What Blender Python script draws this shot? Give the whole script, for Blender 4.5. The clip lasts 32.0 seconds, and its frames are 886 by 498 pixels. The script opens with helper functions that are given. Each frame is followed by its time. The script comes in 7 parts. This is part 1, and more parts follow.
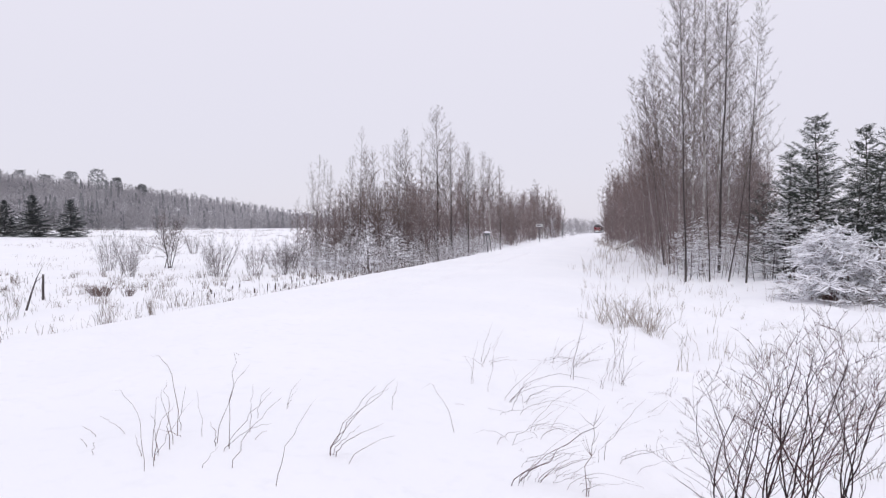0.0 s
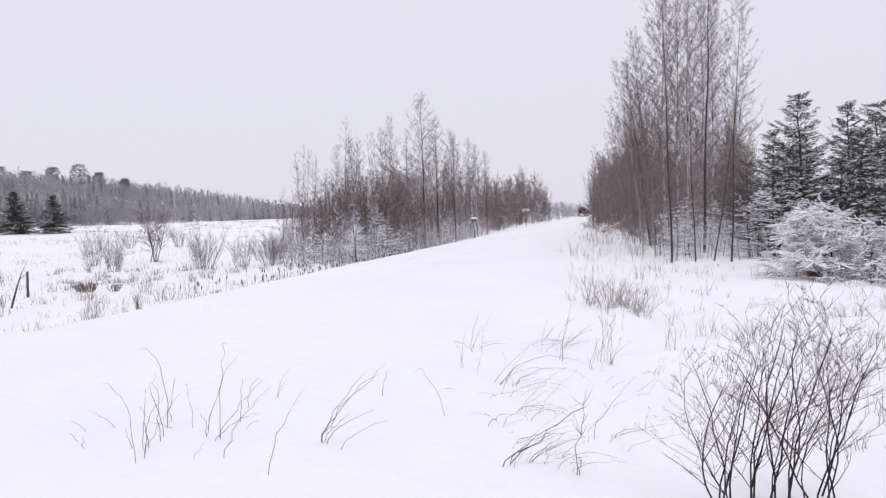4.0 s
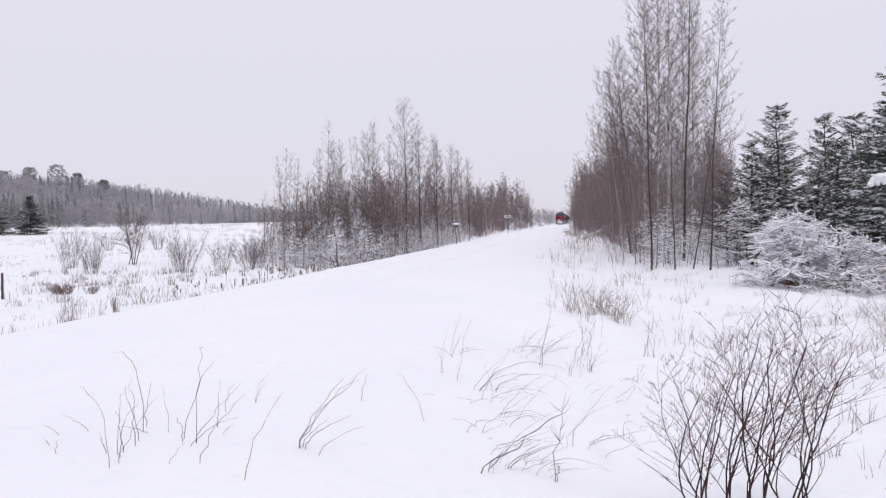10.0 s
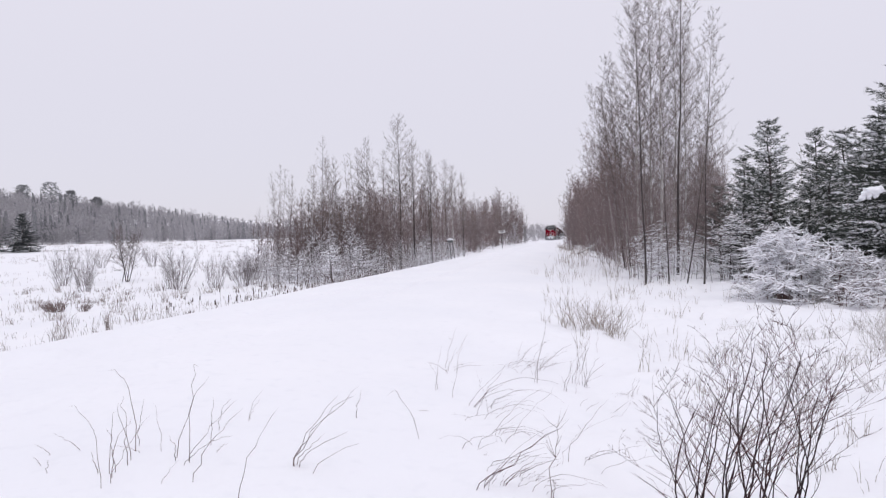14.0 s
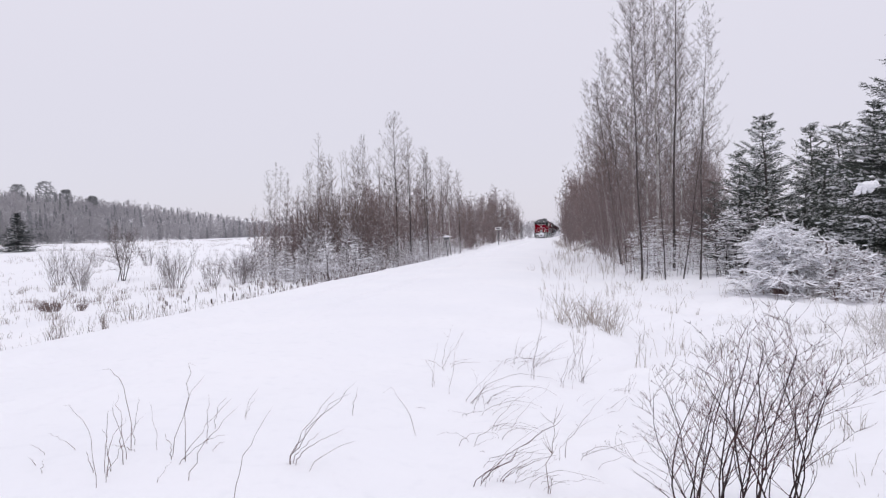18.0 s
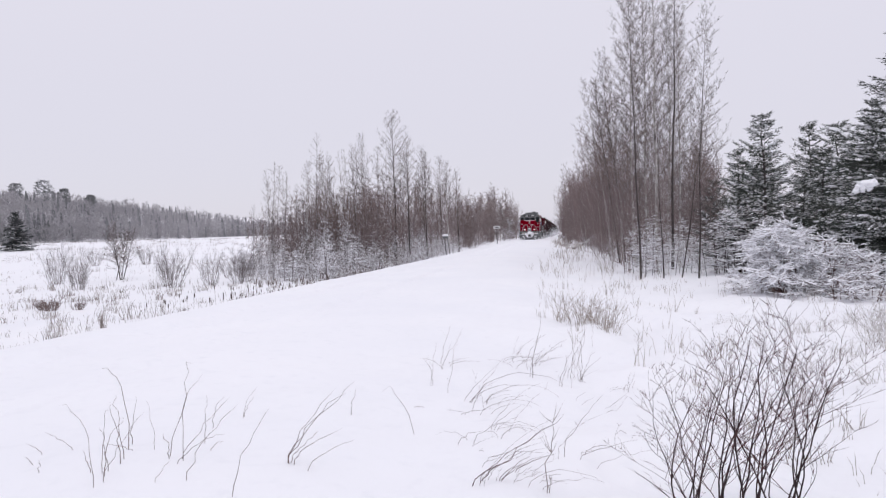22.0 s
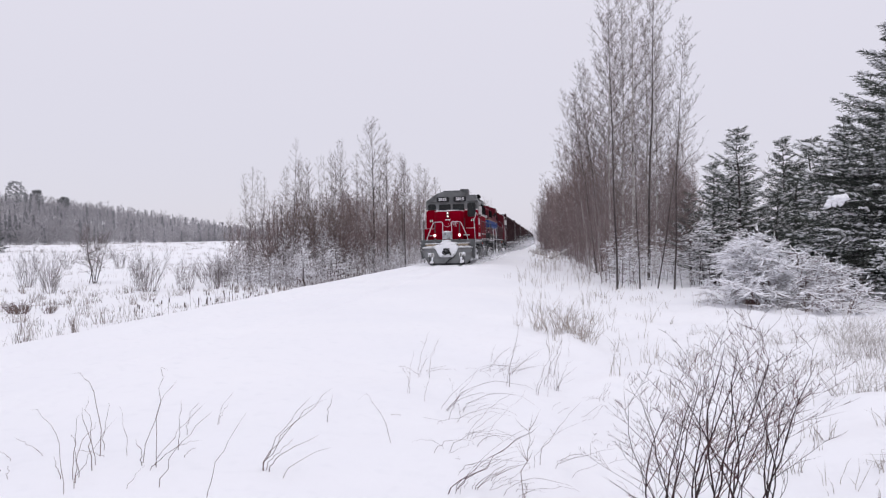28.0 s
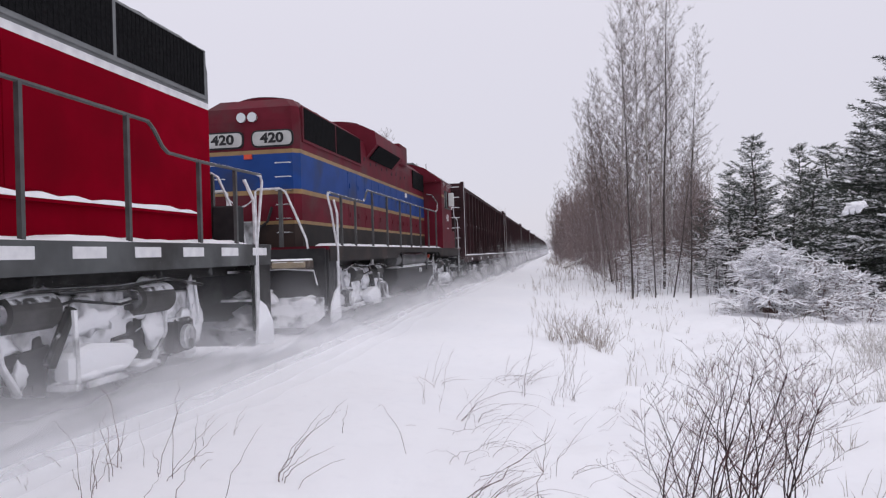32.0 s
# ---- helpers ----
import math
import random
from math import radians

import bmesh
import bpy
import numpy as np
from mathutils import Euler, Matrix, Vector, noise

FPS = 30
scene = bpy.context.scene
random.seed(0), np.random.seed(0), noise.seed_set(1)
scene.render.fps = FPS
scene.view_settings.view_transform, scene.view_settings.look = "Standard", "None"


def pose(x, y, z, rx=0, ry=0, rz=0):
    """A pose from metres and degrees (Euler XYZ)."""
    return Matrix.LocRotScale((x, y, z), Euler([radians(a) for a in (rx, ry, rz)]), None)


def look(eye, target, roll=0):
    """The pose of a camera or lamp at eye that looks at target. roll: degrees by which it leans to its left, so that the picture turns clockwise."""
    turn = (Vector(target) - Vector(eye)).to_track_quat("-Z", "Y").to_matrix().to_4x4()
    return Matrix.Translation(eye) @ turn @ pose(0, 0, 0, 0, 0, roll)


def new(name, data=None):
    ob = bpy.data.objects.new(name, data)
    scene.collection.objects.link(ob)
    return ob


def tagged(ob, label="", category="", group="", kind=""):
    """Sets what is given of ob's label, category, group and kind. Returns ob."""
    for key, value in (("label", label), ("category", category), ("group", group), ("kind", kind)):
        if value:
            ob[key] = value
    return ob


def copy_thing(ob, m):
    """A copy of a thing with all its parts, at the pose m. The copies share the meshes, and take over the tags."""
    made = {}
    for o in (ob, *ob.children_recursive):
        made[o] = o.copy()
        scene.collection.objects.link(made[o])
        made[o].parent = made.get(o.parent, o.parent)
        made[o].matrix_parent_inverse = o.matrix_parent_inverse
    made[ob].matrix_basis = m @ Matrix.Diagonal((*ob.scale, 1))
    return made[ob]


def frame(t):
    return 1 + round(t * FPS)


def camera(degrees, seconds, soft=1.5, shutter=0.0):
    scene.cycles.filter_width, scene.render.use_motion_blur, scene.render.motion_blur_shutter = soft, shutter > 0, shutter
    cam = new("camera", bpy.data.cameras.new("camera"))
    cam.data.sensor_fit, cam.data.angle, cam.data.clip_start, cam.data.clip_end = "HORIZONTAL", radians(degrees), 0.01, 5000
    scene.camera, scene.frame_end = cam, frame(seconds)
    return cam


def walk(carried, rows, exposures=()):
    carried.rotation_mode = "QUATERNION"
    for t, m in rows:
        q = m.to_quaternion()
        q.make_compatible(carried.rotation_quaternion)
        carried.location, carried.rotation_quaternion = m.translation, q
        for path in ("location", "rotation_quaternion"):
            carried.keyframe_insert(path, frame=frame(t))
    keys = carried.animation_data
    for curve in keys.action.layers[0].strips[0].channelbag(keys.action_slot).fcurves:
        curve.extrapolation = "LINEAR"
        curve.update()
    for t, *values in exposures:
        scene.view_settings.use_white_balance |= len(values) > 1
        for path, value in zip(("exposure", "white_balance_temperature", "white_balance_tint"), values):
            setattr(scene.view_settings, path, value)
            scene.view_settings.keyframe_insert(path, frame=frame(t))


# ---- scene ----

# ---- camera: hand-held at the trackside; the rails run along +y, rail top at z = 0 ----
TRACK_X = -5.207        # centre line of the track
SPEED = 11.67           # metres a second, towards the camera


def aim(x, y, z, yaw, pitch, roll):
    eye = Vector((x, y, z))
    a, b = radians(yaw), radians(pitch)
    return look(eye, eye + 10 * Vector((-math.sin(a) * math.cos(b), math.cos(a) * math.cos(b), math.sin(b))), roll)


EXPOSURES = [(0.0, 0.14), (6.0, 0.11), (14.0, 0.07), (25.0, 0.04), (29.0, 0.03), (32.0, 0.02)]
cam = camera(63.56, 32.0, soft=1.25)
walk(cam, [
    (0.0, aim(-0.013, -0.013, 1.332, 12.990, -1.285, -0.794)),
    (0.5, aim(-0.020, -0.016, 1.322, 12.146, -1.564, -1.946)),
    (1.0, aim(-0.007, -0.011, 1.324, 12.294, -1.529, -1.596)),
    (1.5, aim(-0.005, -0.014, 1.321, 12.248, -1.397, -1.599)),
    (2.0, aim(-0.007, -0.012, 1.321, 12.844, -1.591, -2.134)),
    (2.5, aim(-0.004, -0.015, 1.319, 13.110, -1.853, -2.424)),
    (3.0, aim(-0.005, -0.015, 1.317, 12.732, -2.159, -2.317)),
    (3.5, aim(-0.007, -0.013, 1.318, 12.347, -2.283, -2.188)),
    (5.5, aim(-0.005, -0.010, 1.316, 11.307, -2.507, -2.445)),
    (6.0, aim(-0.004, -0.009, 1.315, 11.183, -2.492, -2.262)),
    (6.5, aim(-0.007, -0.009, 1.315, 11.095, -2.409, -1.640)),
    (7.0, aim(-0.007, -0.005, 1.318, 11.073, -2.127, -1.358)),
    (7.5, aim(-0.007, -0.007, 1.316, 11.137, -1.955, -1.323)),
    (8.0, aim(-0.004, -0.008, 1.317, 11.115, -2.030, -1.505)),
    (8.5, aim(-0.003, -0.001, 1.314, 11.011, -2.103, -1.402)),
    (9.0, aim(-0.003, -0.007, 1.313, 10.893, -2.129, -1.710)),
    (9.5, aim(-0.001, -0.007, 1.315, 10.698, -2.087, -1.757)),
    (10.0, aim(0.000, -0.011, 1.317, 10.544, -1.959, -1.543)),
    (10.5, aim(0.001, -0.002, 1.316, 10.384, -1.826, -1.524)),
    (11.0, aim(-0.002, -0.004, 1.315, 10.310, -1.697, -1.301)),
    (11.5, aim(-0.002, -0.004, 1.317, 10.268, -1.437, -1.738)),
    (12.0, aim(0.003, -0.002, 1.316, 10.274, -1.263, -1.821)),
    (12.5, aim(-0.000, -0.007, 1.317, 10.260, -1.274, -1.601)),
    (13.0, aim(0.001, -0.007, 1.316, 10.176, -1.300, -1.612)),
    (13.5, aim(0.002, -0.013, 1.317, 10.158, -1.108, -1.661)),
    (14.0, aim(0.002, -0.011, 1.318, 10.059, -0.731, -1.837)),
    (14.5, aim(0.000, -0.002, 1.317, 10.134, -0.652, -1.785)),
    (16.5, aim(-0.001, 0.001, 1.313, 10.033, -0.735, -1.975)),
    (17.0, aim(-0.002, 0.003, 1.310, 9.839, -0.906, -1.937)),
    (17.5, aim(-0.000, 0.002, 1.313, 9.840, -1.028, -2.254)),
    (18.0, aim(0.006, 0.001, 1.314, 9.785, -0.967, -2.168)),
    (18.5, aim(0.000, 0.004, 1.314, 9.720, -0.947, -1.969)),
    (19.0, aim(0.001, 0.009, 1.314, 9.722, -0.798, -1.945)),
    (19.5, aim(-0.001, 0.011, 1.314, 9.725, -0.719, -1.915)),
    (20.0, aim(0.003, 0.012, 1.313, 9.757, -0.637, -1.761)),
    (20.5, aim(0.001, 0.006, 1.313, 9.740, -0.580, -1.791)),
    (21.0, aim(0.002, 0.012, 1.313, 9.731, -0.659, -1.811)),
    (21.5, aim(0.001, 0.005, 1.312, 9.691, -0.795, -1.901)),
    (22.0, aim(0.003, 0.016, 1.312, 9.680, -1.065, -2.188)),
    (22.5, aim(0.005, 0.015, 1.310, 9.876, -0.999, -2.249)),
    (23.0, aim(0.004, 0.006, 1.310, 9.456, -1.086, -1.975)),
    (23.5, aim(0.003, 0.011, 1.312, 9.186, -1.123, -2.069)),
    (24.0, aim(0.004, 0.006, 1.313, 9.001, -0.988, -1.931)),
    (24.5, aim(0.006, 0.008, 1.311, 8.752, -0.945, -1.887)),
    (25.0, aim(-0.001, 0.008, 1.308, 8.473, -1.014, -2.040)),
    (25.5, aim(-0.005, 0.010, 1.307, 8.221, -1.159, -1.783)),
    (27.5, aim(0.001, 0.004, 1.312, 7.863, -0.702, -1.374)),
    (28.0, aim(-0.001, 0.003, 1.312, 7.914, -0.480, -1.363)),
    (28.5, aim(-0.001, 0.002, 1.310, 7.977, -0.322, -1.621)),
    (29.0, aim(-0.000, 0.004, 1.311, 8.030, -0.294, -1.721)),
    (29.5, aim(0.003, 0.006, 1.311, 8.053, -0.294, -1.884)),
    (30.0, aim(0.001, 0.006, 1.311, 8.104, -0.404, -1.798)),
    (30.5, aim(0.005, 0.003, 1.312, 8.163, -0.304, -1.599)),
    (31.0, aim(0.005, 0.002, 1.313, 8.298, -0.082, -1.783)),
    (31.5, aim(0.001, -0.002, 1.314, 8.635, 0.167, -1.650)),
    (32.0, aim(0.001, 0.000, 1.313, 9.024, 0.359, -1.763)),
], EXPOSURES)

# ---- world: an even overcast sky, brighter overhead ----
world = bpy.data.worlds.new("overcast")
scene.world = world
world.use_nodes = True
wn, wl = world.node_tree.nodes, world.node_tree.links
wn.clear()
w_out = wn.new("ShaderNodeOutputWorld")
w_bg = wn.new("ShaderNodeBackground")
w_sky = wn.new("ShaderNodeTexSky")
w_sky.sky_type, w_sky.sun_disc = "NISHITA", False
w_sky.sun_elevation, w_sky.sun_rotation = radians(62), radians(139)
w_co = wn.new("ShaderNodeTexCoord")
w_sep = wn.new("ShaderNodeSeparateXYZ")
w_ramp = wn.new("ShaderNodeValToRGB")
w_ramp.color_ramp.elements[0].position, w_ramp.color_ramp.elements[0].color = 0.0, (0.65, 0.628, 0.712, 1)
w_ramp.color_ramp.elements[1].position, w_ramp.color_ramp.elements[1].color = 1.0, (0.93, 0.91, 0.99, 1)
mid = w_ramp.color_ramp.elements.new(0.3)
mid.color = (0.715, 0.692, 0.775, 1)
w_mix = wn.new("ShaderNodeMix")
w_mix.data_type = "RGBA"
w_mix.inputs["Factor"].default_value = 0.01
wl.new(w_co.outputs["Generated"], w_sep.inputs[0])
wl.new(w_sep.outputs["Z"], w_ramp.inputs[0])
wl.new(w_ramp.outputs[0], w_mix.inputs["A"])
wl.new(w_sky.outputs[0], w_mix.inputs["B"])
wl.new(w_mix.outputs["Result"], w_bg.inputs["Color"])
w_bg.inputs["Strength"].default_value = 1.0
wl.new(w_bg.outputs[0], w_out.inputs[0])

sun = new("sun", bpy.data.lights.new("sun", "SUN"))
sun.data.energy, sun.data.angle, sun.data.color = 0.36, radians(40), (1.0, 0.98, 0.95)
sun.matrix_world = look((0, 0, 50), (-0.35 * 50, 0.4 * 50, 0))


# ---- materials ----
def shader(name):
    m = bpy.data.materials.new(name)
    m.use_nodes = True
    return m, m.node_tree.nodes, m.node_tree.links, m.node_tree.nodes["Principled BSDF"]


def noise_fac(n, l, scale, detail=4.0, lo=0.35, hi=0.65, coord="Object"):
    co = n.new("ShaderNodeTexCoord")
    t = n.new("ShaderNodeTexNoise")
    t.inputs["Scale"].default_value, t.inputs["Detail"].default_value = scale, detail
    r = n.new("ShaderNodeMapRange")
    r.inputs[1].default_value, r.inputs[2].default_value = lo, hi
    l.new(co.outputs[coord], t.inputs["Vector"])
    l.new(t.outputs["Fac"], r.inputs[0])
    return r.outputs[0], t.outputs["Fac"]


def mixed(n, l, fac, a, b):
    """A colour mix; a and b are colours or sockets."""
    mx = n.new("ShaderNodeMix")
    mx.data_type = "RGBA"
    if isinstance(fac, float):
        mx.inputs["Factor"].default_value = fac
    else:
        l.new(fac, mx.inputs["Factor"])
    for key, c in (("A", a), ("B", b)):
        if isinstance(c, tuple):
            mx.inputs[key].default_value = (*c, 1)
        else:
            l.new(c, mx.inputs[key])
    return mx.outputs["Result"]


def surf(name, a, b, scale=6.0, rough=0.6, metal=0.0, bump=0.15, fine=60.0, dirt=None, dirt_scale=1.5, dirt_from=0.5, coat=0.0, snow=0.0, vary=0.0, spec=0.5, crisp=0.15):
    """Two tones broken up by noise, a fine relief, and if wanted blotches of dirt and snow lying on what faces up."""
    m, n, l, p = shader(name)
    f, _ = noise_fac(n, l, scale, 4.0, 0.5 - crisp, 0.5 + crisp)
    col = mixed(n, l, f, a, b)
    if dirt:
        d, _ = noise_fac(n, l, dirt_scale, 8.0, dirt_from, dirt_from + 0.2)
        col = mixed(n, l, d, col, dirt)
    if vary:
        oi = n.new("ShaderNodeObjectInfo")
        hv = n.new("ShaderNodeHueSaturation")
        mr = n.new("ShaderNodeMapRange")
        mr.inputs[3].default_value, mr.inputs[4].default_value = 1 - vary, 1 + vary
        l.new(oi.outputs["Random"], mr.inputs[0])
        l.new(mr.outputs[0], hv.inputs["Value"])
        l.new(col, hv.inputs["Color"])
        col = hv.outputs["Color"]
    p.inputs["Roughness"].default_value, p.inputs["Metallic"].default_value = rough, metal
    p.inputs["Coat Weight"].default_value = coat
    p.inputs["Specular IOR Level"].default_value = spec
    if snow:
        g = n.new("ShaderNodeNewGeometry")
        s = n.new("ShaderNodeSeparateXYZ")
        l.new(g.outputs["Normal"], s.inputs[0])
        ad = n.new("ShaderNodeMath")
        ad.operation = "ADD"
        _, raw = noise_fac(n, l, 9.0, 3.0)
        l.new(s.outputs["Z"], ad.inputs[0])
        l.new(raw, ad.inputs[1])
        r = n.new("ShaderNodeMapRange")
        r.inputs[1].default_value, r.inputs[2].default_value = 1.45 - snow, 1.6 - snow
        l.new(ad.outputs[0], r.inputs[0])
        col = mixed(n, l, r.outputs[0], col, (0.86, 0.87, 0.9))
    l.new(col, p.inputs["Base Color"])
    if bump:
        _, raw = noise_fac(n, l, fine, 5.0)
        bp = n.new("ShaderNodeBump")
        bp.inputs["Strength"].default_value, bp.inputs["Distance"].default_value = bump, 0.01
        l.new(raw, bp.inputs["Height"])
        l.new(bp.outputs[0], p.inputs["Normal"])
    return m


def snow_surface():
    m, n, l, p = shader("snow_cover")
    f, _ = noise_fac(n, l, 0.35, 5.0, 0.3, 0.7)
    col = mixed(n, l, f, (0.865, 0.87, 0.905), (0.91, 0.91, 0.935))
    f2, _ = noise_fac(n, l, 7.0, 6.0, 0.55, 0.8)
    col = mixed(n, l, f2, col, (0.84, 0.845, 0.88))
    l.new(col, p.inputs["Base Color"])
    p.inputs["Roughness"].default_value = 0.75
    p.inputs["Specular IOR Level"].default_value = 0.25
    _, a = noise_fac(n, l, 3.0, 6.0)
    _, b = noise_fac(n, l, 45.0, 4.0)
    b1, b2 = n.new("ShaderNodeBump"), n.new("ShaderNodeBump")
    b1.inputs["Strength"].default_value, b1.inputs["Distance"].default_value = 0.35, 0.05
    b2.inputs["Strength"].default_value, b2.inputs["Distance"].default_value = 0.3, 0.006
    l.new(a, b1.inputs["Height"])
    l.new(b, b2.inputs["Height"])
    l.new(b1.outputs[0], b2.inputs["Normal"])
    l.new(b2.outputs[0], p.inputs["Normal"])
    return m


SNOW = snow_surface()
SNOW_LUMP = surf("packed_snow", (0.85, 0.86, 0.89), (0.9, 0.9, 0.93), 5, 0.7, bump=0.5, fine=25)
BARK_PALE = surf("aspen_bark", (0.6, 0.58, 0.56), (0.34, 0.32, 0.31), 4, 0.85, bump=0.4, dirt=(0.06, 0.05, 0.05), dirt_scale=3, snow=0.25)
BARK_DARK = surf("dark_bark", (0.1, 0.085, 0.08), (0.05, 0.042, 0.042), 6, 0.9, bump=0.5, snow=0.3)
TWIG = surf("brown_twigs", (0.21, 0.172, 0.163), (0.125, 0.1, 0.096), 3, 0.85, bump=0, snow=0.12, vary=0.2)
TWIG_BROWN = surf("dark_brown_twigs", (0.235, 0.18, 0.172), (0.15, 0.113, 0.108), 3, 0.85, bump=0, snow=0.2, vary=0.2)
TWIG_GREY = surf("grey_twigs", (0.22, 0.195, 0.192), (0.13, 0.112, 0.115), 2, 0.85, bump=0, snow=0.35, vary=0.15)
TWIG_RED = surf("red_brown_stems", (0.115, 0.05, 0.05), (0.06, 0.03, 0.032), 8, 0.7, bump=0, spec=0.2)
TWIG_BARE = surf("bare_weed_stalks", (0.2, 0.13, 0.115), (0.1, 0.07, 0.065), 8, 0.7, bump=0)
TWIG_SNOWY = surf("snow_laden_twigs", (0.84, 0.84, 0.87), (0.15, 0.12, 0.115), 3.2, 0.85, bump=0, snow=0.45, crisp=0.04)
NEEDLE = surf("conifer_needles", (0.085, 0.095, 0.078), (0.045, 0.056, 0.048), 2, 0.8, bump=0, snow=0.0)
# haze over the distance is put into these three paler colours
NEEDLE_MID = surf("hazy_needles", (0.1, 0.108, 0.105), (0.06, 0.068, 0.068), 1, 0.9, bump=0)
NEEDLE_FAR = surf("hazed_far_needles", (0.27, 0.275, 0.285), (0.2, 0.205, 0.215), 0.05, 0.9, bump=0, snow=0.05)
WOODS_FAR = surf("hazed_far_twigs", (0.43, 0.415, 0.43), (0.32, 0.31, 0.325), 0.03, 0.9, bump=0, snow=0.05)
GRASS_DRY = surf("dry_grass_blades", (0.37, 0.32, 0.275), (0.24, 0.2, 0.175), 3, 0.85, bump=0, snow=0.1)
GRASS_FROST = surf("frosted_pale_grass", (0.55, 0.53, 0.51), (0.3, 0.27, 0.255), 4, 0.85, bump=0, snow=0.2)
REED_DARK = surf("frosted_reed_stalks", (0.3, 0.25, 0.225), (0.16, 0.13, 0.12), 1, 0.85, bump=0, snow=0.2)


# ---- mesh helpers ----
class Geo:
    """Loose lists of corners and faces, for foliage and ground."""

    def __init__(self):
        self.v, self.f = [], []

    def tube(self, pts, radii, sides=3):
        """A tapering tube along pts; a last radius of 0 closes it to a tip."""
        rings = []
        for k, (p, r) in enumerate(zip(pts, radii)):
            if r == 0:
                self.v.append(tuple(p))
                rings.append([len(self.v) - 1])
                continue
            d = (pts[min(k + 1, len(pts) - 1)] - pts[max(k - 1, 0)])
            a = d.cross(Vector((0.31, 0.95, 0.05)))
            a = a.normalized() if a.length > 1e-6 else Vector((1, 0, 0))
            b = d.normalized().cross(a)
            rings.append(list(range(len(self.v), len(self.v) + sides)))
            for s in range(sides):
                w = 2 * math.pi * s / sides
                self.v.append(tuple(p + r * (math.cos(w) * a + math.sin(w) * b)))
        for r0, r1 in zip(rings, rings[1:]):
            for s in range(sides):
                q = (s + 1) % sides
                if len(r1) == 1:
                    self.f.append((r0[s], r0[q], r1[0]))
                else:
                    self.f.append((r0[s], r0[q], r1[q], r1[s]))

    def lump(self, c, rx, ry, rz, seg=6, rng=random):
        """An uneven pillow of snow."""
        base = len(self.v)
        self.v.append((c[0], c[1], c[2] + rz))
        for ring, (h, w) in enumerate(((0.6, 0.7), (0.0, 1.0), (-0.45, 0.75))):
            for s in range(seg):
                a = 2 * math.pi * (s + 0.5 * ring) / seg
                k = w * rng.uniform(0.75, 1.2)
                self.v.append((c[0] + rx * k * math.cos(a), c[1] + ry * k * math.sin(a), c[2] + rz * h * rng.uniform(0.8, 1.2)))
        self.v.append((c[0], c[1], c[2] - 0.6 * rz))
        for s in range(seg):
            q = (s + 1) % seg
            self.f.append((base, base + 1 + s, base + 1 + q))
            for ring in (0, 1):
                i, j = base + 1 + ring * seg, base + 1 + (ring + 1) * seg
                self.f.append((i + s, j + s, j + q, i + q))
            self.f.append((base + 1 + 2 * seg + q, base + 1 + 2 * seg + s, base + 1 + 3 * seg))

    def mesh(self, name, material, smooth=False):
        me = bpy.data.meshes.new(name)
        me.from_pydata(self.v, [], self.f)
        me.materials.append(material)
        if smooth:
            me.polygons.foreach_set("use_smooth", [True] * len(me.polygons))
        me.update()
        return me


def piece(name, geo, material, parent, label="", smooth=False):
    ob = new(name, geo.mesh(name, material, smooth))
    ob.parent = parent
    return tagged(ob, label)


def at(x, y, z, turn=0.0, size=1.0, high=None):
    return pose(x, y, z, 0, 0, turn) @ Matrix.Diagonal((size, size, high or size, 1))


# ---- ground: one sheet of snow ----
def smooth(a, b, x):
    t = min(max((x - a) / (b - a), 0.0), 1.0)
    return t * t * (3 - 2 * t)


DRIFTS = ((-6.3, 7.7, 0.3, 0.1), (-6.4, 8.5, 0.3, 0.09), (-6.35, 9.0, 0.22, 0.07), (-6.4, 10.8, 0.35, 0.09), (-5.2, 10.6, 0.22, 0.06), (-6.6, 13.4, 0.4, 0.06))


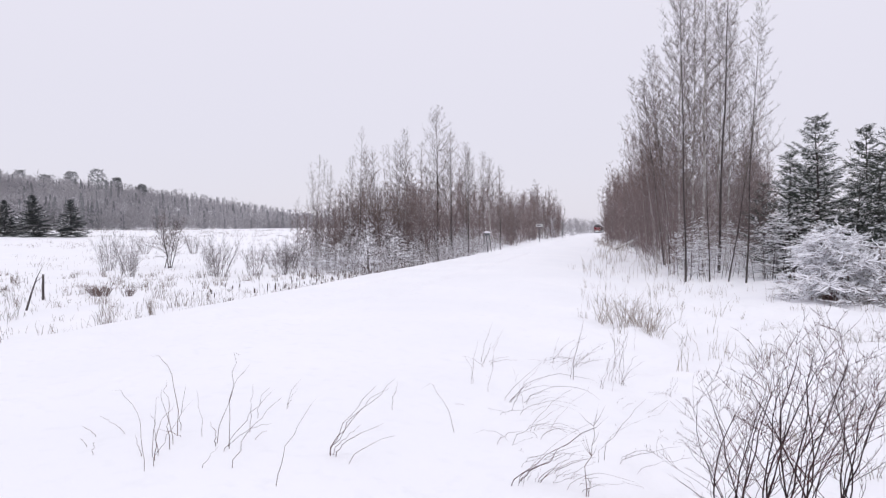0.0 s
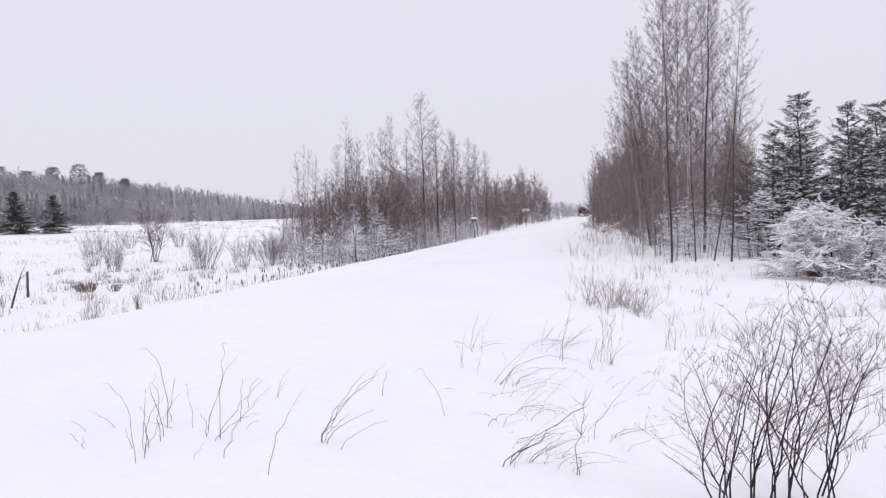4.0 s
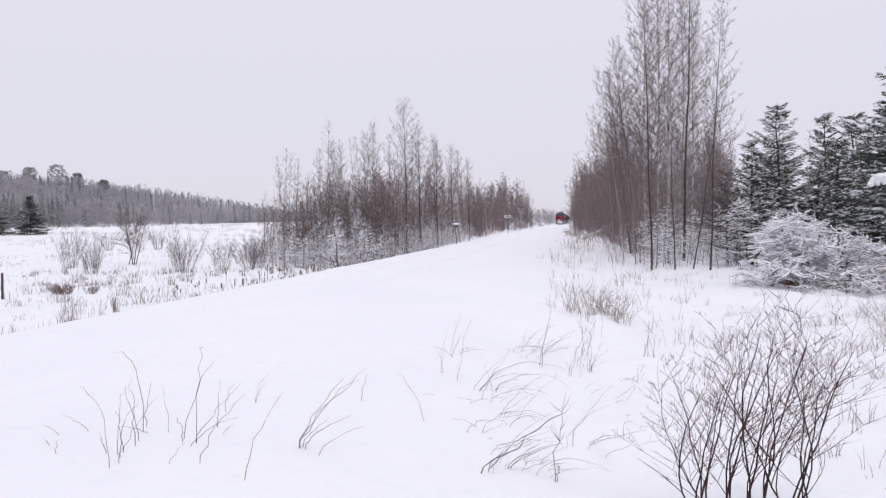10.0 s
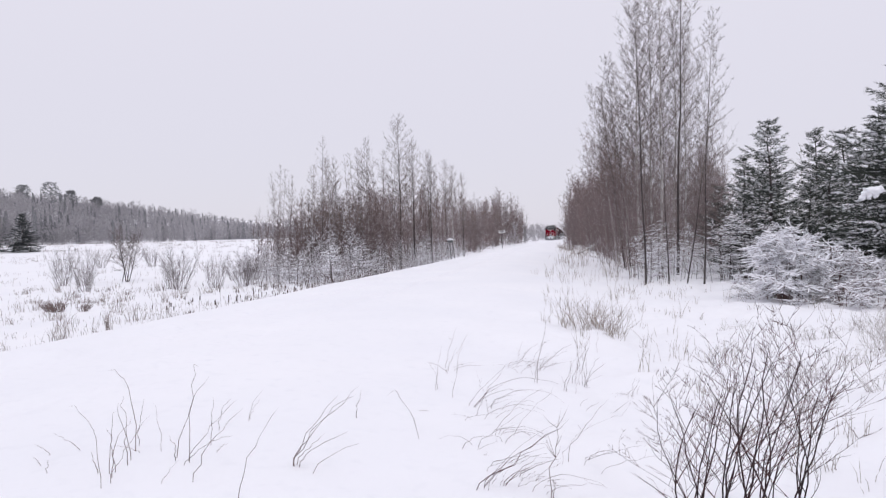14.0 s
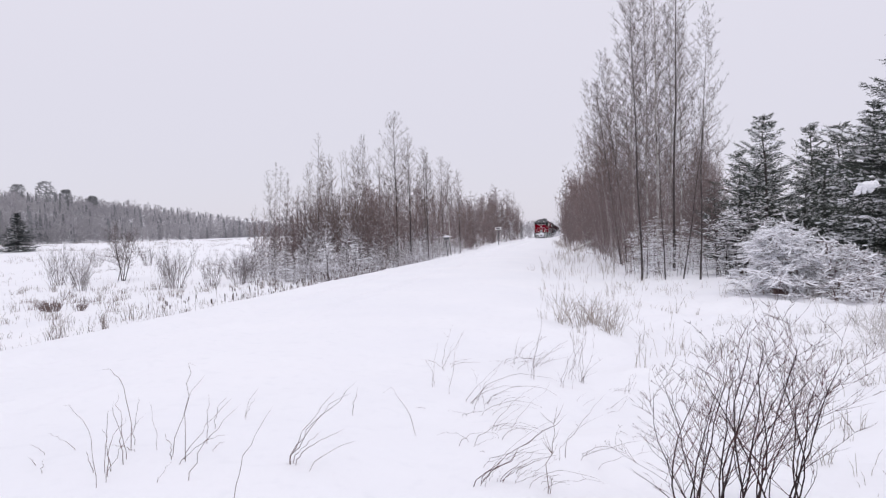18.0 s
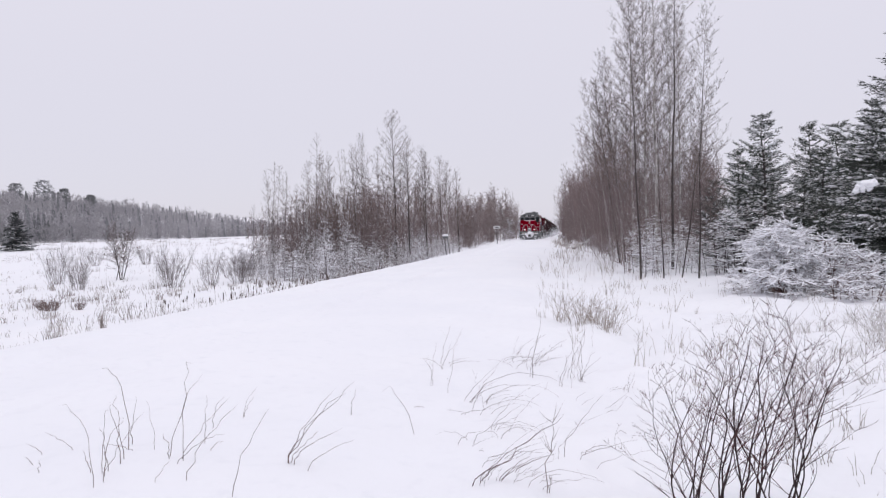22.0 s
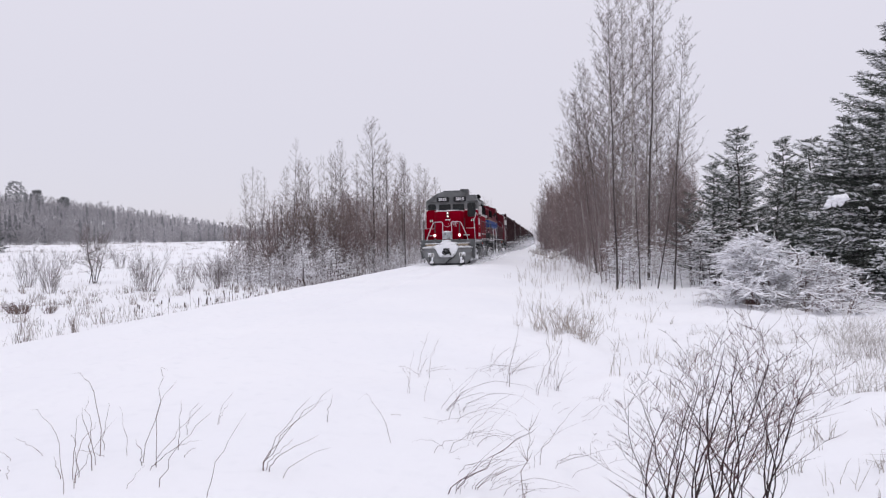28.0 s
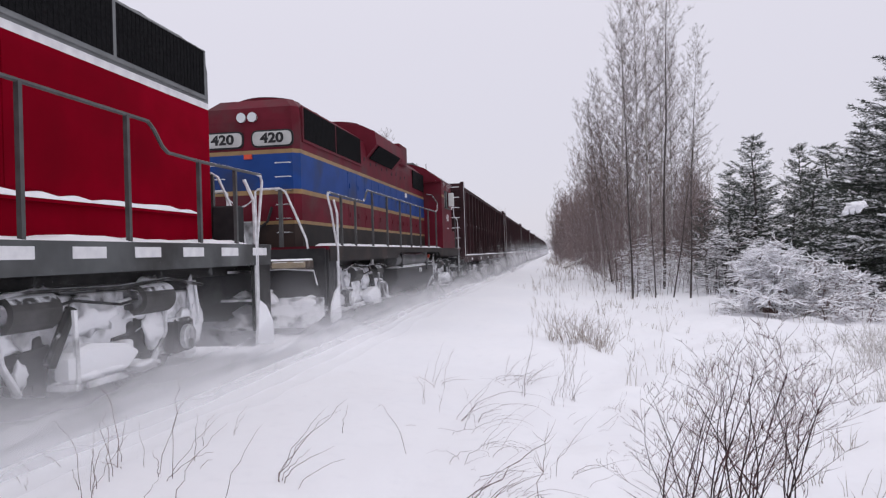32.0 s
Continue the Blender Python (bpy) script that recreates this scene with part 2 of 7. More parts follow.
def ground_z(x, y):
    """Height of the snow: the track's shelf, a marsh to the left below it, a verge to the right, a hill far left."""
    bed = 0.06 + 0.14 * smooth(25, 80, y)
    left = smooth(-7.2, -10.6, x)
    z = bed * (1 - left) + (-1.65) * left
    verge = smooth(-3.2, 2.2, x)
    z += verge * (-0.38 - bed + 0.0)
    z += 0.25 * smooth(6, 40, x)
    # the field climbs slowly towards the woods on the left
    d = math.hypot(x, y)
    lift = smooth(-12, -80, x) * smooth(70, 280, d)
    z += lift * 5.5
    z += smooth(-140, -330, x) * smooth(285, 440, d) * 23.0
    n1 = noise.noise((x * 0.11, y * 0.11, 3.1)) * 0.14 + noise.noise((x * 0.45, y * 0.45, 7.7)) * 0.05
    calm = 1 - 0.75 * smooth(-10.5, -8.4, x) * smooth(-2.2, -3.4, x)
    z += n1 * calm
    if d < 40:
        rough = calm * (1 + 3.2 * smooth(-1.6, 0.5, x))
        z += rough * (0.03 * noise.noise((x * 1.3, y * 1.3, 1.0)) + 0.014 * noise.noise((x * 4, y * 4, 5.0)))
        # wind-packed hummocks along the left shoulder
        z += 0.04 * max(0.0, noise.noise((x * 0.9, y * 0.55, 12.0))) * smooth(-6.6, -7.1, x) * smooth(-8.6, -7.8, x)
    # loose clods along the left shoulder
    for cx, cy, r, h in DRIFTS:
        g = ((x - cx) ** 2 + ((y - cy) * 0.7) ** 2) / (r * r)
        if g < 3:
            z += h * math.exp(-g * g * 1.5)
    # shallow furrows over the two buried rails
    for rail in (-0.75, 0.75):
        g = (x - TRACK_X - rail) / 0.11
        if abs(g) < 4:
            z -= (0.035 + 0.1 * smooth(9, 18, y)) * math.exp(-g * g) * (0.6 + 0.4 * noise.noise((y * 0.3, rail, 2)))
            z += 0.018 * math.exp(-(abs(g) - 2) ** 2)
    return z


def spread(lo, hi, centre, fine, growth):
    """Grid lines, close together about the centre and ever wider away from it."""
    out = [centre]
    for end, sign in ((hi, 1), (lo, -1)):
        p, step = centre, fine
        while (p - end) * sign < 0:
            p += sign * step
            if abs(p - centre) > 7:
                step *= growth
            out.append(p)
    return sorted(out)


def ground():
    xs = spread(-4200, 4200, -3.0, 0.09, 1.07)
    ys = spread(-400, 4900, 8.0, 0.2, 1.05)
    geo = Geo()
    for y in ys:
        for x in xs:
            geo.v.append((x, y, ground_z(x, y)))
    w = len(xs)
    for j in range(len(ys) - 1):
        for i in range(w - 1):
            k = j * w + i
            geo.f.append((k, k + 1, k + 1 + w, k + w))
    ob = new("ground", geo.mesh("ground", SNOW, True))
    tagged(ob, "deep fresh white snow over track, verge, marsh and field", "snow", kind="structure")


ground()


# ---- trees ----
def rand_dir(rng, up):
    a = rng.uniform(0, 2 * math.pi)
    return Vector((math.cos(a), math.sin(a), up)).normalized()


def leafless(name, seed, high, spread_r, limbs, sub, twigs, bark, twig, first=0.25, lean=0.0, thick=0.011, stems=1, rise=0.7, fine=0.008, peak=0.3, wave=0.03, curl=0.06, short=1.0, wild=0.18, limb=1.0):
    """A bare tree: a tapered trunk, limbs that leave it sidelong and bend upwards, branchlets along them and fine twigs."""
    rng = random.Random(seed)
    root = new(name)
    trunk, crown = Geo(), Geo()
    up = Vector((0, 0, 1))
    turn = rng.uniform(0, 6.28)
    for st in range(stems):
        way = rng.uniform(0, 6.28)
        base = Vector((rng.gauss(0, 0.35), rng.gauss(0, 0.35), -0.3)) if st else Vector((0, 0, -0.3))
        k = rng.uniform(0.6, 0.97) if st else 1.0
        h, n = high * k, 12
        pts, p = [], base.copy()
        drift = Vector((math.cos(way), math.sin(way), 0)) * (lean + (0.07 if stems > 1 else 0.0))
        bend = Vector((0, 0, 0))
        for s in range(n + 1):
            pts.append(p.copy())
            bend = bend * 0.7 + Vector((rng.gauss(0, wave), rng.gauss(0, wave), 0))
            p = p + (up + drift + bend) * (h + 0.3) / n
        rad = [max(thick * h * (1 - 0.97 * (s / n) ** 0.8), fine * 1.3) for s in range(n)] + [0.0]
        trunk.tube(pts, rad, 5 if stems > 1 else 6)
        count = int(limbs * k)
        for b in range(count):
            v = ((b + rng.random()) / count) ** 0.85
            u = first + (0.99 - first) * v
            s = min(int(u * n), n - 1)
            p0 = pts[s].lerp(pts[s + 1], u * n - s)
            turn += 2.4 + rng.gauss(0, 0.4)
            dd = Vector((math.cos(turn), math.sin(turn), rise + 0.6 * v * v + rng.gauss(0, 0.15))).normalized()
            ln = k * spread_r * (0.45 + 0.55 * min(1.0, v / peak)) * (1.03 - v) ** 0.55 * rng.uniform(0.6, 1.12) + 0.12
            lp, q = [p0], p0.copy()
            segs = 5 if ln > 0.8 else 3
            for _ in range(segs):
                dd = (dd + Vector((rng.gauss(0, wild), rng.gauss(0, wild), curl + rng.gauss(0, wild * 0.8)))).normalized()
                q = q + dd * ln / segs
                lp.append(q.copy())
            r0 = max(min(max(rad[s], 0.01) * 0.45, 0.003 + 0.007 * ln) * limb, fine * 1.2)
            crown.tube(lp, [r0 * (1 - 0.8 * i / segs) for i in range(segs)] + [0.0], 3)
            for c in range(max(3, int(sub * (0.35 + ln / spread_r)))):
                w = rng.uniform(0.02, 1.0) ** 0.7 * (segs - 0.01)
                i = int(w)
                p1 = lp[i].lerp(lp[i + 1], w - i)
                dl = (lp[i + 1] - lp[i]).normalized()
                d1 = (dl * 0.7 + rand_dir(rng, 0.05) * 0.9 + up * 0.1).normalized()
                l1 = (0.1 + short * ln * rng.uniform(0.16, 0.34)) * (1.1 - 0.45 * w / segs)
                pm = p1 + d1 * l1 * 0.5
                pe = pm + (d1 + up * 0.25).normalized() * l1 * 0.5
                crown.tube([p1, pm, pe], [fine, fine * 0.75, 0.0], 3)
                for _ in range(twigs):
                    g = rng.uniform(0.1, 0.98)
                    pt = p1.lerp(pm, g * 2) if g < 0.5 else pm.lerp(pe, g * 2 - 1)
                    d3 = (d1 * 0.8 + rand_dir(rng, rng.uniform(-0.1, 0.9)) * 0.75).normalized()
                    crown.tube([pt, pt + d3 * l1 * rng.uniform(0.25, 0.6)], [fine * 0.7, 0.0], 3)
    piece("trunk", trunk, bark, root)
    piece("crown", crown, twig, root)
    return root


def shrub(name, seed, high, wide, stems, sub, mat, twigs=3, thick=0.012, fine=0.006, splay=0.5):
    """Many stems fanning up from one foot."""
    rng = random.Random(seed)
    root = new(name)
    stem_geo, geo = Geo(), Geo()
    for _ in range(stems):
        a = rng.uniform(0, 6.28)
        r = wide * 0.25 * math.sqrt(rng.random())
        p = Vector((r * math.cos(a), r * math.sin(a), -0.1))
        d = Vector((math.cos(a) * splay * rng.uniform(0.1, 1), math.sin(a) * splay * rng.uniform(0.1, 1), 1)).normalized()
        h = high * rng.uniform(0.55, 1.05)
        pts = [p.copy()]
        for _ in range(5):
            d = (d + Vector((rng.gauss(0, 0.07), rng.gauss(0, 0.07), 0.05))).normalized()
            p = p + d * h / 5
            pts.append(p.copy())
        stem_geo.tube(pts, [thick, thick * 0.85, thick * 0.7, thick * 0.55, thick * 0.4, 0.0], 4)
        for _ in range(sub):
            w = rng.uniform(0.25, 0.98) * 5
            i = min(int(w), 4)
            p1 = pts[i].lerp(pts[i + 1], w - i)
            d1 = (d + rand_dir(rng, rng.uniform(0, 0.8)) * 0.8).normalized()
            l1 = h * rng.uniform(0.12, 0.32)
            pe = p1 + d1 * l1
            geo.tube([p1, pe], [fine, 0.0], 3)
            for _ in range(twigs):
                pt = p1.lerp(pe, rng.uniform(0.2, 0.9))
                geo.tube([pt, pt + (d1 + rand_dir(rng, 0.5) * 0.8).normalized() * l1 * 0.5], [fine * 0.7, 0.0], 3)
    piece("trunk", stem_geo, mat, root)
    piece("crown", geo, mat, root)
    return root


def conifer(name, seed, high, wide, levels, per, snow_amount, lowest=0.06, droop=-0.25, upturn=0.3, needle=None, step=0.11, long=0.12, fat=0.006, shape=0.85, pad=0.035, ragged=0.25):
    """A spruce or young pine: whorls of boughs up the trunk, flat side sprays along them, needles on the sprays, pads of snow lying on top."""
    rng = random.Random(seed)
    root = new(name)
    trunk, crown, white = Geo(), Geo(), Geo()
    n = 8
    pts = [Vector((rng.gauss(0, 0.025), rng.gauss(0, 0.025), -0.3 + (high + 0.3) * s / n)) for s in range(n + 1)]
    trunk.tube(pts, [0.014 * high * (1 - s / n) + 0.01 for s in range(n)] + [0.0], 7)

    def needles(p, q, count):
        d = q - p
        axis = d.normalized()
        for _ in range(count):
            o = p + d * rng.uniform(0.0, 1.0)
            e = (axis * 0.9 + Vector((rng.gauss(0, 0.4), rng.gauss(0, 0.4), rng.gauss(0.12, 0.34)))).normalized() * long * rng.uniform(0.6, 1.2)
            side = e.cross(Vector((rng.gauss(0, 1), rng.gauss(0, 1), rng.gauss(0, 1)))).normalized() * fat
            i = len(crown.v)
            crown.v += [tuple(o - side), tuple(o + side), tuple(o + e)]
            crown.f.append((i, i + 1, i + 2))

    def load(p, q, r):
        """A lumpy pad of snow along the upper side from p to q."""
        up = Vector((0, 0, r * 0.7))
        bits = max(1, int((q - p).length / (4.5 * r)))
        for b in range(bits):
            if bits > 1 and rng.random() < 0.25:
                continue
            a, e = p.lerp(q, (b + rng.uniform(0.0, 0.2)) / bits), p.lerp(q, (b + rng.uniform(0.8, 1.05)) / bits)
            k = r * rng.uniform(0.6, 1.25)
            sway = Vector((rng.gauss(0, r * 0.4), rng.gauss(0, r * 0.4), 0))
            white.tube([a + up * 0.7 + sway, a.lerp(e, 0.35) + up + sway, a.lerp(e, 0.7) + up * 0.9 - sway, e + up * 0.5], [k * 0.45, k, k * 0.85, 0.0], 5)

    for lv in range(levels):
        for b in range(per):
            u = lowest + (0.985 - lowest) * ((lv + rng.gauss(0.5, ragged)) / levels)
            u = min(max(u, lowest), 0.985)
            turn = lv * 0.9 + 6.283 * b / per + rng.gauss(0, 0.3)
            ln = (wide * (1 - u) ** shape + 0.1) * rng.choice((0.55, 0.8, 0.95, 1.05, 1.2)) * rng.uniform(0.88, 1.08)
            out = Vector((math.cos(turn), math.sin(turn), 0))
            side = Vector((-math.sin(turn), math.cos(turn), 0))
            tilt = droop + 0.75 * u + rng.gauss(0, 0.14)
            p0 = Vector((0, 0, u * high))
            bow = rng.gauss(0, 0.12)
            bp = [p0 + (out + side * bow * s) * ln * s + Vector((0, 0, ln * (tilt * s + upturn * s * s))) for s in (0, 0.25, 0.5, 0.75, 1.0)]
            crown.tube(bp, [0.017, 0.013, 0.009, 0.006, 0.0], 3)
            loaded = rng.random() < snow_amount
            count = max(4, int(ln / step))
            for s in range(count + 1):
                g = 0.14 + 0.86 * s / count
                i = min(int(g * 4), 3)
                pc = bp[i].lerp(bp[i + 1], min(g * 4 - i, 1.0))
                for sd in (-1, 1):
                    d = (out * rng.uniform(0.5, 0.9) + side * sd * rng.uniform(0.5, 1.0) + Vector((0, 0, rng.gauss(0.02, 0.12)))).normalized()
                    l1 = (0.1 + 0.34 * ln * (1 - 0.7 * g)) * rng.uniform(0.6, 1.15)
                    e = pc + d * l1
                    crown.tube([pc, e], [0.005, 0.0], 3)
                    needles(pc, e, int(6 + l1 * 60 * 0.006 / fat))
                    if loaded and rng.random() < 0.6:
                        load(pc.lerp(e, 0.1), e, pad * rng.uniform(0.35, 0.75))
            needles(bp[3], bp[4] + out * 0.08, 8)
            if loaded:
                a = rng.uniform(0.25, 0.6)
                k = min(int(a * 4), 3)
                q0 = bp[k].lerp(bp[k + 1], a * 4 - k)
                load(q0, bp[3], pad * rng.uniform(0.7, 1.3) * min(1.0, 0.4 + ln))
                if rng.random() < 0.75:
                    load(bp[3], bp[4], pad * rng.uniform(0.7, 1.4) * min(1.0, 0.4 + ln))
    needles(pts[-2] + Vector((0, 0, high / n * 0.5)), pts[-1], 30)
    piece("trunk", trunk, BARK_DARK, root)
    piece("crown", crown, needle or NEEDLE, root)
    if white.v:
        piece("snow_load", white, SNOW_LUMP, root, "soft snow lying on the boughs")["kind"] = "stuff"
    return root


def snow_sapling(name, seed, high, branches, spread_r):
    """A dark sapling whose level branches each carry a roll of snow."""
    rng = random.Random(seed)
    root = new(name)
    wood, twigs, white = Geo(), Geo(), Geo()
    top = Vector((rng.gauss(0, 0.1), rng.gauss(0, 0.1), high))
    wood.tube([Vector((0, 0, -0.2)), top * 0.5 + Vector((rng.gauss(0, 0.06), 0, 0)), top], [0.018, 0.012, 0.0], 5)
    lift = Vector((0, 0, 0.012))
    for k in range(branches):
        u = rng.uniform(0.08, 0.95)
        p = top * u
        a = k * 2.4 + rng.gauss(0, 0.3)
        ln = spread_r * (1.05 - u) ** 0.6 * rng.uniform(0.5, 1.1)
        q = p + Vector((math.cos(a), math.sin(a), rng.uniform(-0.1, 0.5))) * ln * 0.5
        e = q + Vector((math.cos(a), math.sin(a), rng.uniform(-0.25, 0.3))) * ln * 0.5
        twigs.tube([p, q, e], [0.008, 0.006, 0.0], 3)
        if rng.random() < 0.8:
            white.tube([p.lerp(q, 0.2) + lift, q + lift * 1.5, e + lift], [0.008, 0.016 * rng.uniform(0.7, 1.4), 0.004], 4)
        for _ in range(4):
            m = q.lerp(e, rng.random()) if rng.random() < 0.6 else p.lerp(q, rng.uniform(0.4, 1))
            f = m + (rand_dir(rng, rng.uniform(-0.2, 0.5)) + (e - p).normalized() * 0.7).normalized() * ln * rng.uniform(0.2, 0.45)
            twigs.tube([m, f], [0.0045, 0.0], 3)
            if rng.random() < 0.65:
                white.tube([m + lift * 0.7, m.lerp(f, 0.6) + lift, f + lift * 0.5], [0.005, 0.012, 0.003], 4)
    piece("trunk", wood, BARK_DARK, root)
    piece("crown", twigs, TWIG, root)
    piece("snow_load", white, SNOW_LUMP, root, "snow rolls along the branches")["kind"] = "stuff"
    return root


def put(ob, x, y, turn=0.0, size=1.0, high=None, sink=0.0, lean=0.0):
    """Stand a copy of a plant on the snow, leaning along x if wanted."""
    return copy_thing(ob, pose(x, y, ground_z(x, y) - sink, 0, lean, 0) @ at(0, 0, 0, turn, size, high))


def clear(ob):
    for o in (*ob.children_recursive, ob):
        bpy.data.objects.remove(o)


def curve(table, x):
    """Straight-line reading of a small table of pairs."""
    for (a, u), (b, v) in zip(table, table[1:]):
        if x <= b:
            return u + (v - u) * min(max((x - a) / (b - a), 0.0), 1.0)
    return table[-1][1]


def woods():
    rng = random.Random(11)
    tall = [leafless("aspen", s, 13.0, 2.4, 118, 24, 4, b, TWIG, 0.2, thick=0.0055, rise=0.6, fine=0.0036, wave=0.026, curl=0.11, short=0.42, wild=0.15, limb=0.6) for s, b in ((1, BARK_PALE), (2, BARK_DARK), (3, BARK_PALE))]
    front = [leafless("aspen", s, 10.0, 2.0, 96, 22, 4, b, TWIG, 0.16, thick=0.005, rise=0.5, fine=0.0033, wave=0.03, curl=0.11, short=0.42, wild=0.15, limb=0.6) for s, b in ((4, BARK_DARK), (5, BARK_DARK))]
    slim = [leafless("birch", s, 9.0, 1.7, 44, 7, 3, b, TWIG, 0.2, lean=0.02, thick=0.005, rise=0.6, fine=0.0058) for s, b in ((6, BARK_PALE), (7, BARK_DARK), (8, BARK_DARK))]
    crowned = [leafless("birch", s, 13.0, 3.1, 64, 9, 4, b, TWIG, 0.38, thick=0.0085, rise=0.62, curl=0.1, short=0.85, fine=0.0085, wave=0.014, peak=0.25) for s, b in ((16, BARK_DARK), (17, BARK_DARK), (18, BARK_PALE))]
    thin = [leafless("birch", s, 9.0, 1.6, 34, 6, 3, b, TWIG, 0.2, thick=0.005, rise=0.5, fine=0.0074, wave=0.03, curl=0.1) for s, b in ((26, BARK_PALE), (27, BARK_DARK), (28, TWIG_GREY))]
    many = [leafless("alder", s, 6.0, 1.5, 20, 6, 3, b, TWIG_BROWN, 0.06, lean=0.02, stems=4, thick=0.003, rise=0.55, fine=0.0095) for s, b in ((9, TWIG_BROWN), (10, TWIG_BROWN), (14, TWIG_GREY))]
    frosted = [leafless("snowy_alder", s, 6.0, 2.0, 20, 6, 3, BARK_DARK, TWIG_SNOWY, 0.06, lean=0.04, stems=3, thick=0.0042, rise=0.35, fine=0.0125) for s in (23, 24, 25)]
    near_many = [leafless("young_aspen", s, 6.0, 1.6, 30, 8, 4, b, TWIG_BROWN, 0.08, lean=0.02, stems=3, thick=0.0031, rise=0.4, fine=0.0054, limb=0.7) for s, b in ((29, BARK_PALE), (30, TWIG_BROWN), (31, TWIG_BROWN))]
    round_crown = leafless("lone_tree", 12, 5.4, 2.6, 26, 9, 5, BARK_DARK, TWIG, 0.22, lean=0.2, stems=6, thick=0.012, rise=0.7, fine=0.0085, wave=0.05)
    brush = [shrub("undergrowth_shrub", s, 2.6, 2.2, 18, 10, TWIG_SNOWY, 3, 0.011, 0.0115, 0.8) for s in (20, 21)]
    saplings = [snow_sapling("sapling", s, 2.6, 34, 0.85) for s in (22, 34, 35)]
    for o in tall + front:
        tagged(o, "tall leafless aspen with pale bark and fine twigs", "tree", "trackside trees")
    for o in slim + thin:
        tagged(o, "slim leafless birch dusted with snow", "tree", "trackside trees")
    for o in crowned:
        tagged(o, "tall leafless tree rising clear above the wood", "tree", "trackside trees")
    for o in near_many:
        tagged(o, "several-stemmed young aspen with brown twigs", "tree", "trackside trees")
    for o in many:
        tagged(o, "several-stemmed leafless alder at the wood's edge", "tree", "trackside trees")
    for o in frosted:
        tagged(o, "young alder with snow clinging to every twig", "tree", "trackside trees")
    tagged(round_crown, "small leafless tree standing alone in the snowy marsh", "tree")
    for o in brush:
        tagged(o, "low twiggy shrub laden with snow", "shrub", "snowy undergrowth")
    for o in saplings:
        tagged(o, "dark sapling with snow rolled along its branches", "sapling", "snowy undergrowth")

    # right of the track: four trunks in front, the tall group, then the line running away
    for ob, k, x, y, h, lean in ((front[0], 10, 2.46, 24.6, 10.8, 0.5), (slim[1], 9, 3.18, 24.4, 6.2, -1), (slim[2], 9, 3.75, 24.4, 6.6, 7), (front[1], 10, 4.27, 24.3, 8.9, 3.8)):
        put(ob, x, y, rng.uniform(0, 360), h / k * 0.84, h / k, 0, lean)
    for i, x, y, h, lean in ((0, 3.66, 30, 13.4, 0), (1, 4.4, 31, 14.0, 3.2), (2, 3.2, 34, 12.2, 0), (0, 2.75, 42, 10.4, -8), (2, 5.4, 36, 11.6, 2), (1, 3.05, 38, 11.0, -2.5), (2, 3.9, 35, 13.4, 0), (0, 5.0, 37, 12.6, 1), (1, 3.3, 46, 10.8, -7), (2, 3.4, 47, 12.6, -1), (1, 2.7, 37, 9.4, -4)):
        put(tall[i], x, y, rng.uniform(0, 360), h / 13 * 0.92, h / 13, 0, lean)
    for i in range(26):
        y = rng.uniform(29, 48)
        put(rng.choice(near_many), rng.uniform(0.078, 0.2) * y, y, rng.uniform(0, 360), rng.uniform(0.6, 0.95), None, 0, rng.uniform(-4, 3))
    for i in range(16):
        y = rng.uniform(36, 50)
        put(rng.choice(near_many), rng.uniform(0.15, 0.2) * y, y, rng.uniform(0, 360), rng.uniform(0.8, 1.15))
    for i in range(34):
        b = rng.uniform(0.03, 0.2)
        y = rng.uniform(46, 72)
        put(rng.choice(near_many), max(b * y, 2.4), y, rng.uniform(0, 360), rng.uniform(1.1, 1.5), None, 0, rng.uniform(-3, 3))
    for i in range(22):
        y = 36 + 50 * (i / 22) ** 1.2
        h = rng.uniform(6.0, 8.8) * (1 - 0.15 * smooth(40, 60, y) + 0.3 * smooth(60, 100, y))
        put(rng.choice(near_many), 2.1 + rng.uniform(-0.3, 0.9), y, rng.uniform(0, 360), h / 6 * 0.8, h / 6, 0, rng.uniform(-6, 0))
    # a tight brown stand further down the line, its edge close to the track
    for i in range(44):
        y = rng.uniform(66, 135)
        x = rng.uniform(-0.1, 3.2)
        h = rng.uniform(0.6, 1.05) * (0.092 * y + 1.5) * (0.72 + 0.28 * smooth(0.0, 1.6, x))
        put(rng.choice(many), x, y, rng.uniform(0, 360), h / 6 * 0.85, h / 6, 0, rng.uniform(-2, 1))
    for i in range(40):
        y = 60 + 170 * (i / 40) ** 1.3
        h = rng.uniform(6.5, 9.5) * (1 + 0.3 * smooth(60, 140, y))
        put(rng.choice(many), 2.2 + rng.uniform(-0.3, 2.5) + 0.004 * y, y, rng.uniform(0, 360), h / 6 * 0.85, h / 6)
    for i in range(34):
        y = 36 + 170 * (i / 34) ** 1.3
        h = rng.uniform(8, 11.5)
        put(rng.choice(slim if y < 80 else thin), 2.6 + rng.uniform(0, 4) * rng.random() + 0.006 * y, y, rng.uniform(0, 360), h / 9, h / 9, 0, rng.uniform(-3, 2))
    for i in range(30):
        y = rng.uniform(34, 90)
        x = rng.uniform(1.9, 3.0) + (rng.uniform(0, 4) if y < 45 else rng.uniform(0, 1.5))
        put(rng.choice(brush), x, y, rng.uniform(0, 360), rng.uniform(0.3, 0.65))
    for i in range(56):
        y = 25.6 + 11 * rng.random() ** 1.4
        put(rng.choice(saplings), rng.uniform(0.085, 0.235) * y, y, rng.uniform(0, 360), rng.uniform(0.35, 1.0), None, 0, rng.uniform(-10, 10))
